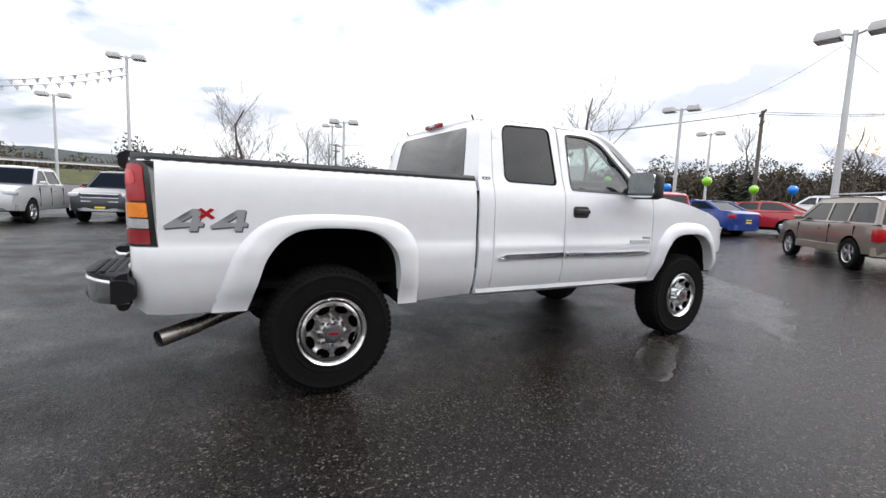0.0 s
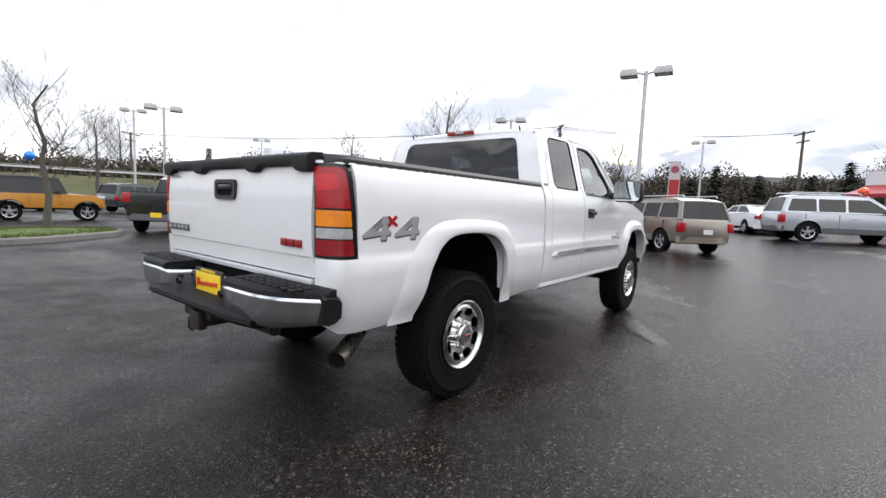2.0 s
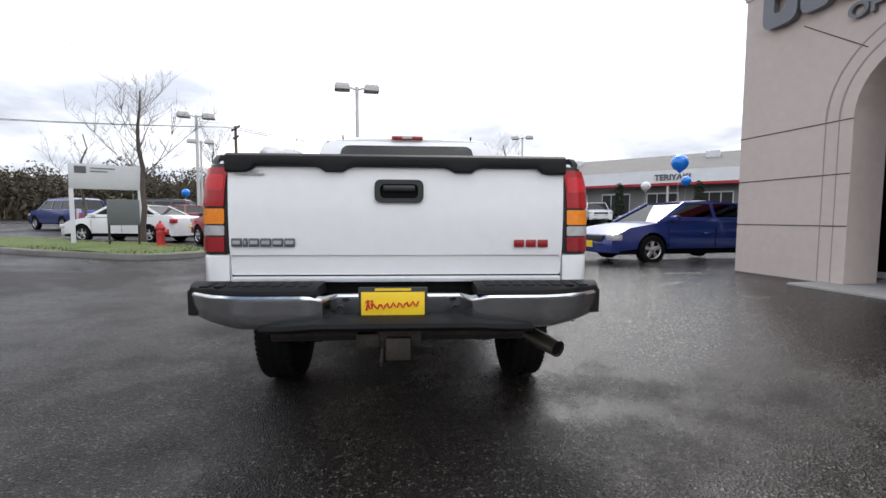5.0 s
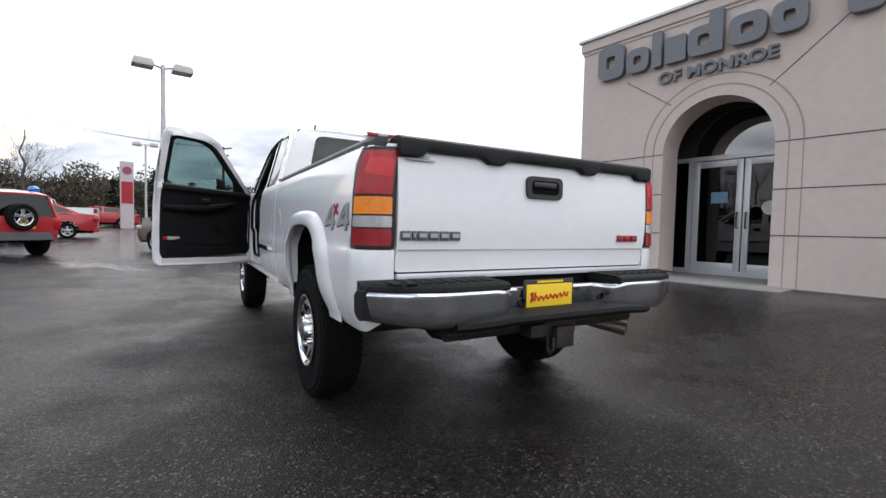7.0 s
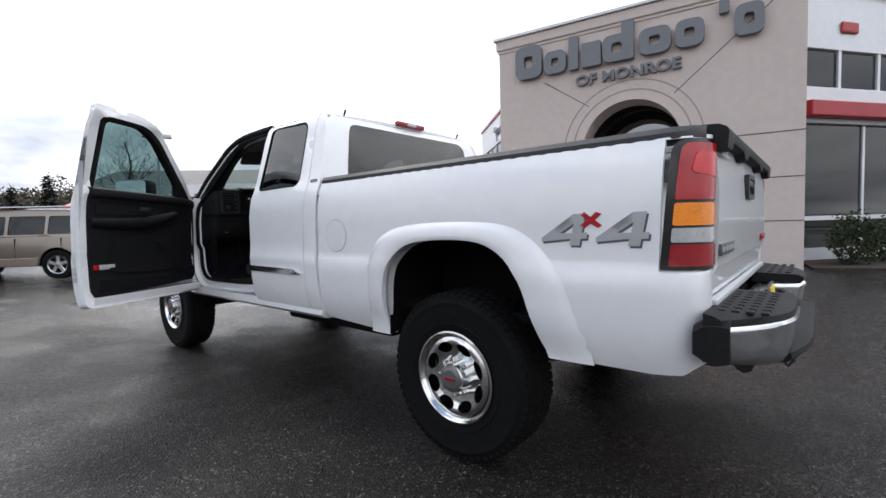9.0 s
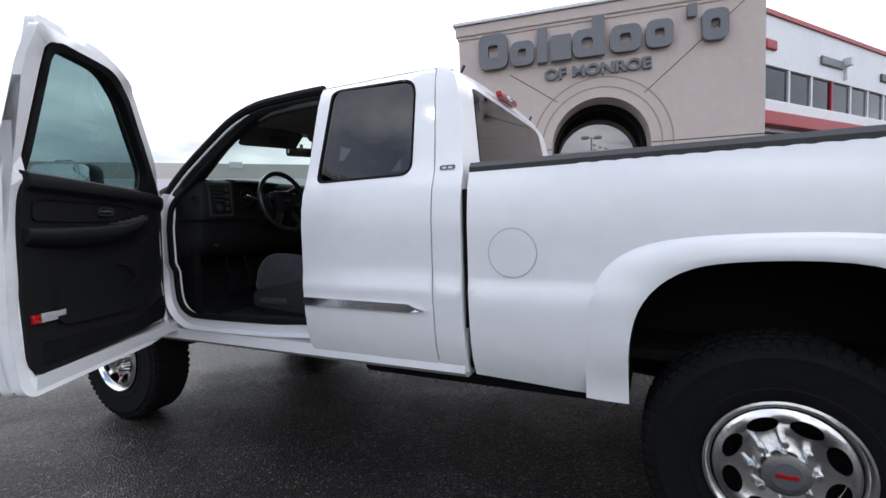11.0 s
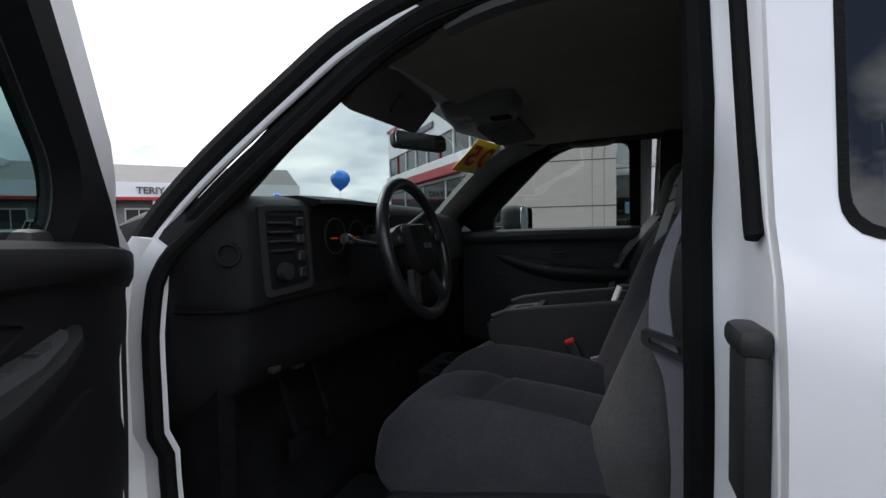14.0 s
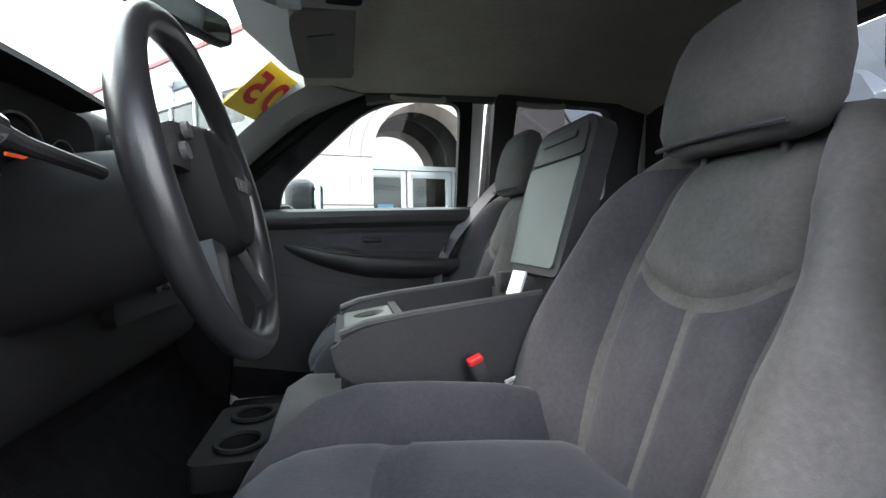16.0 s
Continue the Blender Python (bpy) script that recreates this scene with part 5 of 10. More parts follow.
part("cowl", bm, M_BLACK, truck, "black plastic cowl panel")
# hood
bm = bmesh.new()
rings = []
for x, z, w in ((3.24, 1.422, 0.84), (3.32, 1.427, 0.87), (3.6, 1.395, 0.885), (3.95, 1.33, 0.87), (4.25, 1.24, 0.82), (4.38, 1.17, 0.78), (4.41, 1.13, 0.76)):
    rings.append([(x + (0.15 * (1 - t * t) if x < 3.33 else 0), w * t, z - 0.05 * abs(t) ** 3) for t in (k / 8 for k in range(-8, 9))] + [(x, w, z - 0.13), (x, -w, z - 0.13)])
loft(bm, rings)
part("hood", bm, M_PAINT, truck)
bm = bmesh.new()
box(bm, 4.34, 4.40, -0.52, 0.52, 0.86, 1.13, 0.02)
gr = part("grille", bm, M_BLACK, truck)
bm = bmesh.new()
box(bm, 4.395, 4.412, -0.52, 0.52, 1.10, 1.13, 0.006)
box(bm, 4.395, 4.412, -0.52, 0.52, 0.97, 1.00, 0.006)
part("grille_bar", bm, M_CHROME, gr)
bm = bmesh.new()
rings = []
for k in range(21):
    y = -0.98 + 1.96 * k / 20
    x = 4.48 - 0.30 * abs(y / 0.98) ** 3.5
    rings.append([(x, y, 0.60), (x + 0.015, y, 0.70), (x, y, 0.84), (x - 0.10, y, 0.85), (x - 0.10, y, 0.60)])
loft(bm, rings)
part("front_bumper", bm, M_CHROME, truck, "chrome front bumper")
bm = bmesh.new()
box(bm, 3.2, 4.3, -0.78, 0.78, 0.62, 1.22)
part("engine_bay", bm, M_DARK, truck)


# ---------- show-room tower ----------
TW = Matrix.Translation((3.77, -5.36, 0)) @ Matrix(((-0.98971, 0.14311, 0, 0), (-0.14311, -0.98971, 0, 0), (0, 0, 1, 0), (0, 0, 0, 1)))
# local frame: x along the front from the corner, y into the building, z up


def arc(cx, cz, r, a0, a1, n):
    return [(cx + r * math.cos(radians(a0 + (a1 - a0) * k / n)), cz + r * math.sin(radians(a0 + (a1 - a0) * k / n))) for k in range(n + 1)]


TB, TT, OL, OR, SPR = 0.30, 4.60, 1.67, 3.31, 2.47
OC, ORAD = (OL + OR) / 2, (OR - OL) / 2
opening = [(OL, 0.12)] + arc(OC, SPR, ORAD, 180, 0, 20) + [(OR, 0.12)]
bm = bmesh.new()
panel(bm, [(0, 0.12), (0, TT)] + [(4.96, TT), (4.96, 0.12), (OR + 0.0001, 0.12)] + opening[::-1][1:-1] + [(OL - 0.0001, 0.12)], [], lambda x, z, d: (x, d, z), 0.55, 0.4)
tower = part("wall_tower", bm, M_STUCCO, m=TW, flat=True)
tagged(tower, "beige stucco entrance tower with an arched doorway", "building", kind="structure")
bm = bmesh.new()
box(bm, 0, 0.3, 0.55, 5.0, 0.12, TT)
box(bm, 4.66, 4.96, 0.55, 5.0, 0.12, TT)
box(bm, 0.3, 4.66, 4.7, 5.0, 0.12, TT)
part("side_wall", bm, M_STUCCO, tower, flat=True)
bm = bmesh.new()
box(bm, -0.02, 4.98, -0.02, 5.02, TT, TT + 0.05)
box(bm, -0.05, 5.01, -0.05, 5.05, TT + 0.05, TT + 0.24, 0.02)
part("cornice", bm, M_STUCCO, tower, "beige cornice", flat=True)
bm = bmesh.new()
box(bm, -0.09, 5.05, -0.09, 5.09, TT + 0.24, TT + 0.30, 0.01)
part("coping", bm, mat("coping_metal", (0.62, 0.62, 0.62), 0.4, metal=0.4, noise_amt=0.05, scale=3), tower, "pale metal coping", flat=True)
# joints
bm = bmesh.new()
for z in (2.45, 1.76, 1.085):
    box(bm, 0.0, OL - 0.001, -0.004, 0.01, z - 0.008, z + 0.008)
    box(bm, OR + 0.001, 4.96, -0.004, 0.01, z - 0.008, z + 0.008)
    box(bm, -0.004, 0.01, 0.0, 5.0, z - 0.008, z + 0.008)
for a, b in (((1.78, 3.28), (0.95, 3.86)), ((3.20, 3.28), (4.75, 4.62))):
    d = Vector((b[0] - a[0], b[1] - a[1]))
    box(bm, 0, d.length, -0.004, 0.01, -0.007, 0.007, m=Matrix.Translation((a[0], 0, a[1])) @ Matrix.Rotation(-math.atan2(d.y, d.x), 4, "Y"))
part("control_joint", bm, M_JOINT, tower, "dark control joints", flat=True)
bm = bmesh.new()
for r in (ORAD + 0.17, ORAD + 0.34):
    for sgn in (0,):
        pts = arc(OC, SPR, r, 180, 0, 40)
        rings = []
        for k, (x, z) in enumerate(pts):
            nx, nz = (x - OC) / r, (z - SPR) / r
            rings.append([(x - nx * 0.012, -0.004, z - nz * 0.012), (x + nx * 0.012, -0.004, z + nz * 0.012), (x + nx * 0.012, 0.01, z + nz * 0.012), (x - nx * 0.012, 0.01, z - nz * 0.012)])
        loft(bm, rings)
    for x in (OC - r, OC + r):
        box(bm, x - 0.006, x + 0.006, -0.004, 0.01, TB, SPR)
part("arch_groove", bm, mat("groove", (0.36, 0.30, 0.265), 0.9, noise_amt=0.1, scale=3), tower, "moulded arch grooves", flat=True)
bm = bmesh.new()
box(bm, 0.02, OL - 0.02, -0.03, 0.02, 0.25, 0.325)
box(bm, OR + 0.02, 4.94, -0.03, 0.02, 0.25, 0.325)
part("base_flashing", bm, mat("flashing", (0.20, 0.18, 0.17), 0.5, metal=0.3, noise_amt=0.2, scale=5), tower, "dull metal base flashing", flat=True)
# roof of the tower
bm = bmesh.new()
box(bm, 0.02, 4.94, 0.05, 4.98, TT - 0.15, TT - 0.02)
tagged(part("ceiling_tower", bm, M_TRIM, m=TW), "dark flat ceiling of the entrance", "ceiling", kind="structure")
# entrance: slab, frames, doors
bm = bmesh.new()
box(bm, OL - 0.3, OR + 0.3, -0.55, 4.6, 0.10, 0.335, 0.02)
tagged(part("floor_entrance", bm, M_CONC, m=TW), "pale concrete entrance slab", "floor", kind="structure")
DY = 1.25
bm = bmesh.new()
for x0, x1 in ((0.62, 0.68), (1.60, 1.68), (3.37, 3.43), (4.28, 4.34)):
    box(bm, x0, x1, DY - 0.06, DY + 0.06, 0.335, 2.46)
box(bm, 0.62, 4.34, DY - 0.06, DY + 0.06, 2.45, 2.53)
box(bm, 0.62, 4.34, DY - 0.06, DY + 0.06, 0.335, 0.42)
entry = part("window_1", bm, M_ALU, m=TW, flat=True)
tagged(entry, "white aluminium entrance frame with dark glass", "window frame", kind="structure")
bm = bmesh.new()
box(bm, 0.68, 1.60, DY - 0.004, DY + 0.004, 0.42, 2.45)
box(bm, 3.43, 4.28, DY - 0.004, DY + 0.004, 0.42, 2.45)
part("pane", bm, M_GLASS_D, entry, flat=True).visible_shadow = False
# wall round the fanlight is near-black, unlike the beige front
bm = bmesh.new()
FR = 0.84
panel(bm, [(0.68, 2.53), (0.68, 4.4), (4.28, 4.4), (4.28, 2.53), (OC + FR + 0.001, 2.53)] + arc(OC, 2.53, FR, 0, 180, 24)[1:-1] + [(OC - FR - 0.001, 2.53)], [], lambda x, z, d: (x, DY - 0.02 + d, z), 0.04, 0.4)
part("fanlight_wall", bm, mat("near_black_inner_wall", (0.045, 0.036, 0.032), 0.8, noise_amt=0.15, scale=2), entry, "dark wall round the fanlight", flat=True)
bm = bmesh.new()
panel(bm, arc(OC, 2.53, FR, 0, 180, 24), [], lambda x, z, d: (x, DY - 0.004 + d, z), 0.008, 0.4)
part("fanlight", bm, M_GLASS_F, entry, "half-round fanlight glass", flat=True).visible_shadow = False
bm = bmesh.new()
loft(bm, [[(OC + r * math.cos(a), DY + y, 2.53 + r * math.sin(a)) for r, y in ((FR - 0.03, -0.045), (FR + 0.02, -0.045), (FR + 0.02, 0.02), (FR - 0.03, 0.02))] for a in (math.pi * k / 24 for k in range(25))])
part("fanlight_rim", bm, M_TRIM, entry, "dark fanlight rim", flat=True)
for i, (x0, x1) in enumerate(((1.69, 2.515), (2.535, 3.36))):
    bm = bmesh.new()
    box(bm, x0, x0 + 0.10, DY - 0.03, DY + 0.03, 0.36, 2.44, 0.005)
    box(bm, x1 - 0.10, x1, DY - 0.03, DY + 0.03, 0.36, 2.44, 0.005)
    box(bm, x0 + 0.10, x1 - 0.10, DY - 0.028, DY + 0.028, 2.32, 2.44, 0.005)
    box(bm, x0 + 0.10, x1 - 0.10, DY - 0.028, DY + 0.028, 0.36, 0.56, 0.005)
    dr = tagged(part("door_%d" % (i + 1), bm, M_ALU, m=TW), "white aluminium and glass entrance door", "door", kind="structure")
    bm = bmesh.new()
    box(bm, x0 + 0.10, x1 - 0.10, DY - 0.005, DY + 0.005, 0.56, 2.32)
    part("door_pane", bm, M_GLASS_D, dr).visible_shadow = False
    bm = bmesh.new()
    xh = x1 - 0.06 if i == 0 else x0 + 0.06
    tube(bm, [(xh, DY - 0.03, 1.20), (xh, DY - 0.08, 1.20), (xh, DY - 0.08, 1.48), (xh, DY - 0.03, 1.48)], 0.013, 8)
    part("pull_handle", bm, M_STEEL, dr, "dark pull handle")
bm = bmesh.new()
box(bm, 2.0, 2.28, DY - 0.012, DY - 0.007, 1.66, 1.86)
tagged(part("door_notice", bm, mat("blue_notice", (0.16, 0.30, 0.42), 0.5, noise_amt=0.2, scale=9), m=TW), "small pale blue notice on the entrance door glass", "notice")
bm = bmesh.new()
lathe(bm, [(0, 0.0), (0, 0.12), (0.006, 0.12), (0.006, 0.0)], 24, Matrix.Translation((2.93, DY - 0.012, 1.56)))
tagged(part("round_sticker", bm, mat("sticker_grey", (0.5, 0.5, 0.48), 0.5, noise_amt=0.2, scale=30), m=TW), "round grey sticker on the entrance door glass", "sticker")
# interior behind the doors
# dark wall colour stands for the low light behind the doors
bm = bmesh.new()
box(bm, 0.31, 4.65, 4.55, 4.65, 0.335, 4.4)
tagged(part("wall_entrance_back", bm, mat("inner_wall", (0.16, 0.13, 0.11), 0.8, noise_amt=0.1, scale=2), m=TW), "inner entrance wall, dimness put into its dark colour", "wall", kind="structure")
bm = bmesh.new()
box(bm, 0.31, 4.65, 1.6, 1.75, 3.05, 3.25)
part("beam", bm, mat("red_beam", (0.25, 0.03, 0.03), 0.6, noise_amt=0.1, scale=3), tower, "dark red inner beam", flat=True)
# fascia name drawn as plain block shapes
sign = empty("sign_name", TW)
tagged(sign, "large dark grey raised block sign shapes above the arch", "sign")
GW = [(0.40, 0.53, 0.62, 0), (0.98, 0.42, 0.42, 0), (1.455, 0.17, 0.60, 1), (1.69, 0.34, 0.43, 0), (2.06, 0.52, 0.65, 2), (2.66, 0.50, 0.44, 0), (3.22, 0.42, 0.44, 0), (3.84, 0.14, 0.20, 3), (4.05, 0.38, 0.48, 0)]
for x, w, h, k in GW:
    bm = bmesh.new()
    z0 = 3.97 if k != 3 else 4.38
    if k == 2:
        panel(bm, rounded([(x, z0), (x, z0 + 0.46), (x + 0.32, z0 + 0.46), (x + 0.32, z0 + h), (x + w, z0 + h), (x + w, z0)], [0.14, 0.14, 0.02, 0.02, 0.02, 0.02]), [rounded([(x + 0.15, z0 + 0.14), (x + 0.15, z0 + 0.32), (x + 0.33, z0 + 0.32), (x + 0.33, z0 + 0.14)], 0.07)], lambda u, v, d: (u, -0.12 + d, v), 0.10, 0.1)
    elif k == 0 and w > 0.36:
        panel(bm, rounded([(x, z0), (x, z0 + h), (x + w, z0 + h), (x + w, z0)], min(0.16, w * 0.35)), [rounded([(x + w * 0.33, z0 + h * 0.32), (x + w * 0.33, z0 + h * 0.68), (x + w * 0.67, z0 + h * 0.68), (x + w * 0.67, z0 + h * 0.32)], 0.05)], lambda u, v, d: (u, -0.12 + d, v), 0.10, 0.1)
    else:
        panel(bm, rounded([(x, z0), (x, z0 + h), (x + w, z0 + h), (x + w, z0)], 0.03), [], lambda u, v, d: (u, -0.12 + d, v), 0.10, 0.1)
    part("sign_block", bm, M_GREYLET, sign)
bm = bmesh.new()
bar_text(bm, "OF MONROE", 0.255, 0.03, Matrix.Translation((1.56, -0.035, 3.675)) @ Matrix.Rotation(radians(90), 4, "X") @ Matrix.Diagonal((1.17, 1, 1, 1)))
t_ob = part("sign_lettering", bm, M_GREYLET, m=TW, flat=True)
tagged(t_ob, "dark grey raised lettering OF MONROE on beige stucco", "sign lettering")


# ---------- parked vehicles ----------
M_CARGLASS = glass_mat("car_window", (0.05, 0.06, 0.065), 0.5, 0.4)
KINDS = {
    "sedan": dict(w=0.90, r=0.325, ax=(-1.40, 1.38), z0=0.24,
                  belt=[(-2.36, 0.30), (-2.40, 0.62), (-2.38, 0.93), (-2.25, 1.01), (-1.78, 1.04), (-1.5, 0.99), (0.95, 0.93), (1.25, 0.93), (1.95, 0.82), (2.28, 0.66), (2.36, 0.50), (2.34, 0.28)],
                  cab=[(-1.82, 1.02), (-1.05, 1.40), (-0.25, 1.455), (0.40, 1.40), (1.22, 0.945)]),
    "suv": dict(w=0.95, r=0.375, ax=(-1.50, 1.50), z0=0.36,
                belt=[(-2.38, 0.42), (-2.44, 0.60), (-2.42, 1.05), (-2.36, 1.13), (-1.5, 1.11), (0.95, 1.09), (1.30, 1.13), (2.05, 1.06), (2.36, 0.92), (2.42, 0.62), (2.36, 0.42)],
                cab=[(-2.36, 1.11), (-2.16, 1.68), (-1.85, 1.77), (-0.6, 1.81), (0.35, 1.76), (1.28, 1.12)]),
    "pickup": dict(w=0.99, r=0.395, ax=(-1.80, 1.80), z0=0.42,
                   belt=[(-2.82, 0.55), (-2.88, 0.70), (-2.86, 1.32), (-0.80, 1.32), (-0.72, 1.24), (1.15, 1.22), (1.50, 1.26), (2.45, 1.18), (2.78, 1.05), (2.86, 0.70), (2.80, 0.45)],
                   cab=[(-0.78, 1.26), (-0.62, 1.80), (-0.35, 1.88), (0.55, 1.87), (0.78, 1.82), (1.48, 1.25)]),
    "jeep": dict(w=0.80, r=0.39, ax=(-1.20, 1.25), z0=0.50,
                 belt=[(-1.86, 0.55), (-1.86, 1.13), (0.45, 1.13), (0.62, 1.15), (1.75, 1.08), (1.86, 1.0), (1.86, 0.58)],
                 cab=[(-1.84, 1.12), (-1.80, 1.80), (-0.6, 1.83), (0.32, 1.80), (0.60, 1.14)]),
    "tracker": dict(w=0.82, r=0.345, ax=(-1.05, 1.12), z0=0.40,
                    belt=[(-1.70, 0.45), (-1.74, 0.62), (-1.73, 1.0), (0.62, 0.98), (0.86, 1.0), (1.62, 0.94), (1.80, 0.82), (1.84, 0.50)],
                    cab=[(-1.72, 0.99), (-1.62, 1.55), (-1.3, 1.63), (0.10, 1.63), (0.28, 1.58), (0.84, 1.0)]),
}
M_TYRE2, M_RIM2 = M_RUBBER, mat("alloy_rim", (0.55, 0.55, 0.56), 0.25, metal=0.9, noise_amt=0.1, scale=8)
M_HLAMP = mat("headlamp_glass", (0.55, 0.57, 0.6), 0.08, metal=0.3, noise_amt=0.1, scale=9, coat=1.0)
M_GREYPLAST = mat("grey_bumper", (0.10, 0.10, 0.105), 0.55, noise_amt=0.1, scale=5)
RIG = {}


def small_wheel(r):
    key = round(r, 3)
    if key not in RIG:
        bm = bmesh.new()
        lathe(bm, [(-0.10, r * 0.62), (-0.115, r * 0.75), (-0.11, r * 0.92), (-0.085, r), (0.085, r), (0.11, r * 0.92), (0.10, r * 0.6), (-0.10, r * 0.62)], 28)
        t = part("tyre", bm, M_TYRE2)
        bm = bmesh.new()
        lathe(bm, [(-0.09, r * 0.66), (-0.105, r * 0.63), (-0.095, r * 0.58), (-0.045, r * 0.55)], 24)
        for k in range(5):
            box(bm, -0.045, 0.045, -0.088, -0.05, 0.03, r * 0.60, 0.01, 1, Matrix.Rotation(2 * math.pi * k / 5, 4, "Y"))
        lathe(bm, [(-0.05, 0.08), (-0.095, 0.07), (-0.10, 0.0)], 16)
        m = part("rim", bm, M_RIM2)
        bm = bmesh.new()
        lathe(bm, [(-0.035, r * 0.6), (-0.035, 0.0)], 16)
        c = part("brake_disc", bm, M_DARK)
        RIG[key] = (t.data, m.data, c.data)
        for o in (t, m, c):
            bpy.data.objects.remove(o)
    return RIG[key]


def put_wheel(parent, r, m):
    t, ri, c = small_wheel(r)
    w = new("wheel"); w.empty_display_size = 0.1
    w.parent, w.matrix_basis = parent, m
    for nm, me in (("tyre", t), ("rim", ri), ("brake_disc", c)):
        o = new(nm, me); o.parent = w


def vehicle(kind, name, paint, at, heading, label, category, group="", scale=1.0, dark_trim=False, soft_top=False, plate_f=None, plate_r=None, rack=False, lower=None, canopy=False, far=False):
    k = KINDS[kind]
    w, r, z0 = k["w"], k["r"], k["z0"]
    root = empty(name, pose(at[0], at[1], ground_z(*at) - 0.01, 0, 0, heading) @ Matrix.Diagonal((scale, scale, scale, 1)))
    tagged(root, label, category, group)
    belt, cab = k["belt"], k["cab"]
    hw = lambda z: w * (0.955 + 0.045 * math.sin(min(1, max(0, (z - z0) / 0.75)) * math.pi))
    tap = lambda x: 1 - 0.10 * max(0, (abs(x) - belt[-1][0] * 0.72) / (belt[-1][0] * 0.28)) ** 2
    arches = []
    out = list(belt)
    for ax in reversed(k["ax"]):
        out += [(ax + (r + 0.07) * math.cos(a), r + (r + 0.07) * math.sin(a)) for a in (radians(-14 + 208 * q / 12) for q in range(13)) if r + (r + 0.07) * math.sin(a) > z0 - 0.0]
    for s in (-1, 1):
        bm = bmesh.new()
        panel(bm, out, [], lambda x, z, d: (x, s * (hw(z) * tap(x) - d), z), 0.03, 0.22)
        side = part("body_side", bm, paint, root)
        if not far:
            bm = bmesh.new()
            for xd in (cab[-1][0] - 0.25, (cab[0][0] + cab[-1][0]) / 2, cab[0][0] + (0.75 if kind in ("sedan", "suv") else 0.12)):
                box(bm, xd - 0.0025, xd + 0.0025, min(s * w * 0.97, s * w * 1.003), max(s * w * 0.97, s * w * 1.003), z0 + 0.14, belt[-4][1] + 0.0)
            part("door_gap", bm, M_DARK, side)
            bm = bmesh.new()
            box(bm, -0.12, 0.06, min(s * w * 0.98, s * w * 1.03), max(s * w * 0.98, s * w * 1.03), belt[-4][1] - 0.14, belt[-4][1] - 0.11, 0.006, 1)
            part("door_handle", bm, paint, side)
            bm = bmesh.new()
            box(bm, cab[-1][0] - 0.42, cab[-1][0] - 0.26, min(s * w * 0.97, s * (w + 0.16)), max(s * w * 0.97, s * (w + 0.16)), cab[-1][1] + 0.03, cab[-1][1] + 0.15, 0.03)
            part("door_mirror", bm, M_BLACK if dark_trim else paint, side)
        bm = bmesh.new()
        for ax in k["ax"]:
            rings = [[(ax + (r + 0.07) * math.cos(a), s * y, r + (r + 0.07) * math.sin(a)) for y in (w * 0.95, w * 0.55)] for a in (radians(180 * q / 8) for q in range(9))]
            loft(bm, rings, caps=False, close=False)
        part("wheel_arch", bm, M_DARK, side)
    # skin across the car: nose, hood, deck, tail
    bm = bmesh.new()
    rings = []
    for x, z in belt:
        h = hw(z) * tap(x)
        rings.append([(x, h * t, z + 0.035 * (1 - t * t) * (1 if -belt[-1][0] * 0.93 < x < belt[-1][0] * 0.93 else 0.0) + 0) for t in (-1, -0.92, -0.6, -0.25, 0.25, 0.6, 0.92, 1)])
        rings[-1] = [(px + (0.09 * (1 - (py / h) ** 2) * (1 if x > 0 else -1) if abs(x) > belt[-1][0] * 0.90 else 0), py, pz) for px, py, pz in rings[-1]]
    loft(bm, rings, caps=False, close=False)
    part("body_skin", bm, paint, root)
    bm = bmesh.new()
    box(bm, belt[0][0] + 0.1, belt[-1][0] - 0.1, -w * 0.86, w * 0.86, z0 - 0.02, z0 + 0.12)
    part("underbody", bm, M_DARK, root)
    # cabin
    ztop = max(z for _, z in cab)
    cw = lambda z: w * (0.93 - 0.20 * (z - cab[0][1]) / (ztop - cab[0][1]))
    bm = bmesh.new()
    L = [bm.verts.new((x, cw(z) - 0.015, z - 0.012)) for x, z in cab]
    R = [bm.verts.new((x, -cw(z) + 0.015, z - 0.012)) for x, z in cab]
    bm.faces.new(L); bm.faces.new(R[::-1])
    for i in range(len(cab) - 1):
        bm.faces.new((L[i], L[i + 1], R[i + 1], R[i]))
    part("window_band", bm, M_TRIM if soft_top else M_CARGLASS, root, "dark window glass", flat=True)
    top = [p for p in cab if p[1] > ztop - 0.14]
    mroof = M_TRIM if soft_top else paint
    bm = bmesh.new()
    rings = []
    for x, z in top:
        c = cw(z) + 0.01
        rings.append([(x, c * t, z + 0.03 * (1 - t * t)) for t in (-1, -0.6, 0, 0.6, 1)] + [(x, c, z - 0.05), (x, -c, z - 0.05)])
    loft(bm, rings)
    roof_p = part("roof", bm, mroof, root)
    zb = cab[0][1]
    base_x = lambda z, pts: lerp_line(sorted((q[1], q[0]) for q in pts), z)
    rear_pts, front_pts = cab[:2], cab[-2:]
    hi_x0, hi_x1 = cab[1][0], cab[-2][0]
    fr = (0.52,) if kind in ("sedan", "pickup", "tracker", "jeep") else (0.30, 0.58)
    z_lo, z_hi = zb + 0.045, min(cab[1][1], cab[-2][1]) - (0.02 if kind == "sedan" else 0.05)
    wa = (0.13 if kind == "suv" else 0.10)
    lo0, lo1 = base_x(z_lo, rear_pts) + wa, base_x(z_lo, front_pts) - 0.12
    up0, up1 = base_x(z_hi, rear_pts) + wa, base_x(z_hi, front_pts) - 0.12
    cuts = [0.0] + list(fr) + [1.0]
    holes = []
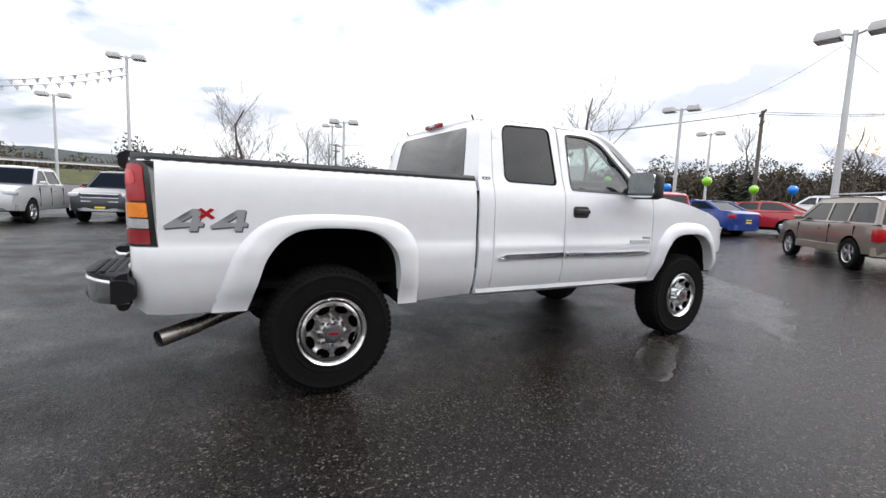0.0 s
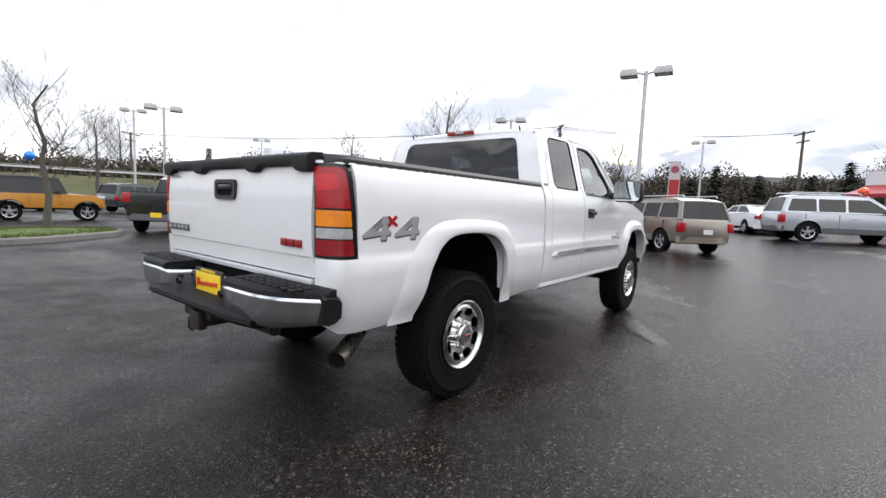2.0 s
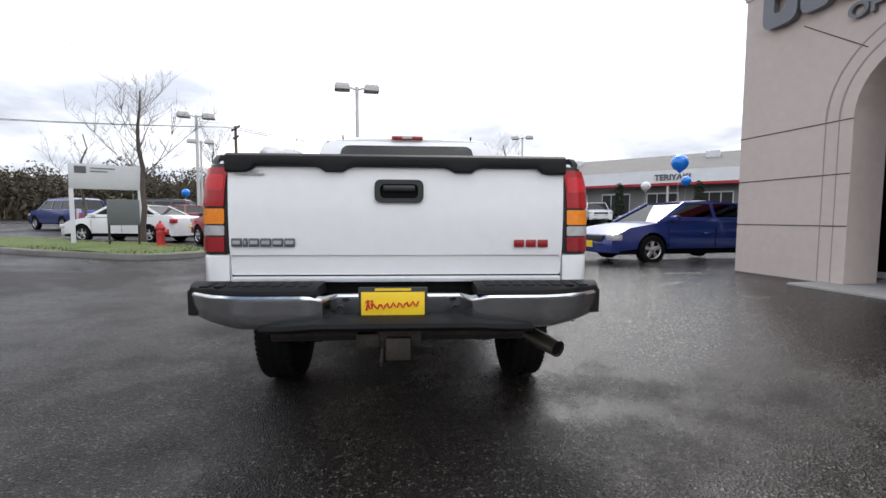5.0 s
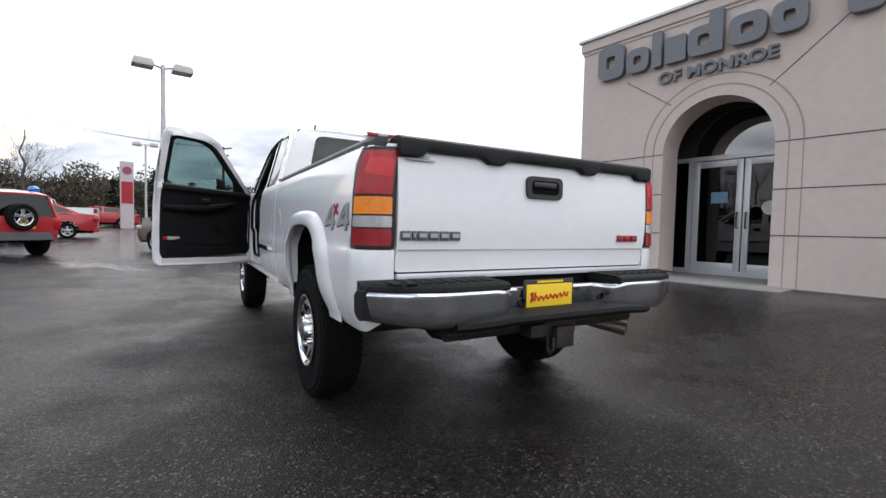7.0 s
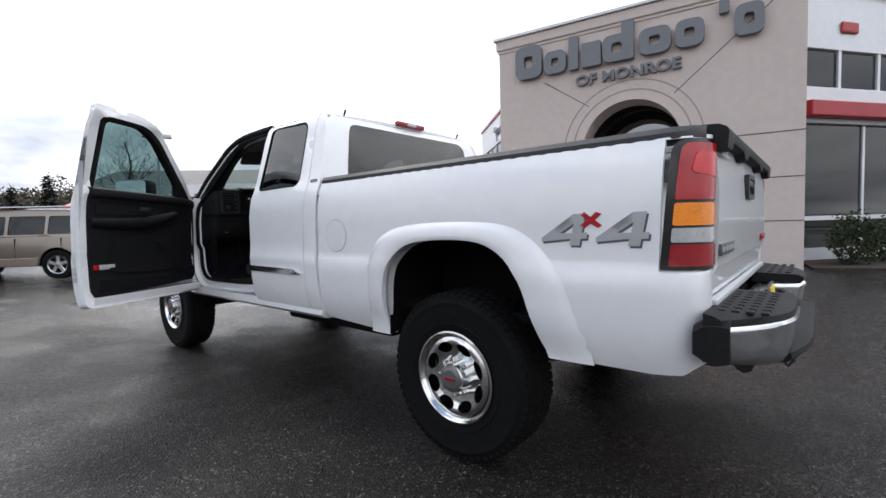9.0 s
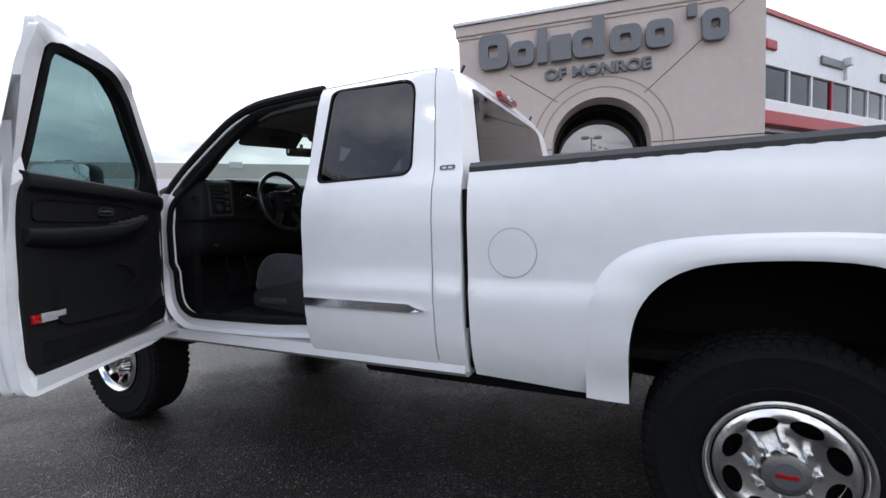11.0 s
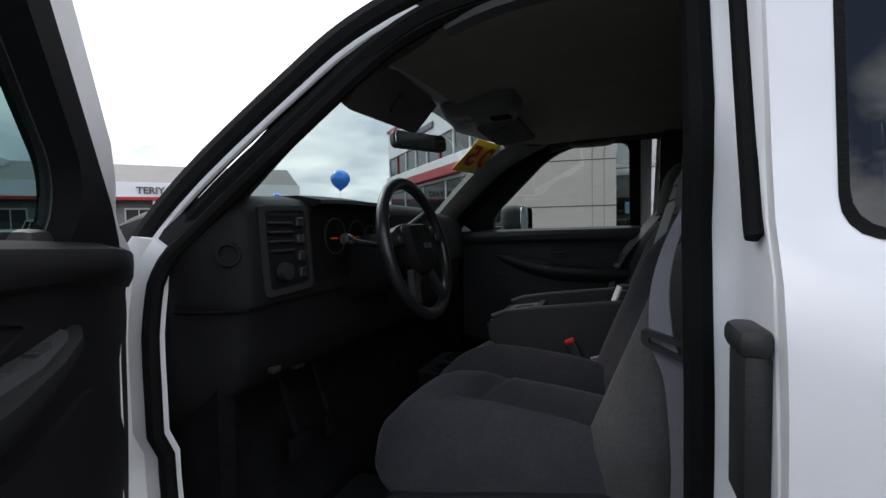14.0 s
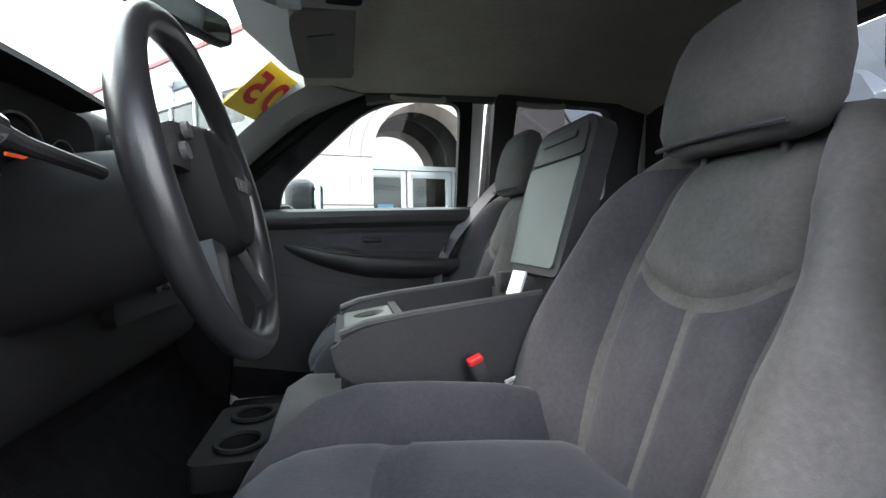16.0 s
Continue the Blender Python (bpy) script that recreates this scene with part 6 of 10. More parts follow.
    for c0, c1 in zip(cuts, cuts[1:]):
        g0, g1 = (0.0 if c0 == 0 else 0.035), (0.0 if c1 == 1 else 0.035)
        at_lo = lambda c: lo0 + (lo1 - lo0) * c
        at_hi = lambda c: at_lo(c) if 0 < c < 1 else (up0 if c == 0 else up1)
        holes.append(rounded([(at_lo(c0) + g0, z_lo), (at_hi(c0) + g0 + (0.01 if c0 else 0), z_hi), (max(at_hi(c0) + g0 + 0.12, at_hi(c1) - g1), z_hi), (at_lo(c1) - g1, z_lo)], 0.05, 4))
    for s in (-1, 1):
        bm = bmesh.new()
        panel(bm, [(x, z) for x, z in cab], holes, lambda x, z, d: (x, s * (cw(z) - d), z), 0.03, 0.25)
        part("window_surround", bm, mroof, root)
        bm = bmesh.new()
        tube(bm, [(x, s * (cw(z) - 0.025), z) for x, z in cab[-2:]], 0.035, 6)
        part("front_pillar", bm, mroof, root)
        bm = bmesh.new()
        tube(bm, [(x, s * (cw(z) - 0.025), z) for x, z in cab[:2]], 0.035 if kind != "suv" else 0.05, 6)
        part("rear_pillar", bm, mroof, root)
        if rack:
            bm = bmesh.new()
            tube(bm, [(top[0][0] + 0.1, s * 0.58, ztop + 0.01), (top[0][0] + 0.15, s * 0.58, ztop + 0.07), (top[-1][0] - 0.2, s * 0.58, ztop + 0.07), (top[-1][0] - 0.1, s * 0.58, ztop + 0.0)], 0.018, 6)
            part("roof_rail", bm, M_ALU if not dark_trim else M_BLACK, root)
    # ends
    xf, xr = belt[-1][0], belt[0][0]
    zf = belt[-3][1]
    for s in (-1, 1):
        bm = bmesh.new()
        box(bm, xf - 0.22, xf + 0.035, min(s * w * 0.62, s * w * 0.955), max(s * w * 0.62, s * w * 0.955), zf - 0.13, zf + 0.02, 0.03)
        part("headlamp", bm, M_HLAMP, root, "clear headlamp")
        bm = bmesh.new()
        zt = belt[2][1]
        hgt = 0.16 if kind == "sedan" else 0.30
        box(bm, xr - 0.075, xr + 0.12, min(s * w * 0.74, s * w * 0.985), max(s * w * 0.74, s * w * 0.985), zt - hgt - 0.03, zt - 0.03, 0.025)
        part("tail_lamp", bm, M_RED2 if far else M_RED, root, "red tail lamp")
    bm = bmesh.new()
    box(bm, xf + 0.0, xf + 0.105, -w * 0.55, w * 0.55, zf - 0.17, zf - 0.01, 0.02)
    gr_p = part("grille", bm, M_BLACK, root)
    if kind == "pickup":
        for q in range(3):
            bm = bmesh.new()
            box(bm, xf + 0.07, xf + 0.125, -w * 0.56, w * 0.56, zf - 0.30 + 0.13 * q, zf - 0.26 + 0.13 * q, 0.01, 1)
            part("grille_bar", bm, M_CHROME, gr_p)
    trimm = M_GREYPLAST if dark_trim else (lower or paint)
    if kind in ("pickup", "jeep", "tracker") and not dark_trim:
        trimm = M_CHROME
    bm = bmesh.new()
    rings = [[(xf + 0.10 - 0.22 * (t ** 4), w * 0.97 * t, z) for z in (z0 + 0.02, z0 + 0.22)] + [(xf - 0.10, w * 0.97 * t, z) for z in (z0 + 0.22, z0 + 0.02)] for t in (q / 6 for q in range(-6, 7))]
    loft(bm, rings)
    part("front_bumper", bm, trimm, root)
    bm = bmesh.new()
    rings = [[(xr - 0.13 + 0.22 * (t ** 4), w * 0.97 * t, z) for z in (z0 + 0.02, z0 + 0.22)] + [(xr + 0.10, w * 0.97 * t, z) for z in (z0 + 0.22, z0 + 0.02)] for t in (q / 6 for q in range(-6, 7))]
    loft(bm, rings)
    part("rear_bumper", bm, trimm, root)
    for pl, x in ((plate_f, xf + 0.108), (plate_r, xr - 0.135 if kind != "sedan" else xr - 0.11)):
        if pl:
            bm = bmesh.new()
            zz = z0 + (0.30 if x < 0 and kind != "pickup" else 0.12)
            box(bm, x - 0.012, x + 0.012, -0.16, 0.16, zz, zz + 0.15, 0.004, 1)
            part("plate_card", bm, pl, root, "yellow dealer card" if pl is M_YELLOW else "pale plate bar")
    if lower:
        for s in (-1, 1):
            bm = bmesh.new()
            box(bm, k["ax"][0] + r + 0.08, k["ax"][1] - r - 0.08, min(s * w * 0.96, s * (w + 0.012)), max(s * w * 0.96, s * (w + 0.012)), z0, z0 + 0.2, 0.01, 1)
            part("side_cladding", bm, lower, root)
    for ax in k["ax"]:
        put_wheel(root, r, pose(ax, -(w - 0.10), r))
        put_wheel(root, r, pose(ax, w - 0.10, r, 0, 0, 180))
    if kind in ("jeep", "tracker"):
        put_wheel(root, r * 0.95, pose(xr - 0.10, 0.12, 0.98, 0, 0, -90))
    if kind == "jeep":
        for s in (-1, 1):
            for ax in k["ax"]:
                bm = bmesh.new()
                pts = [(ax + (r + 0.10) * math.cos(a), r + (r + 0.10) * math.sin(a)) for a in (radians(20 + 140 * q / 8) for q in range(9))]
                loft(bm, [[(x, s * (w - 0.02), z), (x, s * (w + 0.12), z), (x, s * (w + 0.12), z - 0.04), (x, s * (w - 0.02), z - 0.04)] for x, z in pts])
                part("wheel_flare", bm, M_BLACK, root)
    if kind == "pickup":
        # flat sheet: the shade inside the open bed is put into its colour
        bm = bmesh.new()
        box(bm, -2.74, -0.86, -0.80, 0.80, 1.325, 1.34)
        part("bed_shade_sheet", bm, M_DARK, root, "flat dark sheet standing for the shaded cargo bed")
        bm = bmesh.new()
        box(bm, -2.965, -2.93, -0.10, 0.10, 1.12, 1.19, 0.01, 1)
        part("tailgate_handle", bm, M_BLACK, root)
    return root


def paint_of(name, c, metal=0.35, rough=0.28):
    return mat(name, c, rough, metal=metal, noise_amt=0.05, scale=2, coat=0.8)


P_GOLD = paint_of("pewter_paint", (0.23, 0.195, 0.165), 0.5)
P_SILVER = paint_of("silver_paint", (0.50, 0.52, 0.56), 0.5)
P_SILVER2 = paint_of("pale_silver_paint", (0.55, 0.55, 0.56), 0.4)
P_DKGREY = paint_of("dark_grey_paint", (0.035, 0.036, 0.04), 0.3)
P_BLACK = paint_of("black_paint", (0.012, 0.012, 0.013), 0.0, 0.2)
P_BLUE = paint_of("bright_blue_paint", (0.012, 0.045, 0.25), 0.3)
P_BLUE2 = paint_of("deep_blue_paint", (0.012, 0.032, 0.19), 0.3)
P_RED = paint_of("red_paint", (0.42, 0.02, 0.025), 0.1)
P_DKRED = paint_of("dark_red_paint", (0.16, 0.012, 0.018), 0.2)
P_ORANGE = paint_of("orange_paint", (0.50, 0.22, 0.03), 0.0)
P_WHITE = paint_of("plain_white_paint", (0.75, 0.75, 0.76), 0.0)
P_GREEN = paint_of("dark_green_paint", (0.02, 0.035, 0.035), 0.2)
P_TAN = paint_of("tan_paint", (0.28, 0.24, 0.19), 0.4)
G_LOT = "vehicles on the lot"

vehicle("suv", "parked_suv", P_GOLD, (13.2, 0.92), 47, "pewter brown off-road wagon with roof rails, rear to the lot", "suv", G_LOT, rack=True, plate_r=M_WHITEPL, lower=P_TAN, scale=0.87)
vehicle("suv", "parked_suv", P_SILVER, (22.4, -3.9), -66, "pale silver large off-road wagon", "suv", G_LOT, scale=1.06, rack=True, lower=M_GREYPLAST)
vehicle("sedan", "parked_sedan", P_BLUE2, (7.55, -6.6), 100, "deep blue four-door sedan beside the entrance tower", "car", G_LOT, plate_f=M_YELLOW)
vehicle("tracker", "parked_small_suv", P_RED, (13.0, 6.3), 46, "faded red small off-road car with a rear spare wheel", "small suv", G_LOT, dark_trim=True, plate_r=M_YELLOW, rack=True)
vehicle("pickup", "parked_pickup", P_BLACK, (5.0, 15.5), 50, "black pickup truck with a yellow dealer card", "truck", G_LOT, plate_r=M_YELLOW, dark_trim=True)
vehicle("jeep", "parked_jeep", P_ORANGE, (2.2, 22.6), -8, "orange open off-roader with a black soft top", "jeep", G_LOT, soft_top=True, dark_trim=True, plate_r=M_YELLOW)
vehicle("jeep", "parked_jeep", P_BLACK, (-0.9, 25.3), 2, "black off-roader with a black hard top", "jeep", G_LOT, scale=1.1, soft_top=True, dark_trim=True)
vehicle("pickup", "parked_pickup", P_DKGREY, (-3.1, 18.4), -101, "dark grey pickup truck with chrome grille", "truck", G_LOT, plate_f=M_YELLOW)
vehicle("pickup", "parked_pickup", P_SILVER2, (-6.2, 17.6), -97, "pale silver pickup truck", "truck", G_LOT, plate_f=M_YELLOW)
vehicle("sedan", "parked_coupe", P_WHITE, (14.9, 10.9), 80, "white low coupe behind the grass island", "car", G_LOT, plate_r=M_YELLOW, scale=0.98)
vehicle("sedan", "parked_sedan", P_DKRED, (20.4, 11.9), 110, "dark red four-door sedan in the parked row", "car", G_LOT)
vehicle("sedan", "parked_sedan", P_BLUE, (19.0, 8.6), 82, "bright blue sedan with a yellow dealer card", "car", G_LOT, plate_r=M_YELLOW)
vehicle("sedan", "parked_sedan", P_RED, (21.6, 7.4), 100, "red sedan in the parked row", "car", G_LOT)
vehicle("sedan", "parked_sedan", P_WHITE, (27.0, -0.4), 30, "white sedan in the parked row", "car", G_LOT, plate_r=M_YELLOW, far=True)
vehicle("sedan", "parked_sedan", P_BLUE, (29.6, -1.6), 35, "bright blue sedan in the parked row", "car", G_LOT, far=True)
vehicle("pickup", "parked_pickup", P_GREEN, (33.5, -11.0), 165, "dark green pickup truck", "truck", G_LOT, far=True)
vehicle("pickup", "parked_pickup", P_WHITE, (34.5, -15.4), 168, "white pickup truck before the far building", "truck", G_LOT, far=True)
vehicle("sedan", "parked_sedan", P_RED, (35.0, -7.0), 160, "red sedan before the far building", "car", G_LOT, far=True)
vehicle("pickup", "parked_pickup", P_TAN, (19.8, 33.5), 62, "tan pickup truck near the lot exit", "truck", G_LOT, far=True)
vehicle("suv", "parked_suv", P_DKRED, (18.5, 41.0), 20, "dark red wagon near the lot exit", "suv", G_LOT, far=True)
vehicle("suv", "parked_suv", P_DKGREY, (16.0, 44.0), 30, "dark grey wagon near the lot exit", "suv", G_LOT, far=True)
vehicle("sedan", "parked_sedan", P_SILVER, (27.5, 13.5), 100, "silver sedan in the back row", "car", G_LOT, far=True)
vehicle("suv", "parked_suv", P_DKGREY, (24.5, 15.5), 100, "dark grey wagon in the back row", "suv", G_LOT, far=True)
vehicle("sedan", "parked_sedan", P_WHITE, (30.5, 11.5), 100, "white sedan in the back row", "car", G_LOT, far=True)
vehicle("pickup", "parked_pickup", P_WHITE, (34.0, 9.5), 95, "white pickup truck in the back row", "truck", G_LOT, far=True)
vehicle("sedan", "parked_sedan", P_SILVER2, (33.0, 16.0), 95, "pale silver sedan in the back row", "car", G_LOT, far=True)
vehicle("suv", "parked_suv", P_BLUE2, (24.0, 20.0), 60, "blue wagon behind the grass island", "suv", G_LOT, far=True)
vehicle("sedan", "parked_sedan", P_RED, (37.0, 7.0), 95, "red sedan in the back row", "car", G_LOT, far=True)
vehicle("suv", "parked_suv", P_SILVER, (2.5, 33.5), 5, "silver wagon behind the off-roaders", "suv", G_LOT, far=True)
vehicle("sedan", "parked_sedan", P_DKGREY, (-4.5, 33.0), 5, "dark grey sedan behind the off-roaders", "car", G_LOT, far=True)
vehicle("suv", "parked_suv", P_GREEN, (8.5, 31.0), 20, "dark green wagon behind the off-roaders", "suv", G_LOT, far=True)


# ---------- show-room wings ----------
M_FASCIA = mat("white_fascia", (0.74, 0.75, 0.77), 0.4, noise_amt=0.05, scale=1.2)
M_REDBAND = mat("red_band", (0.37, 0.013, 0.022), 0.4, noise_amt=0.06, scale=2)
M_GREYWALL = mat("grey_block_wall", (0.24, 0.24, 0.235), 0.85, noise_amt=0.12, scale=1.5, bump=0.3, bump_scale=40)
# room dimness is put into one near-black colour
M_INNER = mat("dimmed_room_tone", (0.05, 0.047, 0.045), 0.9, noise_amt=0.3, scale=1.0)


def wing(name, a, b, depth, lamps, flip):
    """A show-room front from a to b, with fascia, clerestory, red band and tall glass."""
    d = Vector((b[0] - a[0], b[1] - a[1]))
    L = d.length
    ang = math.atan2(d.y, d.x)
    m = Matrix.Translation((a[0], a[1], 0)) @ Matrix.Rotation(ang, 4, "Z")
    o = -1 if flip else 1          # outside is +y of the local frame times o

    def bx(bm, x0, x1, p0, p1, z0, z1, bev=0.0):
        y0, y1 = o * p0, o * p1
        box(bm, x0, x1, min(y0, y1), max(y0, y1), z0, z1, bev)
    bm = bmesh.new()
    bx(bm, 0, L, 0.05, -0.25, 4.16, 5.15)
    w = part("wall_" + name, bm, M_FASCIA, m=m, flat=True)
    tagged(w, "show-room wing with white fascia, red band and tall dark glass", "building", kind="structure")
    bm = bmesh.new()
    bx(bm, -0.02, L + 0.05, 0.09, -0.3, 5.15, 5.24)
    part("red_coping", bm, M_REDBAND, w, "red coping line", flat=True)
    bm = bmesh.new()
    bx(bm, 0, L, 0.16, -0.1, 3.18, 3.44, 0.02)
    part("white_beam", bm, M_FASCIA, w, flat=True)
    bm = bmesh.new()
    bx(bm, 0, L, 0.30, -0.1, 2.90, 3.17, 0.02)
    part("red_awning", bm, M_REDBAND, w, "red canopy band", flat=True)
    bm = bmesh.new()
    bx(bm, 0, L, 0.10, -0.1, 2.82, 2.895)
    part("white_strip", bm, M_FASCIA, w, flat=True)
    n = max(2, int(L / 0.95))
    for i in range(n + 1):
        x = L * i / n
        bm = bmesh.new()
        bx(bm, x - 0.035, x + 0.035, 0.04, -0.08, 3.44, 4.16)
        part("clerestory_mullion", bm, M_REDBAND if i % 4 == 0 else M_ALU, w, flat=True)
        if i < n:
            bm = bmesh.new()
            bx(bm, x + 0.035, L * (i + 1) / n - 0.035, 0.0, -0.006, 3.50, 4.12)
            part("pane", bm, M_GLASS_D, w, flat=True).visible_shadow = False
    n = max(2, int(L / 1.6))
    for i in range(n + 1):
        x = L * i / n
        bm = bmesh.new()
        bx(bm, x - 0.03, x + 0.03, 0.03, -0.08, 0.3, 2.82)
        part("mullion", bm, M_ALU, w, flat=True)
        if i < n:
            bm = bmesh.new()
            bx(bm, x + 0.03, L * (i + 1) / n - 0.03, 0.0, -0.006, 1.14, 2.82)
            part("pane", bm, M_GLASS_D, w, flat=True).visible_shadow = False
            bm = bmesh.new()
            bx(bm, x + 0.03, L * (i + 1) / n - 0.03, 0.0, -0.006, 0.55, 1.06)
            part("pane", bm, M_GLASS_D, w, flat=True).visible_shadow = False
    bm = bmesh.new()
    bx(bm, 0, L, 0.035, -0.09, 1.06, 1.14)
    bx(bm, 0, L, 0.05, -0.09, 0.0, 0.55)
    part("window_rail", bm, M_ALU, w, flat=True)
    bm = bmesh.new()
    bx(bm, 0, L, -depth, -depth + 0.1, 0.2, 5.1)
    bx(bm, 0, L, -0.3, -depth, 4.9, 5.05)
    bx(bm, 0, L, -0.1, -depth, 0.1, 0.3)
    part("room_shell", bm, M_INNER, w, "room shell behind the glass, dimness put into its colour", flat=True)
    for x, wd, c in lamps:
        bm = bmesh.new()
        bx(bm, x, x + wd, 0.10, 0.05, 4.46, 4.66, 0.03)
        part("fascia_sign", bm, c, w, "small plain fascia sign shape", flat=True)
    bm = bmesh.new()
    for x in (L * 0.3, L * 0.62):
        bx(bm, x, x + 0.14, 0.22, 0.05, 4.55, 4.75, 0.02)
        bx(bm, x + 0.04, x + 0.10, 0.12, 0.05, 4.25, 4.6, 0.01)
    part("wall_lamp", bm, M_ALU, w, flat=True)
    return w


wing("wing_west", (-0.95, -7.75), (-9.6, -19.8), 6.0, ((0.95, 0.42, mat("sign_red", (0.4, 0.03, 0.04), 0.5)), (3.3, 1.1, M_GREYLET), (6.6, 1.5, M_DKDECAL), (10.0, 1.3, M_GREYLET)), True)
wing("wing_east", (4.15, -8.0), (10.3, -14.2), 4.0, ((1.8, 1.0, M_GREYLET), (4.2, 1.2, M_DKDECAL)), False)
# closing wall behind
bm = bmesh.new()
box(bm, -12, 14, -26.5, -26.2, 0, 5.0)
tagged(part("wall_rear", bm, M_GREYWALL), "plain grey rear wall of the show-room", "wall", kind="structure")
# planting strip beside the tower
M_GRASS = mat("wet_grass", (0.085, 0.115, 0.022), 0.85, noise_amt=0.45, scale=3, bump=0.8, bump_scale=60)
M_SOIL = mat("bark_mulch", (0.035, 0.025, 0.018), 0.95, noise_amt=0.4, scale=8, bump=0.8, bump_scale=60)
bm = bmesh.new()
prism(bm, [(-1.25, -6.25), (-2.2, -6.6), (-8.5, -15.4), (-7.6, -16.0), (-1.05, -7.6)], "z", 0.24, 0.35)
tagged(part("trim_planting_bed", bm, M_SOIL), "planting bed of dark bark mulch with concrete edge", "planting bed", kind="structure")
bm = bmesh.new()
prism(bm, [(-2.35, -7.4), (-2.75, -7.6), (-8.2, -15.2), (-7.8, -15.5)], "z", 0.35, 0.39)
tagged(part("lawn_strip", bm, M_GRASS), "narrow strip of wet green lawn", "lawn", kind="stuff")


def leafy(bm, c, rx, rz, n, size, rng, flat=1.0):
    """Many small leaves in an uneven clump."""
    for _ in range(n):
        while True:
            p = Vector((rng.uniform(-1, 1), rng.uniform(-1, 1), rng.uniform(-1, 1)))
            if 0.25 < p.length < 1:
                break
        k = 1 + 0.35 * noise.noise(p * 2.1 + Vector(c))
        q = Vector((c[0] + p.x * rx * k, c[1] + p.y * rx * k, c[2] + p.z * rz * k * flat))
        a = Vector((rng.uniform(-1, 1), rng.uniform(-1, 1), rng.uniform(-1, 1))).normalized() * size * rng.uniform(0.6, 1.3)
        b = a.cross(Vector((rng.uniform(-1, 1), rng.uniform(-1, 1), rng.uniform(-1, 1)))).normalized() * size * 0.55
        bm.faces.new([bm.verts.new(q - a), bm.verts.new(q + b), bm.verts.new(q + a), bm.verts.new(q - b)])


def island_mat(name, c1, c2, rough=0.85):
    m = bpy.data.materials.new(name)
    m.use_nodes = True
    nt = m.node_tree
    b = nt.nodes["Principled BSDF"]
    g = nt.nodes.new("ShaderNodeNewGeometry")
    r = nt.nodes.new("ShaderNodeValToRGB")
    r.color_ramp.elements[0].color, r.color_ramp.elements[1].color = (*c1, 1), (*c2, 1)
    nt.links.new(g.outputs["Random Per Island"], r.inputs[0])
    nt.links.new(r.outputs[0], b.inputs["Base Color"])
    b.inputs["Roughness"].default_value = rough
    return m


M_LEAF = island_mat("shrub_leaves", (0.012, 0.022, 0.008), (0.045, 0.062, 0.018))
M_CEDAR = island_mat("evergreen_leaves", (0.010, 0.018, 0.009), (0.030, 0.042, 0.018))
M_WOODS = island_mat("winter_thicket", (0.030, 0.025, 0.016), (0.105, 0.085, 0.054))
# needle colour is lightened: distance haze is put into it
M_PINE = island_mat("hazy_fir_needles", (0.020, 0.030, 0.020), (0.055, 0.065, 0.042))
M_BARK = mat("grey_bark", (0.085, 0.07, 0.058), 0.9, noise_amt=0.3, scale=12, bump=0.6, bump_scale=50)
M_TWIG = mat("twigs", (0.10, 0.082, 0.07), 0.9, noise_amt=0.25, scale=6)

rng = random.Random(5)
for x, y, rx, rz in ((-1.75, -7.15, 0.34, 0.45), (-2.15, -7.95, 0.32, 0.40), (-3.4, -9.7, 0.4, 0.40)):
    sh = empty("shrub", pose(x, y, 0.34))
    tagged(sh, "dark green shrub in the planting bed", "shrub")
    bm = bmesh.new()
    leafy(bm, (0, 0, rz * 0.9), rx * 1.1, rz, 1500, 0.032, rng)
    part("foliage", bm, M_LEAF, sh, flat=True)
    bm = bmesh.new()
    for k in range(5):
        tube(bm, [(0, 0, 0), (0.1 * math.cos(k * 1.3), 0.1 * math.sin(k * 1.3), rz * 0.6), (0.2 * math.cos(k * 1.3), 0.2 * math.sin(k * 1.3), rz * 1.1)], [0.015, 0.01, 0.004], 5)
    part("stem", bm, M_BARK, sh)

# ---------- far building ----------
fa, fb = Vector((44.0, -7.2)), Vector((25.5, -27.0))
fd = fb - fa
FB = Matrix.Translation((fa.x, fa.y, 0.75)) @ Matrix.Rotation(math.atan2(fd.y, fd.x), 4, "Z")
FL = fd.length
far = empty("far_building", FB)
tagged(far, "long low grey shop building with white fascia and red stripe", "building")
bm = bmesh.new()
box(bm, 0, FL, 0, 10, -0.8, 3.1)
part("wall", bm, M_GREYWALL, far, flat=True)
bm = bmesh.new()
box(bm, -0.4, FL + 0.4, -1.3, 0.0, 3.1, 4.15)
part("fascia", bm, M_FASCIA, far, "white fascia", flat=True)
bm = bmesh.new()
box(bm, -0.42, FL + 0.42, -1.33, -1.2, 2.98, 3.18)
part("red_stripe", bm, M_REDBAND, far, "red stripe", flat=True)
bm = bmesh.new()
prism(bm, [(-1.3, 4.15), (4.5, 6.0), (10.3, 4.15)], "x", -0.3, FL + 0.3)
part("roof", bm, mat("grey_roof", (0.16, 0.15, 0.14), 0.8, noise_amt=0.12, scale=1, bump=0.2, bump_scale=20), far, "grey pitched roof", flat=True)
for i in range(7):
    x = 1.5 + i * 3.7
    bm = bmesh.new()
    box(bm, x, x + 2.4, -0.03, 0.05, 0.5, 2.5)
    wdw = part("window", bm, M_ALU, far, flat=True)
    bm = bmesh.new()
    for j in range(3):
        box(bm, x + 0.08 + j * 0.77, x + 0.78 + j * 0.77, -0.045, -0.02, 0.6, 2.4)
    part("pane", bm, M_TRIM, wdw, flat=True)
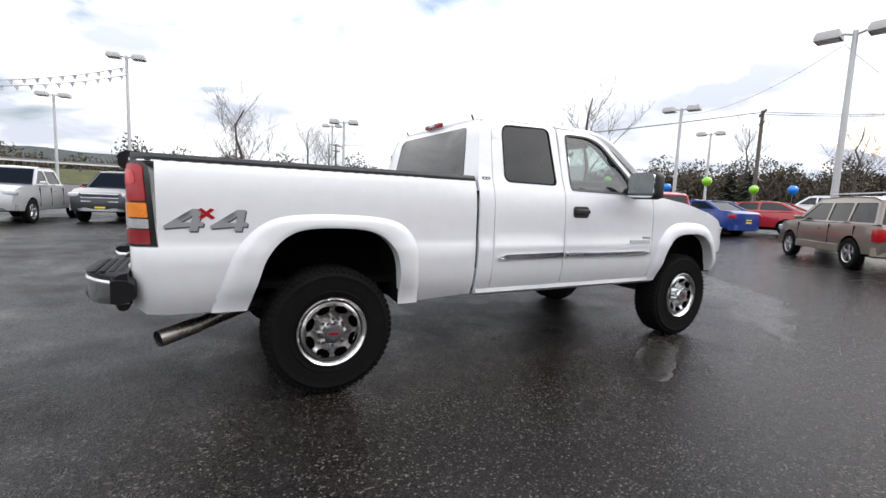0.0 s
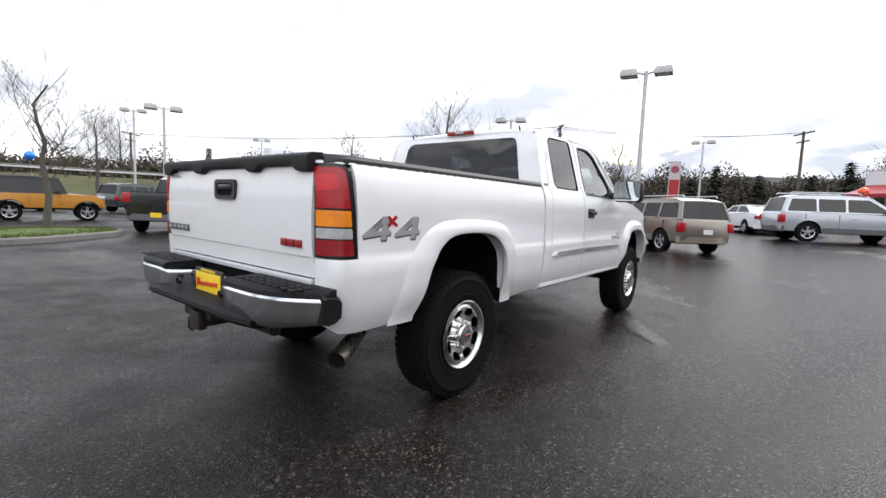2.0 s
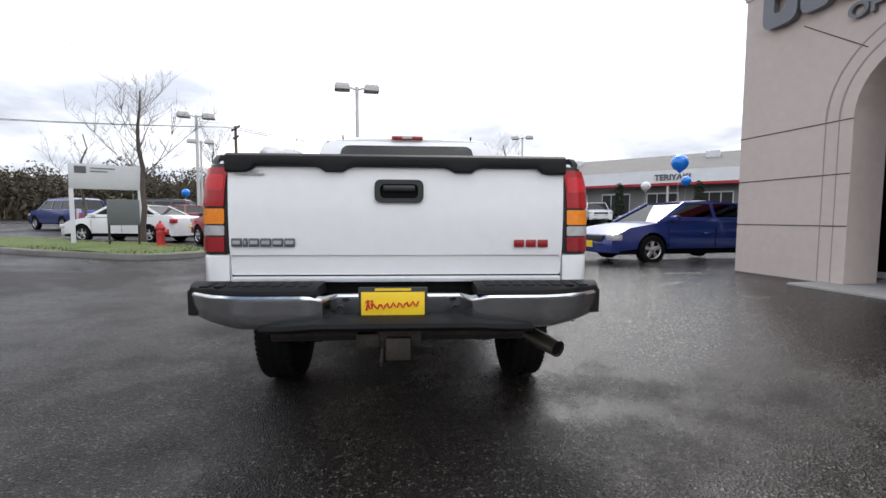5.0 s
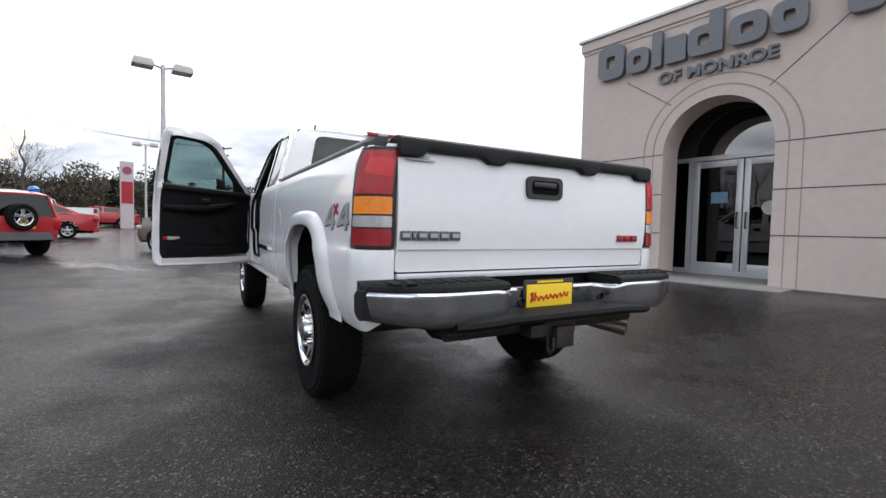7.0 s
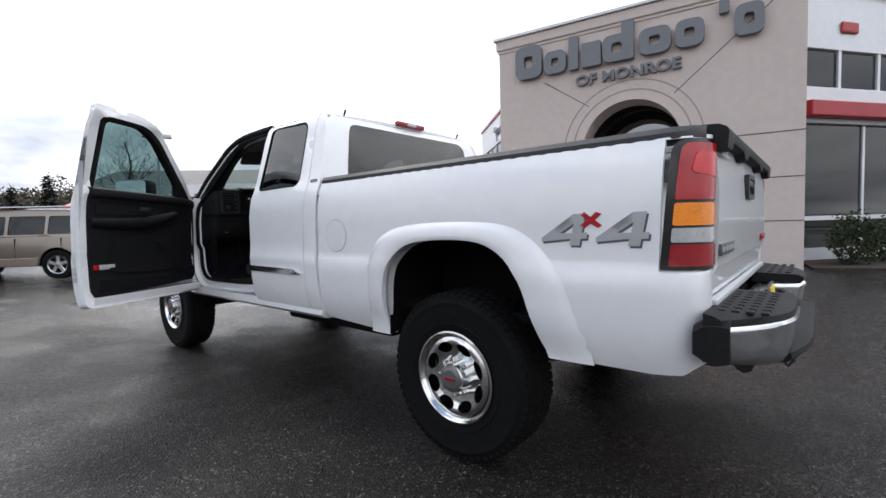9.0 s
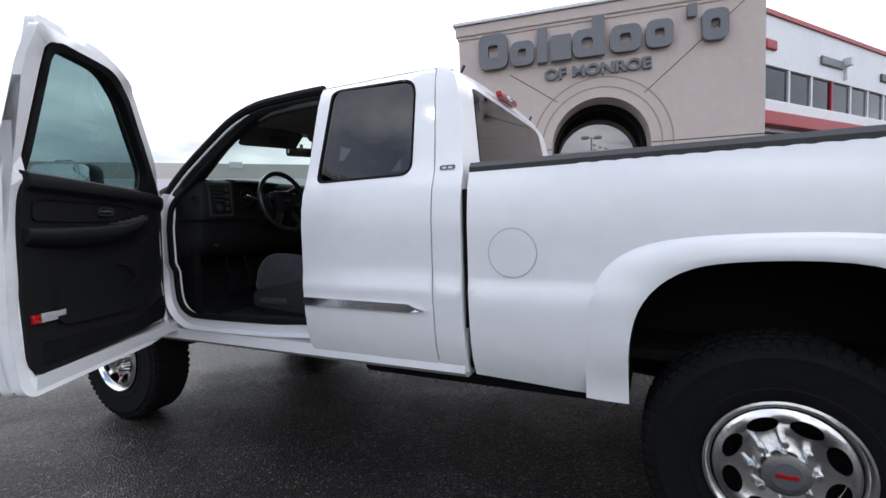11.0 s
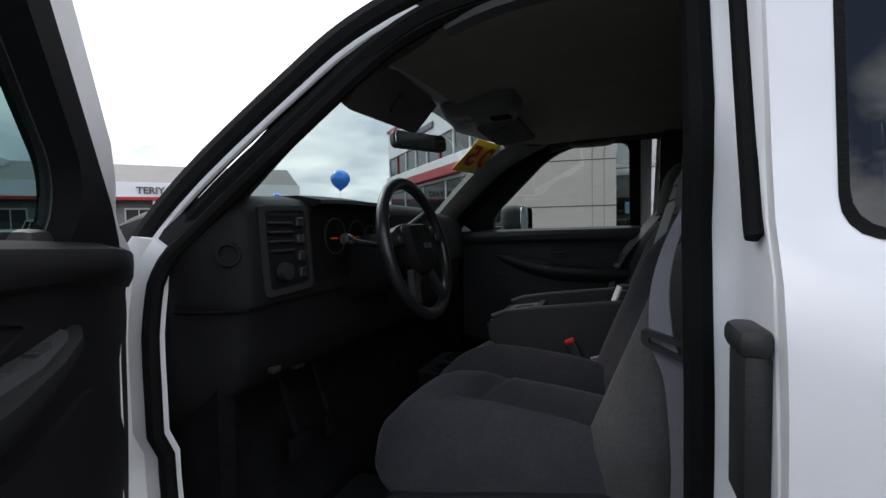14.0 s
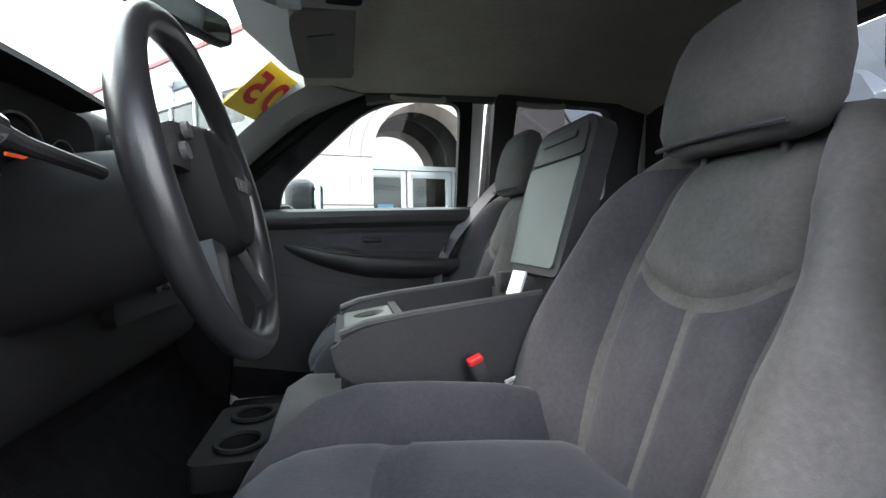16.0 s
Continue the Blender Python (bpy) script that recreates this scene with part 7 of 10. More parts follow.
for i in range(4):
    bm = bmesh.new()
    tube(bm, [(0.2 + i * FL / 3.02, -1.15, -0.8), (0.2 + i * FL / 3.02, -1.15, 3.1)], 0.09, 8)
    part("canopy_post", bm, M_ALU, far)
bm = bmesh.new()
bar_text(bm, "TERIYAKI", 0.62, 0.02, Matrix.Translation((17.2, -1.34, 3.40)) @ Matrix.Rotation(radians(90), 4, "X"))
part("shop_lettering", bm, M_DKDECAL, far, "dark lettering on the fascia", flat=True)
bm = bmesh.new()
prism(bm, [(-3.6, 2.2), (-1.0, 3.0), (-1.0, 3.25), (-3.6, 2.45)], "x", 0.0, 4.0)
part("red_canopy", bm, M_REDBAND, far, "red side canopy", flat=True)
for x in (8.5, 20.0):
    bm = bmesh.new()
    box(bm, x, x + 1.0, 2.5, 3.4, 5.0, 5.9, 0.03)
    part("roof_unit", bm, M_ALU, far, flat=True)
for i, x in enumerate((3.2, 9.0, 14.8, 20.5)):
    c = FB @ Vector((x, -2.2, 0))
    th = empty("clipped_cedar", pose(c.x, c.y, ground_z(c.x, c.y)))
    tagged(th, "tall narrow dark green cedar before the far building", "tree", "row of clipped cedars")
    bm = bmesh.new()
    for k in range(9):
        leafy(bm, (0, 0, 0.5 + k * 0.32), 0.42 * (1 - 0.06 * k) + 0.1, 0.38, 90, 0.11, rng)
    part("crown", bm, M_CEDAR, th, flat=True)
    bm = bmesh.new()
    tube(bm, [(0, 0, -0.05), (0, 0, 1.0), (0, 0, 2.6)], [0.08, 0.06, 0.02], 6)
    part("trunk", bm, M_BARK, th)


# ---------- lamp posts ----------
M_POLE = mat("galvanised_pole", (0.50, 0.50, 0.50), 0.5, metal=0.4, noise_amt=0.08, scale=2)
M_LAMPHEAD = mat("lamp_head", (0.42, 0.41, 0.40), 0.5, metal=0.2, noise_amt=0.08, scale=4)
M_DIFF = mat("lamp_glass", (0.60, 0.60, 0.58), 0.3, noise_amt=0.05, scale=10)


def lamp_post(x, y, top, heading, heads=2, r=0.085):
    z = ground_z(x, y)
    root = empty("lamp_post", pose(x, y, z, 0, 0, heading))
    tagged(root, "tall grey steel lot lamp post with box heads", "lamp post", "lot lamp posts")
    h = top - z
    bm = bmesh.new()
    tube(bm, [(0, 0, -0.1), (0, 0, 0.7)], 0.28, 14)
    part("footing", bm, M_CONC, root, "round concrete footing")
    bm = bmesh.new()
    tube(bm, [(0, 0, 0.6), (0, 0, h)], [r * 1.15, r * 0.75], 10)
    part("pole", bm, M_POLE, root)
    for s in ((-1, 1) if heads == 2 else (1,)):
        bm = bmesh.new()
        tube(bm, [(0, 0, h - 0.12), (s * 0.22, 0, h - 0.05), (s * 0.34, 0, h - 0.04)], 0.035, 6)
        part("arm", bm, M_POLE, root)
        bm = bmesh.new()
        a, b = s * 0.28, s * 0.88
        rings = [[(x0, y0, zz) for x0, y0 in ((min(a, b) + e, -0.26 + e), (max(a, b) - e, -0.26 + e), (max(a, b) - e, 0.26 - e), (min(a, b) + e, 0.26 - e))] for e, zz in ((0.0, h - 0.16), (0.0, h - 0.05), (0.05, h + 0.08), (0.14, h + 0.11))]
        loft(bm, rings)
        hd = part("lamp_head", bm, M_LAMPHEAD, root)
        bm = bmesh.new()
        box(bm, min(a, b) + 0.06, max(a, b) - 0.06, -0.2, 0.2, h - 0.18, h - 0.155)
        part("lamp_glass", bm, M_DIFF, hd)
    return root


lamp_post(15.4, 2.28, 6.42, 100)
lamp_post(21.4, 11.4, 6.5, 110)
lamp_post(31.0, 15.6, 6.7, 110)
lamp_post(-3.9, 26.5, 8.3, 170)
lamp_post(7.4, 24.4, 5.9, 160)
lamp_post(34.3, -9.0, 7.9, 70)
lamp_post(24.0, 44.0, 7.6, 150)
lamp_post(41.0, 4.4, 7.4, 90)
lamp_post(10.5, 39.0, 7.8, 150)
lamp_post(-8.6, 34.0, 7.0, 170)

# ---------- utility poles and wires ----------
M_WOODPOLE = mat("weathered_pole", (0.11, 0.09, 0.075), 0.9, noise_amt=0.2, scale=4)
poles = []
for x, y, h in ((36.5, 15.2, 9.2), (52.0, -2.0, 9.5), (16.0, 58.0, 9.0)):
    root = empty("utility_pole", pose(x, y, ground_z(x, y), 0, 0, 35))
    tagged(root, "weathered wooden utility pole with crossarms", "utility pole", "utility poles")
    bm = bmesh.new()
    tube(bm, [(0, 0, -0.2), (0, 0, h - 1.0)], [0.16, 0.11], 8)
    part("pole", bm, M_WOODPOLE, root)
    for z, w in ((h - 1.25, 1.3), (h - 2.0, 0.8)):
        bm = bmesh.new()
        box(bm, -w, w, -0.06, 0.06, z, z + 0.12)
        part("crossarm", bm, M_WOODPOLE, root)
    poles.append((x, y, ground_z(x, y) + h - 1.1))


def wire(name, a, b, sag, r, label, flags=0):
    bm = bmesh.new()
    pts = [Vector(a).lerp(Vector(b), k / 24) - Vector((0, 0, sag * 4 * (k / 24) * (1 - k / 24))) for k in range(25)]
    tube(bm, pts, r, 5)
    ob = tagged(part(name, bm, M_TRIM), label, "cable")
    if flags:
        d = (Vector(b) - Vector(a)); d.z = 0; d.normalize()
        for k in range(flags):
            t = (k + 0.5) / flags
            p = Vector(a).lerp(Vector(b), t) - Vector((0, 0, sag * 4 * t * (1 - t)))
            bm = bmesh.new()
            q = [p + d * 0.10, p - d * 0.10, p + Vector((0.02, 0.03, -0.24))]
            v1 = [bm.verts.new(c) for c in q]
            v2 = [bm.verts.new(c + Vector((0.004, 0.004, 0))) for c in q]
            bm.faces.new(v1); bm.faces.new(v2[::-1])
            for i in range(3):
                bm.faces.new((v1[i], v2[i], v2[(i + 1) % 3], v1[(i + 1) % 3]))
            part("pennant", bm, mat("pennant_%d" % (k % 3), ((0.55, 0.57, 0.6), (0.35, 0.37, 0.45), (0.6, 0.52, 0.5))[k % 3], 0.6), ob, flat=True)


for off in (0.0, 0.9):
    wire("overhead_wire", (poles[0][0], poles[0][1] + off, poles[0][2]), (poles[1][0], poles[1][1] + off, poles[1][2]), 0.6, 0.02, "dark overhead wire between wooden poles")
    wire("overhead_wire", (poles[0][0], poles[0][1] + off, poles[0][2]), (poles[2][0] + off, poles[2][1], poles[2][2]), 0.8, 0.02, "dark overhead wire between wooden poles")
wire("pennant_string", (-3.9, 26.5, 7.7), (-22.0, 27.0, 7.2), 1.6, 0.012, "string of small faded pennants from the lamp post", flags=36)
wire("pennant_string", (-3.9, 26.5, 7.3), (-22.0, 22.0, 6.8), 1.8, 0.012, "string of small faded pennants from the lamp post", flags=36)
wire("overhead_wire", (15.4, 2.5, 6.1), (41.0, 4.4, 7.0), 0.7, 0.006, "thin overhead wire between lamp posts")
wire("overhead_wire", (21.4, 11.4, 6.2), (15.4, 2.5, 6.1), 0.5, 0.006, "thin overhead wire between lamp posts")


# ---------- bare trees ----------
def bare_tree(x, y, height, seed, label, spread=0.55, forks=5, trunk_r=0.1, fine=True):
    rg = random.Random(seed)
    root = empty("bare_tree", pose(x, y, ground_z(x, y)))
    tagged(root, label, "tree")
    bt, bb, bw = bmesh.new(), bmesh.new(), bmesh.new()
    pts = [Vector((0, 0, -0.1))]
    for k in range(1, 9):
        pts.append(Vector((rg.uniform(-1, 1) * 0.03 * k, rg.uniform(-1, 1) * 0.03 * k, height * 0.9 * k / 8)))
    tube(bt, pts, [trunk_r * (1.15 - 0.98 * k / 8) + 0.006 for k in range(9)], 9)

    def limb(p, d, ln, r, lev):
        q = [p]
        dd = d.copy()
        for k in range(4):
            dd = (dd + Vector((rg.uniform(-1, 1), rg.uniform(-1, 1), rg.uniform(-0.3, 0.9))) * 0.16).normalized()
            q.append(q[-1] + dd * ln / 4)
        tube(bb if lev == 0 else bw, q, [r, r * 0.8, r * 0.6, r * 0.45, r * 0.25], 5 if lev == 0 else 3, caps=False)
        if lev < (2 if fine else 1):
            for k in range(7 if lev == 0 else 6):
                i = rg.randint(1, 4)
                side = Vector((rg.uniform(-1, 1), rg.uniform(-1, 1), rg.uniform(-0.1, 0.8))).normalized()
                limb(q[i], (dd * 0.7 + side * 0.8).normalized(), ln * rg.uniform(0.35, 0.65), r * 0.5, lev + 1)
    for k in range(forks * 3):
        t = rg.uniform(0.30, 0.95)
        i = min(7, int(t * 8))
        p = pts[i].lerp(pts[i + 1], t * 8 - i)
        a = k * 2.4 + rg.uniform(-0.4, 0.4)
        limb(p, Vector((math.cos(a) * spread, math.sin(a) * spread, 0.75)).normalized(), height * rg.uniform(0.25, 0.45) * (1.15 - 0.6 * t), trunk_r * 0.27 * (1.2 - t), 0)
    part("trunk", bt, M_BARK, root)
    part("limb_frame", bb, M_BARK, root)
    tw = part("twig_mass", bw, M_TWIG, root)
    tw["kind"] = "stuff"
    return root


bare_tree(0.74, 14.6, 4.7, 11, "young bare tree on the grass island", 0.6, 6, 0.09)
bare_tree(12.6, 9.2, 5.8, 23, "young bare tree on the kerbed grass island", 0.75, 6, 0.10)
bare_tree(15.2, 12.9, 4.6, 29, "young bare tree behind the island sign", 0.7, 4, 0.06)
bare_tree(38.5, -8.4, 8.0, 31, "spreading bare tree beside the far building", 0.8, 6, 0.16)
bare_tree(9.5, 45.0, 8.5, 37, "bare tree beyond the lot", 0.7, 6, 0.15)
bare_tree(3.0, 50.0, 9.5, 41, "bare tree beyond the lot", 0.75, 6, 0.15)
bare_tree(30.0, 36.0, 9.0, 43, "bare tree beyond the lot", 0.6, 6, 0.14)
bare_tree(48.0, 22.0, 9.5, 47, "bare tree beyond the parked rows", 0.6, 6, 0.15)
bare_tree(50.0, 14.0, 9.0, 53, "bare tree beyond the parked rows", 0.6, 6, 0.15)
bare_tree(16.0, 62.0, 11.0, 59, "bare tree beyond the lot", 0.6, 5, 0.16)


def fir(x, y, h, seed):
    rg = random.Random(seed)
    root = empty("fir_tree", pose(x, y, ground_z(x, y)))
    tagged(root, "dark pointed fir tree beyond the parked rows", "tree", "far fir trees")
    bm = bmesh.new()
    tube(bm, [(0, 0, -0.2), (0, 0, h)], [0.18, 0.02], 7)
    part("trunk", bm, M_BARK, root)
    bm = bmesh.new()
    n = int(h * 5)
    for k in range(n):
        z = h * (0.10 + 0.9 * k / n)
        rr = (h - z) * 0.24 + 0.15
        for j in range(9):
            a = rg.uniform(0, 6.28)
            ln = rr * rg.uniform(0.6, 1.15)
            d = Vector((math.cos(a), math.sin(a), -0.25))
            for q in range(3):
                p = Vector((0, 0, z)) + d * ln * (0.35 + 0.3 * q)
                s = Vector((-math.sin(a), math.cos(a), rg.uniform(-0.3, 0.3))) * (0.20 + 0.10 * rr) * (1.1 - 0.25 * q)
                bm.faces.new([bm.verts.new(p - s), bm.verts.new(p + d * 0.4), bm.verts.new(p + s), bm.verts.new(p - d * 0.25 - Vector((0, 0, 0.12)))])
    part("crown", bm, M_PINE, root, flat=True)


for i, (x, y, h) in enumerate(((46.5, 4.0, 6.6), (48.5, 6.4, 5.2), (43.5, 6.8, 5.0), (51.0, 1.0, 5.8), (40.0, 17.5, 5.2), (22.0, 52.0, 8.5), (26.0, 50.0, 7.5), (30.0, 47.0, 8.0), (42.0, 20.0, 5.6), (50.0, -5.5, 7.0), (49.0, -3.0, 5.5))):
    fir(x, y, h * 0.78, 100 + i)

# far woods: thickets of small leaves and twigs
rng = random.Random(8)
bm = bmesh.new()
for k in range(230):
    az = radians(-16 + 132 * k / 229 + rng.uniform(-0.6, 0.6))
    R = rng.uniform(60, 74)
    x, y = R * math.cos(az), R * math.sin(az)
    z = ground_z(x, y)
    h = (rng.uniform(4.9, 6.3) if rng.random() < 0.82 else rng.uniform(6.3, 8.4)) * (0.8 if az > 1.7 else 1.0)
    for j in range(3):
        leafy(bm, (x + rng.uniform(-1.5, 1.5), y + rng.uniform(-1.5, 1.5), z + h * (0.16 + 0.25 * j)), 2.7 - 0.4 * j, h * 0.27, (340, 360, 330)[j], (0.27, 0.24, 0.19)[j], rng)
    for _ in range(200):
        px, py = x + rng.gauss(0, 1.7), y + rng.gauss(0, 1.7)
        tall = h * rng.triangular(0.35, 0.98, 0.55) * math.exp(-((px - x) ** 2 + (py - y) ** 2) / 14)
        tx, ty = rng.gauss(0, 0.14) * tall, rng.gauss(0, 0.14) * tall
        wx, wy = -math.sin(az) * rng.uniform(0.015, 0.04), math.cos(az) * rng.uniform(0.015, 0.04)
        bm.faces.new([bm.verts.new((px - wx, py - wy, z)), bm.verts.new((px + wx, py + wy, z)), bm.verts.new((px + tx + wx * 0.4, py + ty + wy * 0.4, z + tall * 0.75)), bm.verts.new((px + tx * 1.5, py + ty * 1.5, z + tall))])
tagged(part("far_thicket", bm, M_WOODS, flat=True), "brown winter thicket along the edge of the lot", "woods", kind="stuff")

# hills
bm = bmesh.new()
rows = []
for k in range(181):
    az = radians(-60 + 240 * k / 180)
    el = 3.0 + 1.2 * math.exp(-((math.degrees(az) + 2) / 14) ** 2) + 0.9 * noise.noise(Vector((az * 3.1, 0.3, 0))) + 0.35 * noise.noise(Vector((az * 14, 2.3, 0)))
    el = max(1.2, el)
    R = 620
    rows.append([(R * f * math.cos(az), R * f * math.sin(az), zz) for f, zz in ((0.82, -4), (0.93, R * math.tan(radians(el)) * 0.55), (1.0, R * math.tan(radians(el))), (1.15, R * math.tan(radians(el)) * 0.8), (1.4, -4))])
loft(bm, rows, caps=False, close=False)
# bluish-grey hill colour carries the haze of distance
tagged(part("backdrop_hills", bm, mat("hazy_wooded_hill", (0.055, 0.062, 0.060), 0.95, noise_amt=0.4, scale=0.02, bump=1.0, bump_scale=0.08)), "low dark wooded hills on the skyline", "hills", kind="structure")

# grass bank with a rail
bm = bmesh.new()
rows = []
for k in range(41):
    az = radians(58 + 60 * k / 40)
    rows.append([(R * math.cos(az), R * math.sin(az), zz + 0.15 * noise.noise(Vector((az * 9, R, 0)))) for R, zz in ((44, -0.1), (48, 0.7), (53, 2.3), (57, 2.9), (75, 2.9))])
loft(bm, rows, caps=False, close=False)
tagged(part("trim_grass_bank", bm, mat("bank_grass", (0.075, 0.075, 0.025), 0.9, noise_amt=0.4, scale=0.5, bump=0.6, bump_scale=8)), "rough olive grass bank beyond the lot", "grass bank", kind="structure")
rail = empty("guard_rail")
tagged(rail, "pale road guard rail on top of the grass bank", "guard rail")
bm = bmesh.new()
loft(bm, [[(R * math.cos(a), R * math.sin(a), z) for R, z in ((55.0, 3.35), (55.12, 3.5), (55.0, 3.65), (55.2, 3.65), (55.2, 3.35))] for a in (radians(60 + 56 * k / 30) for k in range(31))])
part("beam", bm, M_POLE, rail)
for k in range(29):
    a = radians(61 + 54 * k / 28)
    bm = bmesh.new()
    box(bm, -0.07, 0.07, -0.07, 0.07, 2.5, 3.6)
    part("post", bm, M_WOODPOLE, rail, m=pose(55.3 * math.cos(a), 55.3 * math.sin(a), 0))


# ---------- kerbed islands ----------
M_KERB = mat("damp_kerb", (0.16, 0.15, 0.14), 0.7, noise_amt=0.2, scale=3, bump=0.3, bump_scale=60)


def island(name, poly, label):
    pl = rounded(poly, 0.8, 6)
    zs = max(ground_z(x, y) for x, y in pl)
    zb = min(ground_z(x, y) for x, y in pl) - 0.05
    cx, cy = sum(p[0] for p in pl) / len(pl), sum(p[1] for p in pl) / len(pl)
    inn = [(cx + (x - cx) * (1 - 0.16 / max(0.5, math.hypot(x - cx, y - cy))), cy + (y - cy) * (1 - 0.16 / max(0.5, math.hypot(x - cx, y - cy)))) for x, y in pl]
    bm = bmesh.new()
    loft(bm, [[(x, y, zb) for x, y in pl], [(x, y, ground_z(x, y) + 0.12) for x, y in pl], [(x * 0.8 + u * 0.2, y * 0.8 + v * 0.2, ground_z(x, y) + 0.15) for (x, y), (u, v) in zip(pl, inn)], [(u, v, ground_z(u, v) + 0.15) for u, v in inn], [(u, v, zb) for u, v in inn]], caps=False)
    tagged(part(name + "_kerb", bm, M_KERB), "damp grey concrete kerb round the grass island", "kerb", kind="structure")
    bm = bmesh.new()
    panel(bm, inn, [], lambda x, y, d: (x, y, ground_z(x, y) + 0.135 + 0.05 * min(1, math.dist((x, y), min(inn, key=lambda q: math.dist(q, (x, y))))) - d), 0.05, 0.5)
    rg = random.Random(len(name))
    xs, ys = [p[0] for p in inn], [p[1] for p in inn]
    for _ in range(6000):
        x, y = rg.uniform(min(xs), max(xs)), rg.uniform(min(ys), max(ys))
        if inside((x, y), inn):
            z = ground_z(x, y) + 0.15
            a = rg.uniform(0, 6.28)
            bm.faces.new([bm.verts.new((x - 0.02 * math.cos(a), y - 0.02 * math.sin(a), z)), bm.verts.new((x + 0.02 * math.cos(a), y + 0.02 * math.sin(a), z)), bm.verts.new((x + rg.uniform(-0.05, 0.05), y + rg.uniform(-0.03, 0.03), z + rg.uniform(0.02, 0.06)))])
    tagged(part(name + "_lawn", bm, M_GRASS, flat=True), label, "lawn", kind="stuff")


island("island_a", [(9.4, 5.3), (8.2, 6.6), (9.6, 10.5), (13.0, 17.0), (15.2, 16.6), (13.2, 11.0), (11.6, 7.3)], "wet green lawn of the kerbed island with sign and hydrant")
island("island_b", [(-1.7, 10.9), (0.2, 11.5), (2.3, 13.2), (2.5, 14.6), (1.0, 15.8), (-0.8, 14.9), (-1.9, 12.6)], "wet green lawn of the kerbed island with a young tree")

# hydrant
hx, hy = 11.0, 7.75
hy_o = empty("fire_hydrant", pose(hx, hy, ground_z(hx, hy) + 0.14, 0, 0, 200))
tagged(hy_o, "red cast-iron fire hydrant on the kerbed island", "fire hydrant")
M_HYD = mat("hydrant_red", (0.40, 0.025, 0.025), 0.45, noise_amt=0.15, scale=8)
UPY = Matrix.Rotation(radians(90), 4, "X")
bm = bmesh.new()
lathe(bm, [(0, 0.0), (0, 0.17), (0.05, 0.17), (0.06, 0.12), (0.52, 0.115), (0.53, 0.155), (0.57, 0.155), (0.58, 0.125), (0.66, 0.10), (0.71, 0.05), (0.72, 0.0)], 20, UPY)
part("barrel", bm, M_HYD, hy_o)
bm = bmesh.new()
box(bm, -0.025, 0.025, -0.025, 0.025, 0.71, 0.77, 0.006, 1)
part("top_nut", bm, M_HYD, hy_o)
for a, rr in ((0, 0.075), (90, 0.055), (-90, 0.055)):
    bm = bmesh.new()
    lathe(bm, [(0.08, rr), (0.17, rr), (0.17, rr + 0.02), (0.21, rr + 0.02), (0.22, 0.0)], 14, Matrix.Rotation(radians(a), 4, "Z"))
    part("hose_cap", bm, M_HYD, hy_o, m=Matrix.Translation((0, 0, 0.43)))

# island signs
sx, sy = 12.1, 10.0
sg = empty("lot_sign", pose(sx, sy, ground_z(sx, sy) + 0.14, 0, 0, -58))
tagged(sg, "pale two-post lot sign with a dark square mark", "sign")
bm = bmesh.new()
box(bm, -0.95, 0.95, -0.05, 0.05, 1.75, 2.55, 0.02)
bd = part("board", bm, mat("sign_pale", (0.52, 0.53, 0.53), 0.5, noise_amt=0.06, scale=3), sg, "pale grey board")
bm = bmesh.new()
box(bm, -0.80, -0.50, -0.062, -0.045, 2.25, 2.47)
part("square_mark", bm, M_DKDECAL, bd, "dark square mark")
bm = bmesh.new()
box(bm, -0.40, 0.25, -0.062, -0.045, 2.40, 2.44)
box(bm, -0.40, 0.05, -0.062, -0.045, 2.30, 2.34)
part("print_bar", bm, M_GREYLET, bd)
for x in (-0.9, 0.9):
    bm = bmesh.new()
    box(bm, x - 0.06, x + 0.06, -0.045, 0.045, -0.1, 1.76)
    part("post", bm, M_ALU, sg)
sb = empty("grey_cabinet_sign", pose(11.3, 9.0, ground_z(11.3, 9.0) + 0.14, 0, 0, -60))
tagged(sb, "flat dark grey back of a small post sign on the island", "sign")
bm = bmesh.new()
box(bm, -0.42, 0.42, -0.04, 0.04, 0.62, 1.42, 0.02)
part("board", bm, mat("sign_back", (0.11, 0.12, 0.12), 0.6, noise_amt=0.1, scale=3), sb)
for x in (-0.38, 0.38):
    bm = bmesh.new()
    box(bm, x - 0.03, x + 0.03, -0.03, 0.03, -0.1, 0.63)
    part("post", bm, M_STEEL, sb)

# red pylon sign far off
px, py = 34.8, 5.1
pyl = empty("pylon_sign", pose(px, py, ground_z(px, py), 0, 0, 15))
tagged(pyl, "red and white pylon sign beyond the parked rows", "sign")
bm = bmesh.new()
box(bm, -0.10, 0.10, -0.38, 0.38, 0, 4.55)
cab_p = part("cabinet", bm, mat("pylon_pale", (0.5, 0.45, 0.46), 0.5, noise_amt=0.05, scale=3), pyl)
bm = bmesh.new()
box(bm, -0.12, 0.12, -0.33, 0.33, 1.7, 3.2)
part("red_panel", bm, M_REDBAND, cab_p, "red lower panel")
bm = bmesh.new()
lathe(bm, [(-0.13, 0.0), (-0.13, 0.27), (0.13, 0.27), (0.13, 0.0)], 24, Matrix.Translation((0, 0, 3.95)) @ Matrix.Rotation(radians(90), 4, "Z"))
part("round_mark", bm, mat("pylon_mark", (0.30, 0.06, 0.10), 0.5), cab_p, "dark red round mark")
# tall blank pylon
bm = bmesh.new()
box(bm, 25.6, 25.9, 45.2, 46.4, 0, 7.0)
tagged(part("tall_pylon", bm, M_FASCIA), "tall narrow pale pylon beyond the lot", "sign")
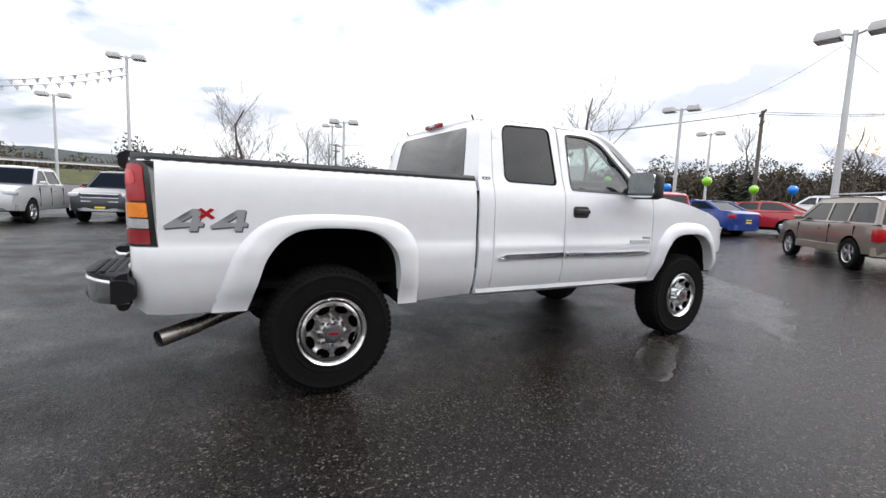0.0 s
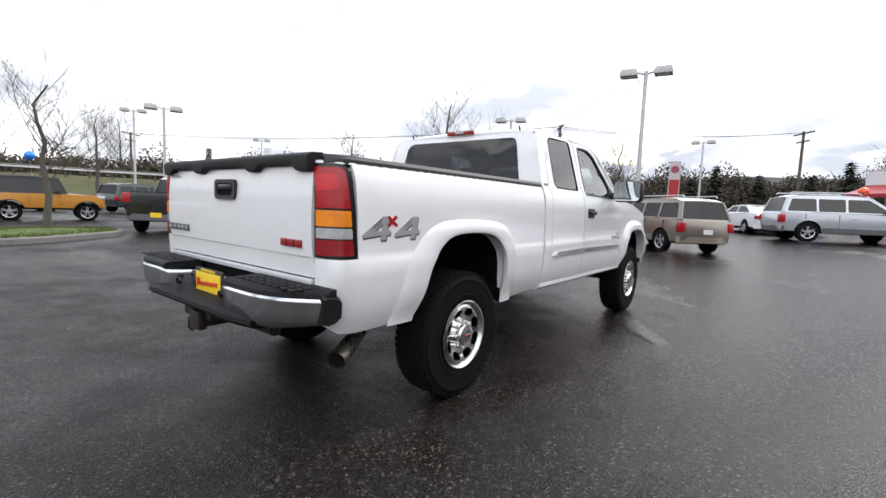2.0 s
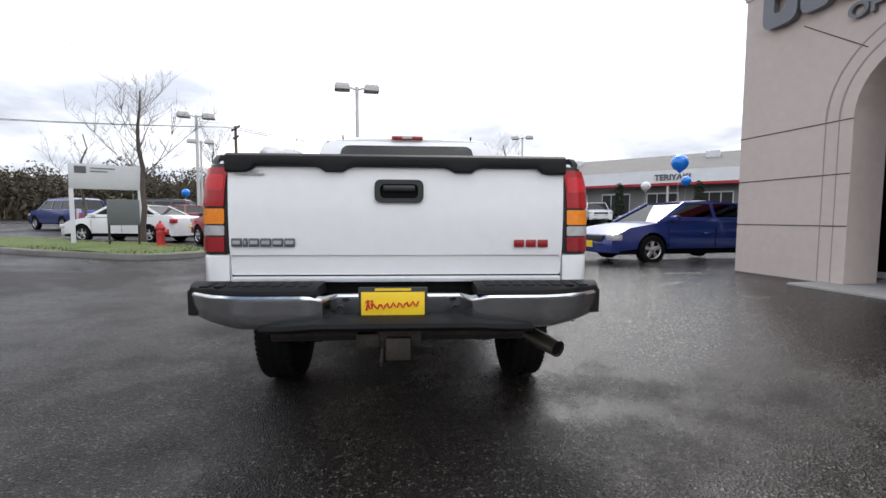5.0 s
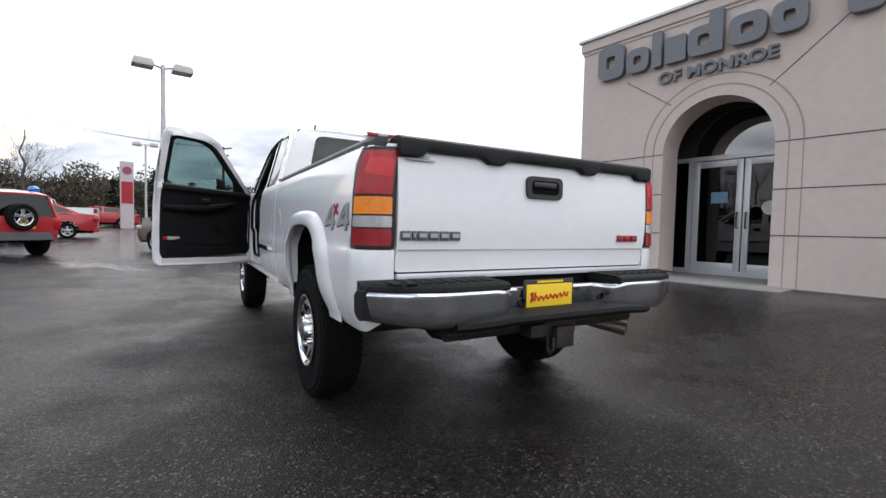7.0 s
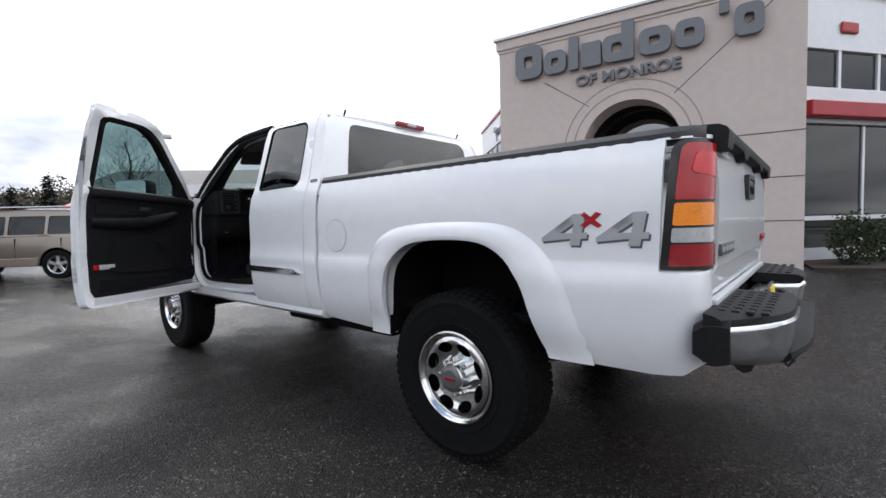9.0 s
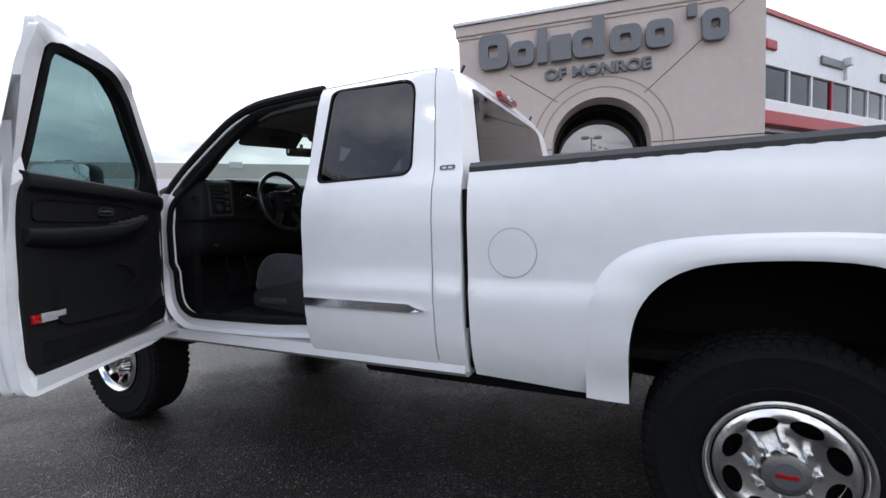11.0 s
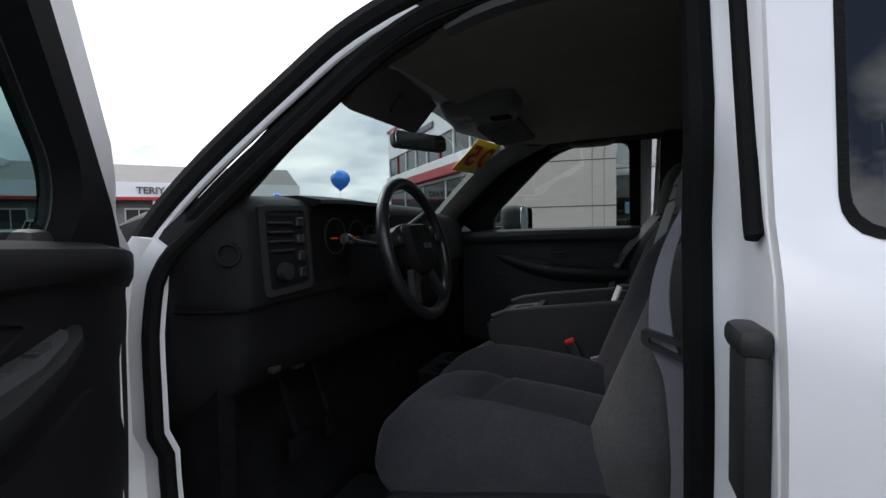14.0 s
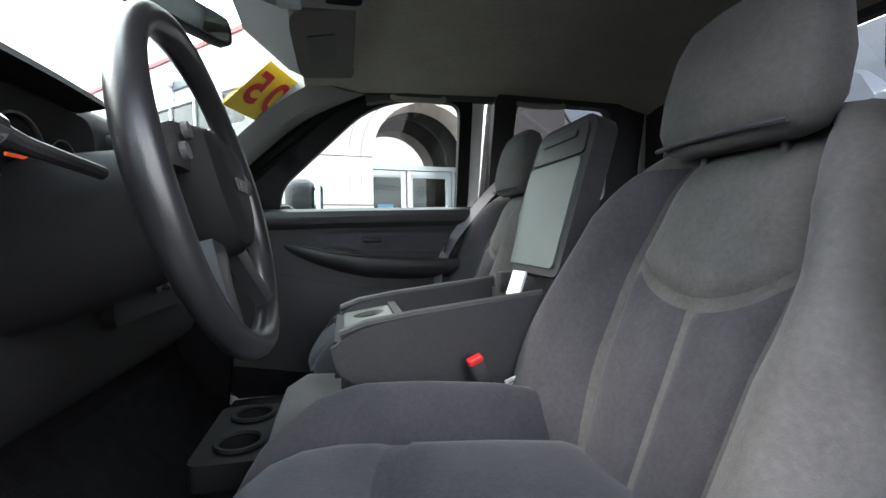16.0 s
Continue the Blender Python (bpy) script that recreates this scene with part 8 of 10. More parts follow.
# banner on the far side of the island
bm = bmesh.new()
rings = [[(19.0 + 2.6 * t, 15.9 + 1.6 * t + 0.08 * math.sin(t * 9), z) for z in (0.45, 1.55)] + [(19.02 + 2.6 * t, 15.92 + 1.6 * t + 0.08 * math.sin(t * 9), z) for z in (1.55, 0.45)] for t in (q / 12 for q in range(13))]
loft(bm, rings)
bn = tagged(part("lot_banner", bm, mat("banner_cloth", (0.45, 0.44, 0.50), 0.7, noise_amt=0.2, scale=2)), "pale cloth banner with red and blue blocks along the parked row", "banner")
for i, c in enumerate(((0.35, 0.03, 0.05), (0.04, 0.05, 0.20), (0.35, 0.03, 0.05))):
    bm = bmesh.new()
    t = 0.18 + 0.28 * i
    box(bm, -0.25, 0.25, -0.015, 0.015, 0.75, 1.35)
    part("banner_block", bm, mat("banner_%d" % i, c, 0.7), bn, m=pose(19.0 + 2.6 * t + 0.03, 15.88 + 1.6 * t - 0.03, 0, 0, 0, 31))


# ---------- balloons ----------
def balloon(p, r, c, label, tie):
    root = empty("balloon", pose(*p))
    tagged(root, label, "balloon", "balloons on the cars")
    bm = bmesh.new()
    lathe(bm, [(-r * 1.18, 0.012), (-r * 1.12, 0.02), (-r * 0.95, r * 0.28), (-r * 0.6, r * 0.72), (-r * 0.1, r * 0.97), (r * 0.3, r * 0.98), (r * 0.7, r * 0.72), (r * 0.92, r * 0.4), (r * 1.0, 0.0)], 24, UPY)
    part("skin", bm, mat("balloon_" + c[0], c[1], 0.25, noise_amt=0.03, scale=3, coat=0.5), root)
    bm = bmesh.new()
    tube(bm, [(0, 0, -r * 1.15), (tie[0] * 0.5, tie[1] * 0.5, -r * 1.15 + tie[2] * 0.5 - 0.03), tie], 0.004, 5)
    part("string", bm, M_WHITEPL, root)


C_BL, C_GR, C_WH, C_RD = ("blue", (0.01, 0.22, 0.80)), ("green", (0.25, 0.62, 0.02)), ("white", (0.7, 0.7, 0.72)), ("orange", (0.8, 0.10, 0.03))
balloon((7.6, -6.65, 2.55), 0.21, C_BL, "bright blue balloon tied to the blue sedan", (0.0, 0.1, -1.2))
balloon((11.6, -9.3, 2.45), 0.17, C_BL, "bright blue balloon above the parked row", (0.1, 0.1, -2.2))
balloon((12.2, -8.2, 2.30), 0.17, C_WH, "white balloon above the parked row", (0.1, 0.1, -2.1))
balloon((1.9, 24.0, 2.75), 0.20, C_BL, "bright blue balloon above the off-roaders", (0.1, 0.1, -1.0))
balloon((-0.2, 25.6, 2.75), 0.18, C_GR, "green balloon above the off-roaders", (0.1, 0.1, -0.8))
balloon((-0.9, 25.4, 2.6), 0.18, C_BL, "bright blue balloon above the off-roaders", (0.1, 0.1, -0.7))
balloon((24.2, 11.4, 2.9), 0.26, C_GR, "green balloon above the parked row", (0.1, 0.1, -1.6))
balloon((25.5, 9.6, 2.5), 0.24, C_GR, "green balloon above the parked row", (0.1, 0.1, -1.3))
balloon((26.0, 8.0, 2.5), 0.24, C_BL, "bright blue balloon above the parked row", (0.1, 0.1, -1.3))
balloon((22.5, 12.6, 2.5), 0.22, C_BL, "bright blue balloon above the parked row", (0.1, 0.1, -1.2))
balloon((24.3, -4.6, 2.55), 0.2, C_RD, "orange balloon on the silver wagon", (-0.8, 0.3, -0.6))
balloon((17.5, 12.4, 2.6), 0.2, C_GR, "green balloon above the parked row", (0.1, 0.1, -1.3))


# ---------- the cab's inside ----------
def strip(bm, pts, nrm, width, thick=0.0025, narrow=1.0):
    """A webbing band along points, its face turned to nrm."""
    pts = [Vector(p) for p in pts]
    rings = []
    for i, p in enumerate(pts):
        d = (pts[min(i + 1, len(pts) - 1)] - pts[max(i - 1, 0)]).normalized()
        w = d.cross(Vector(nrm)).normalized()
        nn = w.cross(d).normalized()
        w *= width / 2 * (narrow + (1 - narrow) * min(1, i / (0.5 * len(pts))))
        rings.append([p + w, p + w + nn * thick, p - w + nn * thick, p - w])
    loft(bm, rings)


def smooth_pts(pts, k=5):
    return smooth_line(pts, k)


# floor, fire wall, kick panels, headliner, back trim
bm = bmesh.new()
box(bm, 1.18, 3.20, -0.84, 0.84, 0.64, 0.70)
floor_pan = part("cab_floor", bm, M_CARPET, truck, "black cab carpet")
bm = bmesh.new()
box(bm, 3.14, 3.20, -0.86, 0.86, 0.66, 1.40)
part("fire_wall", bm, M_CARPET, floor_pan, "dark fire wall carpet")
bm = bmesh.new()
loft(bm, [[(3.15, y, 0.95), (3.05, y, 0.78), (2.94, y, 0.702), (3.15, y, 0.702)] for y in (-0.82, 0.0, 0.82)])
part("toe_board", bm, M_CARPET, floor_pan)
bm = bmesh.new()
box(bm, 1.95, 2.90, 0.40, 0.80, 0.70, 0.712, 0.005)
part("floor_mat", bm, M_BLACK, floor_pan, "black rubber floor mat")
for s in (-1, 1):
    bm = bmesh.new()
    prism(bm, [(2.985, 0.70), (2.965, 0.86), (2.96, 1.32), (3.16, 1.40), (3.16, 0.70)], "y", min(s * 0.815, s * 0.86), max(s * 0.815, s * 0.86))
    part("kick_panel", bm, M_CARPET, truck, "charcoal kick panel")
    bm = bmesh.new()
    prism(bm, [(s * 0.895, 0.700), (s * 0.895, 0.716), (s * 0.80, 0.722), (s * 0.79, 0.70)], "x", 1.98, 2.97)
    part("sill_plate", bm, M_TRIM, truck, "charcoal sill plate")
bm = bmesh.new()
rings = []
for x, zc, ze, ye in ((1.26, 1.88, 1.84, 0.72), (1.4, 1.935, 1.885, 0.735), (1.9, 1.945, 1.895, 0.745), (2.3, 1.94, 1.888, 0.745), (2.52, 1.925, 1.875, 0.725), (2.66, 1.895, 1.86, 0.69)):
    row = [(x, ye * k / 8, zc - (zc - ze) * abs(k / 8) ** 3) for k in range(-8, 9)]
    rings.append(row + [(x, ye, zc + 0.012), (x, -ye, zc + 0.012)])
loft(bm, rings)
head = part("headliner", bm, M_HEAD, truck, "grey cloth headliner")
for s in (-1, 1):
    # roof rail trim over the door
    bm = bmesh.new()
    tube(bm, smooth_pts([(1.30, s * 0.755, 1.88), (1.9, s * 0.768, 1.893), (2.3, s * 0.765, 1.886), (2.45, s * 0.755, 1.862)]), 0.024, 8)
    part("roof_rail_trim", bm, M_TRIMG, head, "grey roof rail trim")
    # pillar cover between the door frame and the screen
    bm = bmesh.new()
    a_l = smooth_pts([(3.16, s * 0.85, 1.41), (2.92, s * 0.825, 1.62), (2.70, s * 0.79, 1.80), (2.47, s * 0.76, 1.905)])
    b_l = smooth_pts([(3.20, s * 0.735, 1.43), (2.98, s * 0.705, 1.65), (2.80, s * 0.680, 1.81), (2.64, s * 0.655, 1.91)])
    rings = []
    for a, b in zip(a_l, b_l):
        va, vb = Vector(a), Vector(b)
        inn = Vector((-0.022, -s * 0.02, -0.03))
        rings.append([va, va + inn * 0.9, va.lerp(vb, 0.5) + inn * 1.35, vb + inn * 0.8, vb])
    loft(bm, rings)
    # passenger cover colour is lightened for missing light; driver cover stays dark
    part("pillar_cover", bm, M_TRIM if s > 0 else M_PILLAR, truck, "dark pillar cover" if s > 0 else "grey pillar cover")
    # sun visor
    bm = bmesh.new()
    vpos = lambda y, v, d: (2.68 + 0.11 * (0.62 - y) + (0.081 + 0.02 * (0.64 - y)) * v - 0.8 * d, s * y, 1.894 + 0.03 * (0.62 - y) - (0.122 - 0.05 * (0.64 - y)) * v - 0.6 * d) if s > 0 else (2.50 + 0.165 * v, s * y, 1.905 - 0.03 * v - d)
    panel(bm, rounded([(0.11, 0.0), (0.11, 0.96), (0.66, 1.0), (0.66, 0.0)] if s > 0 else [(0.11, 0.0), (0.11, 0.96), (0.54, 1.0), (0.60, 0.0)], [0.05, 0.10, 0.05, 0.04] if s > 0 else [0.05, 0.12, 0.12, 0.05]), [], lambda y, v, d: vpos(y, v, d), 0.018, 0.15)
    vis = part("sun_visor", bm, M_VISOR, head, "grey sun visor, tone set to make up for weak light")
    bm = bmesh.new()
    tube(bm, [vpos(0.14, 0.05, 0.010), vpos(0.50, 0.05, 0.010), vpos(0.60, 0.02, 0.0)], 0.008, 8)
    part("visor_rod", bm, M_TRIMG, vis)
    bm = bmesh.new()
    panel(bm, rounded([(0.24, 0.3), (0.24, 0.75), (0.42, 0.75), (0.42, 0.3)], 0.03), [], lambda y, v, d: vpos(y, v, d + 0.0185), 0.003, 0.15)
    part("visor_label", bm, M_TRIMG, vis)
    # rear inner door trim
    bm = bmesh.new()
    win_i = rounded([(1.405, 1.482), (1.43, 1.865), (1.85, 1.882), (1.87, 1.478)], 0.05)
    out_i = rounded([(1.24, 0.72), (1.27, 1.90), (1.945, 1.905), (1.955, 0.72)], 0.04)
    panel(bm, out_i, [win_i], lambda x, z, d: (x, s * (half(z) - 0.05 - d), z), 0.05, 0.1)
    rt = part("rear_trim", bm, M_TRIM, truck, "charcoal rear door trim")
    bm = bmesh.new()
    tube(bm, [(1.45, s * 0.86, 1.30), (1.50, s * 0.83, 1.32), (1.75, s * 0.83, 1.32), (1.80, s * 0.86, 1.30)], 0.016, 8)
    part("armrest_pull", bm, M_BLACK, rt)
bm = bmesh.new()
panel(bm, rounded([(-0.86, 0.70), (-0.84, 1.42), (-0.72, 1.89), (0.72, 1.89), (0.84, 1.42), (0.86, 0.70)], 0.04), [rounded([(-0.70, 1.49), (-0.615, 1.87), (0.615, 1.87), (0.70, 1.49)], 0.05)],
      lambda y, z, d: (cab_x(z) + 0.045 + d, y, z), 0.03, 0.12)
part("back_trim", bm, M_TRIM, truck, "charcoal cab back trim")

# rubber seal round the driver door opening, and the latch edge of the rear door
SEAL = [(1.98, 0.755), (2.10, 0.749), (2.30, 0.738), (2.82, 0.732), (2.95, 0.745), (3.025, 0.80), (3.048, 0.90), (3.052, 1.10), (3.054, 1.30), (3.035, 1.41), (2.96, 1.495), (2.79, 1.64), (2.60, 1.795), (2.50, 1.852), (2.38, 1.882), (2.20, 1.888), (2.06, 1.887)]
for s in (-1, 1):
    bm = bmesh.new()
    tube(bm, [(x, s * (half(z) - 0.058 if z > 1.0 else 0.918), z) for x, z in smooth_pts(SEAL, 4)], 0.0165, 8)
    part("door_seal", bm, M_RUBBER, truck, "black rubber door seal")
    # painted frame of the opening
    bm = bmesh.new()
    low = [(x, z) for x, z in smooth_pts(SEAL, 4) if z < 1.44]
    grow = []
    for i, (x, z) in enumerate(low):
        p, q = Vector(low[max(i - 1, 0)]), Vector(low[min(i + 1, len(low) - 1)])
        t = (q - p).normalized()
        grow.append((x + t.y * 0.055, z - t.x * 0.055))
    rings = []
    for (x, z), (xo, zo) in zip(low, grow):
        yi = half(z) - 0.060 if z > 1.0 else 0.916
        rings.append([(x, s * yi, z), (x + (xo - x) * 0.35, s * (yi + 0.004), z + (zo - z) * 0.35), (xo, s * (yi + 0.012), zo), (xo + (xo - x) * 0.3, s * (yi + 0.045), zo + (zo - z) * 0.3), (xo, s * (yi - 0.03), zo), (x, s * (yi - 0.03), z)])
    loft(bm, rings)
    part("opening_frame", bm, M_PAINT, truck)
s = 1
bm = bmesh.new()
dpt = lambda z: 0.172 if z < 1.42 else max(0.085, 0.172 - 0.45 * (z - 1.42))
rings = [[(1.955, half(z) - 0.012, z), (1.970, half(z) - 0.03, z), (1.976, half(z) - dpt(z) * 0.75, z), (1.988, half(z) - dpt(z) * 0.88, z), (2.015, half(z) - dpt(z), z), (2.012, half(z) - dpt(z) - 0.015, z), (1.94, half(z) - dpt(z) - 0.015, z), (1.94, half(z) - 0.03, z)] for z in (0.74, 0.95, 1.2, 1.40, 1.47, 1.55, 1.65, 1.9)]
loft(bm, rings)
edge = part("rear_door_edge", bm, M_PAINT, truck)
bm = bmesh.new()
tube(bm, [(2.026, half(z) - dpt(z) - 0.010, z) for z in (0.75, 1.0, 1.2, 1.40, 1.47, 1.55, 1.65, 1.89)], 0.023, 8)
part("edge_seal", bm, M_RUBBER, edge, "black rubber edge seal")
bm = bmesh.new()
tube(bm, [(1.977, half(z) - 0.05, z) for z in (1.45, 1.47, 1.6, 1.75, 1.90)], 0.014, 8)
part("outer_seal", bm, M_RUBBER, edge, "black outer window seal")
bm = bmesh.new()
box(bm, 1.968, 2.002, 0.872, 0.952, 1.105, 1.31, 0.010)
lt = part("door_release", bm, M_BLACK, edge, "black rear door release")
bm = bmesh.new()
box(bm, 1.968, 2.009, 0.872, 0.958, 1.304, 1.340, 0.012)
part("release_lever", bm, M_BLACK, lt)
bm = bmesh.new()
box(bm, 1.972, 1.980, 0.885, 0.935, 0.985, 1.03, 0.003)
part("door_striker", bm, M_STEEL, edge, "steel door striker")
bm = bmesh.new()
tube(bm, [(1.975, 0.895, 1.0), (2.0, 0.895, 1.0), (2.0, 0.925, 1.0), (1.975, 0.925, 1.0)], 0.005, 6)
part("striker_loop", bm, M_CHROME, edge)

# dashboard
bm = bmesh.new()
rings = []
for y, dx, dz in ((-0.755, 0.10, -0.06), (-0.72, 0.06, -0.03), (-0.55, 0.04, -0.02), (-0.28, 0.02, -0.01), (-0.20, 0.0, 0.0), (0.10, 0.005, 0.004), (0.30, 0.01, 0.006), (0.68, 0.01, 0.0), (0.84, 0.008, -0.008), (0.905, 0.002, -0.014), (0.922, 0.004, -0.016), (0.935, 0.016, -0.020), (0.952, 0.045, -0.028), (0.972, 0.095, -0.042), (0.984, 0.15, -0.06)):
    base = [(3.16, 1.02), (3.05, 1.045), (2.96, 1.085), (2.912, 1.125), (2.892, 1.20), (2.889, 1.288), (2.884, 1.298), (2.868, 1.305), (2.863, 1.325), (2.8745, 1.512), (2.882, 1.535), (2.905, 1.553), (2.96, 1.566), (3.12, 1.55), (3.34, 1.47), (3.34, 1.30), (3.20, 1.20)]
    rings.append([(x + dx * (1 if x < 3.0 else 0.4), y, z + dz * (1 if z > 1.4 else 0)) for x, z in base])
loft(bm, rings)
dash = part("dashboard", bm, M_DASH, truck, "charcoal moulded dashboard", sharp=40)
bm = bmesh.new()
tube(bm, [(2.872, 0.9245, 1.301), (2.884, 0.937, 1.301), (2.914, 0.954, 1.301), (2.964, 0.974, 1.301), (3.02, 0.986, 1.301)], 0.0035, 6)
part("dash_seam", bm, M_DARK, dash)
dash.location = (0.015, -0.088, 0)
bm = bmesh.new()
lathe(bm, [(0.0, 0.026), (0.006, 0.026), (0.006, 0.020), (-0.004, 0.018), (-0.004, 0.0)], 20, pose(2.899, 0.9465, 1.425, 0, 0, 30))
part("side_vent", bm, M_DASH, dash, "round black side vent")
# face of the dash: x from its height
face_x = lambda z: 2.863 + (z - 1.325) * 0.0615
dpan = lambda off: (lambda y, z, d: (face_x(z) + 0.011 - off + d, y, z))
bm = bmesh.new()
panel(bm, rounded([(0.708, 1.326), (0.708, 1.536), (0.882, 1.530), (0.882, 1.320)], 0.020), [rounded([(0.722, 1.340), (0.722, 1.524), (0.862, 1.518), (0.862, 1.336)], 0.014)], dpan(0.010), 0.012, 0.05)
bez = part("switch_bezel", bm, M_TRIM, dash, "charcoal switch and vent bezel")
bm = bmesh.new()
panel(bm, rounded([(0.721, 1.339), (0.721, 1.525), (0.863, 1.519), (0.863, 1.335)], 0.014), [], dpan(0.001), 0.004, 0.05)
part("bezel_back", bm, M_BLACK, bez)
for k in range(4):
    bm = bmesh.new()
    z = 1.425 + 0.022 * k
    box(bm, face_x(z) - 0.004, face_x(z) + 0.014, 0.772, 0.856, z - 0.002, z + 0.003, 0.001, 1)
    part("vent_slat", bm, M_TRIM, bez)
bm = bmesh.new()
lathe(bm, [(0.0, 0.022), (-0.018, 0.020), (-0.020, 0.0)], 18, pose(face_x(1.38), 0.820, 1.376, 0, 0, -90))
part("lamp_knob", bm, M_BLACK, bez, "black lamp knob")
for k in range(4):
    bm = bmesh.new()
    z = 1.368 + 0.042 * k
    box(bm, face_x(z) - 0.003, face_x(z) + 0.012, 0.730, 0.758, z - 0.012, z + 0.012, 0.003, 1)
    part("switch_button", bm, M_BLACK, bez)
# instrument recess
bm = bmesh.new()
panel(bm, rounded([(0.30, 1.335), (0.30, 1.530), (0.690, 1.530), (0.690, 1.335)], 0.03), [], dpan(0.002), 0.004, 0.06)
clu = part("instrument_panel", bm, M_DARK, dash, "dark instrument panel")
for y, r in ((0.585, 0.052), (0.47, 0.046), (0.39, 0.03)):
    bm = bmesh.new()
    lathe(bm, [(0.0, r), (-0.006, r), (-0.006, r * 0.94), (-0.002, r * 0.93)], 28, pose(face_x(1.455) + 0.01, y, 1.455, 0, 0, -90))
    gd = part("gauge_ring", bm, M_BLACK, clu)
    bm = bmesh.new()
    box(bm, face_x(1.455) - 0.001, face_x(1.455) + 0.002, y - 0.002, y + 0.030, 1.447, 1.451)
    part("gauge_needle", bm, mat("orange_needle", (0.85, 0.12, 0.02), 0.5), gd, "orange gauge needle")
bm = bmesh.new()
rings = []
for k in range(13):
    y = 0.33 + 0.35 * k / 12
    bow = 0.004 * (1 - ((y - 0.505) / 0.175) ** 2)
    rings.append([(2.885, y, 1.534 + bow), (2.850, y, 1.542 + bow), (2.856, y, 1.553 + bow), (2.93, y, 1.567 + bow), (3.02, y, 1.568 + bow * 0.6), (3.02, y, 1.545)])
loft(bm, rings)
part("cluster_hood", bm, M_DOORTRIM, dash, "charcoal cluster hood")
# radio and centre stack
bm = bmesh.new()
panel(bm, rounded([(-0.06, 1.215), (-0.06, 1.52), (0.27, 1.52), (0.27, 1.215)], 0.02), [], lambda y, z, d: ((2.861 + (z - 1.325) * 0.0615 if z > 1.315 else 2.884) - 0.004 + d, y, z), 0.02, 0.06)
stack = part("radio_panel", bm, M_DASH, dash, "black radio and heater stack")
bm = bmesh.new()
box(bm, 2.846, 2.872, -0.02, 0.20, 1.39, 1.455, 0.004)
part("radio", bm, M_TRIMG, stack, "grey radio")
for y in (0.0, 0.06, 0.12):
    bm = bmesh.new()
    lathe(bm, [(0.0, 0.018), (-0.016, 0.016), (-0.018, 0.0)], 16, pose(2.878, y + 0.02, 1.27, 0, 0, -90))
    part("heater_knob", bm, M_BLACK, stack)
# pedals
for y, w in ((0.42, 0.06), (0.57, 0.09)):
    bm = bmesh.new()
    box(bm, 2.975, 2.99, y - w / 2, y + w / 2, 0.83, 0.90, 0.006)
    pd = part("pedal", bm, M_CARPET, floor_pan, "black rubber pedal")
    bm = bmesh.new()
    tube(bm, [(2.985, y, 0.87), (3.03, y, 1.0), (3.06, y, 1.1)], 0.009, 6)
    part("pedal_arm", bm, M_CARPET, pd)
bm = bmesh.new()
box(bm, 2.885, 2.905, 0.815, 0.845, 1.135, 1.150, 0.004)
part("hood_release", bm, M_TRIM, dash)
bm = bmesh.new()
box(bm, 2.905, 2.925, 0.70, 0.74, 1.110, 1.122, 0.004)
part("brake_release", bm, M_DASH, dash)

# steering column and wheel
HUB, TILT = Vector((2.697, 0.36, 1.414)), 14
wm = Matrix.Translation(HUB) @ pose(0, 0, 0, 0, TILT, 0)
bm = bmesh.new()
rings = []
for x, r, zr in ((0.05, 0.055, 0.06), (0.09, 0.075, 0.085), (0.20, 0.08, 0.10), (0.32, 0.07, 0.10)):
    rings.append([wm @ Vector((x, r * math.cos(a), zr * math.sin(a) - 0.012)) for a in (2 * math.pi * k / 18 for k in range(18))])
loft(bm, rings)
col = part("steering_column", bm, M_DOORTRIM, truck, "black steering column shroud")
bm = bmesh.new()
lathe(bm, [(0.0, 0.016), (0.004, 0.016), (0.004, 0.010)], 16, pose(2.79, 0.33, 1.41, 0, 0, -60))
part("ignition_lock", bm, M_CHROME, col, "bright ignition lock")
bm = bmesh.new()
tube(bm, [(2.78, 0.45, 1.425), (2.80, 0.53, 1.438), (2.806, 0.575, 1.447)], [0.007, 0.008, 0.011], 10)
stk = part("signal_lever", bm, M_BLACK, col, "black signal lever")
bm = bmesh.new()
tube(bm, [(2.804, 0.562, 1.443), (2.807, 0.583, 1.449)], 0.0155, 12)
part("lever_ring", bm, M_CHROME, stk, "chrome lever end")
bm = bmesh.new()
tube(bm, [(2.79, 0.34, 1.45), (2.765, 0.27, 1.48), (2.735, 0.19, 1.52)], [0.009, 0.010, 0.014], 10)
part("shift_lever", bm, M_BLACK, col, "black column shift lever")
bm = bmesh.new()
n_t, n_m, R0 = 64, 12, 0.199
rings = []
for k in range(n_t):
    a = 2 * math.pi * k / n_t
    rm = 0.0165 + 0.0012 * math.cos(4 * a)
    rings.append([wm @ Vector((rm * math.sin(b) * 1.1, (R0 + rm * math.cos(b)) * math.cos(a), (R0 + rm * math.cos(b)) * math.sin(a))) for b in (2 * math.pi * q / n_m for q in range(n_m))])
rings.append(rings[0])
loft(bm, rings, caps=False)
bmesh.ops.remove_doubles(bm, verts=bm.verts[:], dist=1e-5)
sw = part("steering_wheel", bm, M_LEATHER, truck, "black leather steering wheel")
bm = bmesh.new()
hubp = rounded([(-0.085, 0.075), (0.085, 0.075), (0.078, -0.02), (0.045, -0.085), (-0.045, -0.085), (-0.078, -0.02)], 0.03)
rings = []
for x, sc in ((0.05, 0.85), (0.02, 1.0), (-0.005, 0.97), (-0.022, 0.86), (-0.030, 0.6)):
    rings.append([wm @ Vector((x, u * sc, v * sc)) for u, v in hubp])
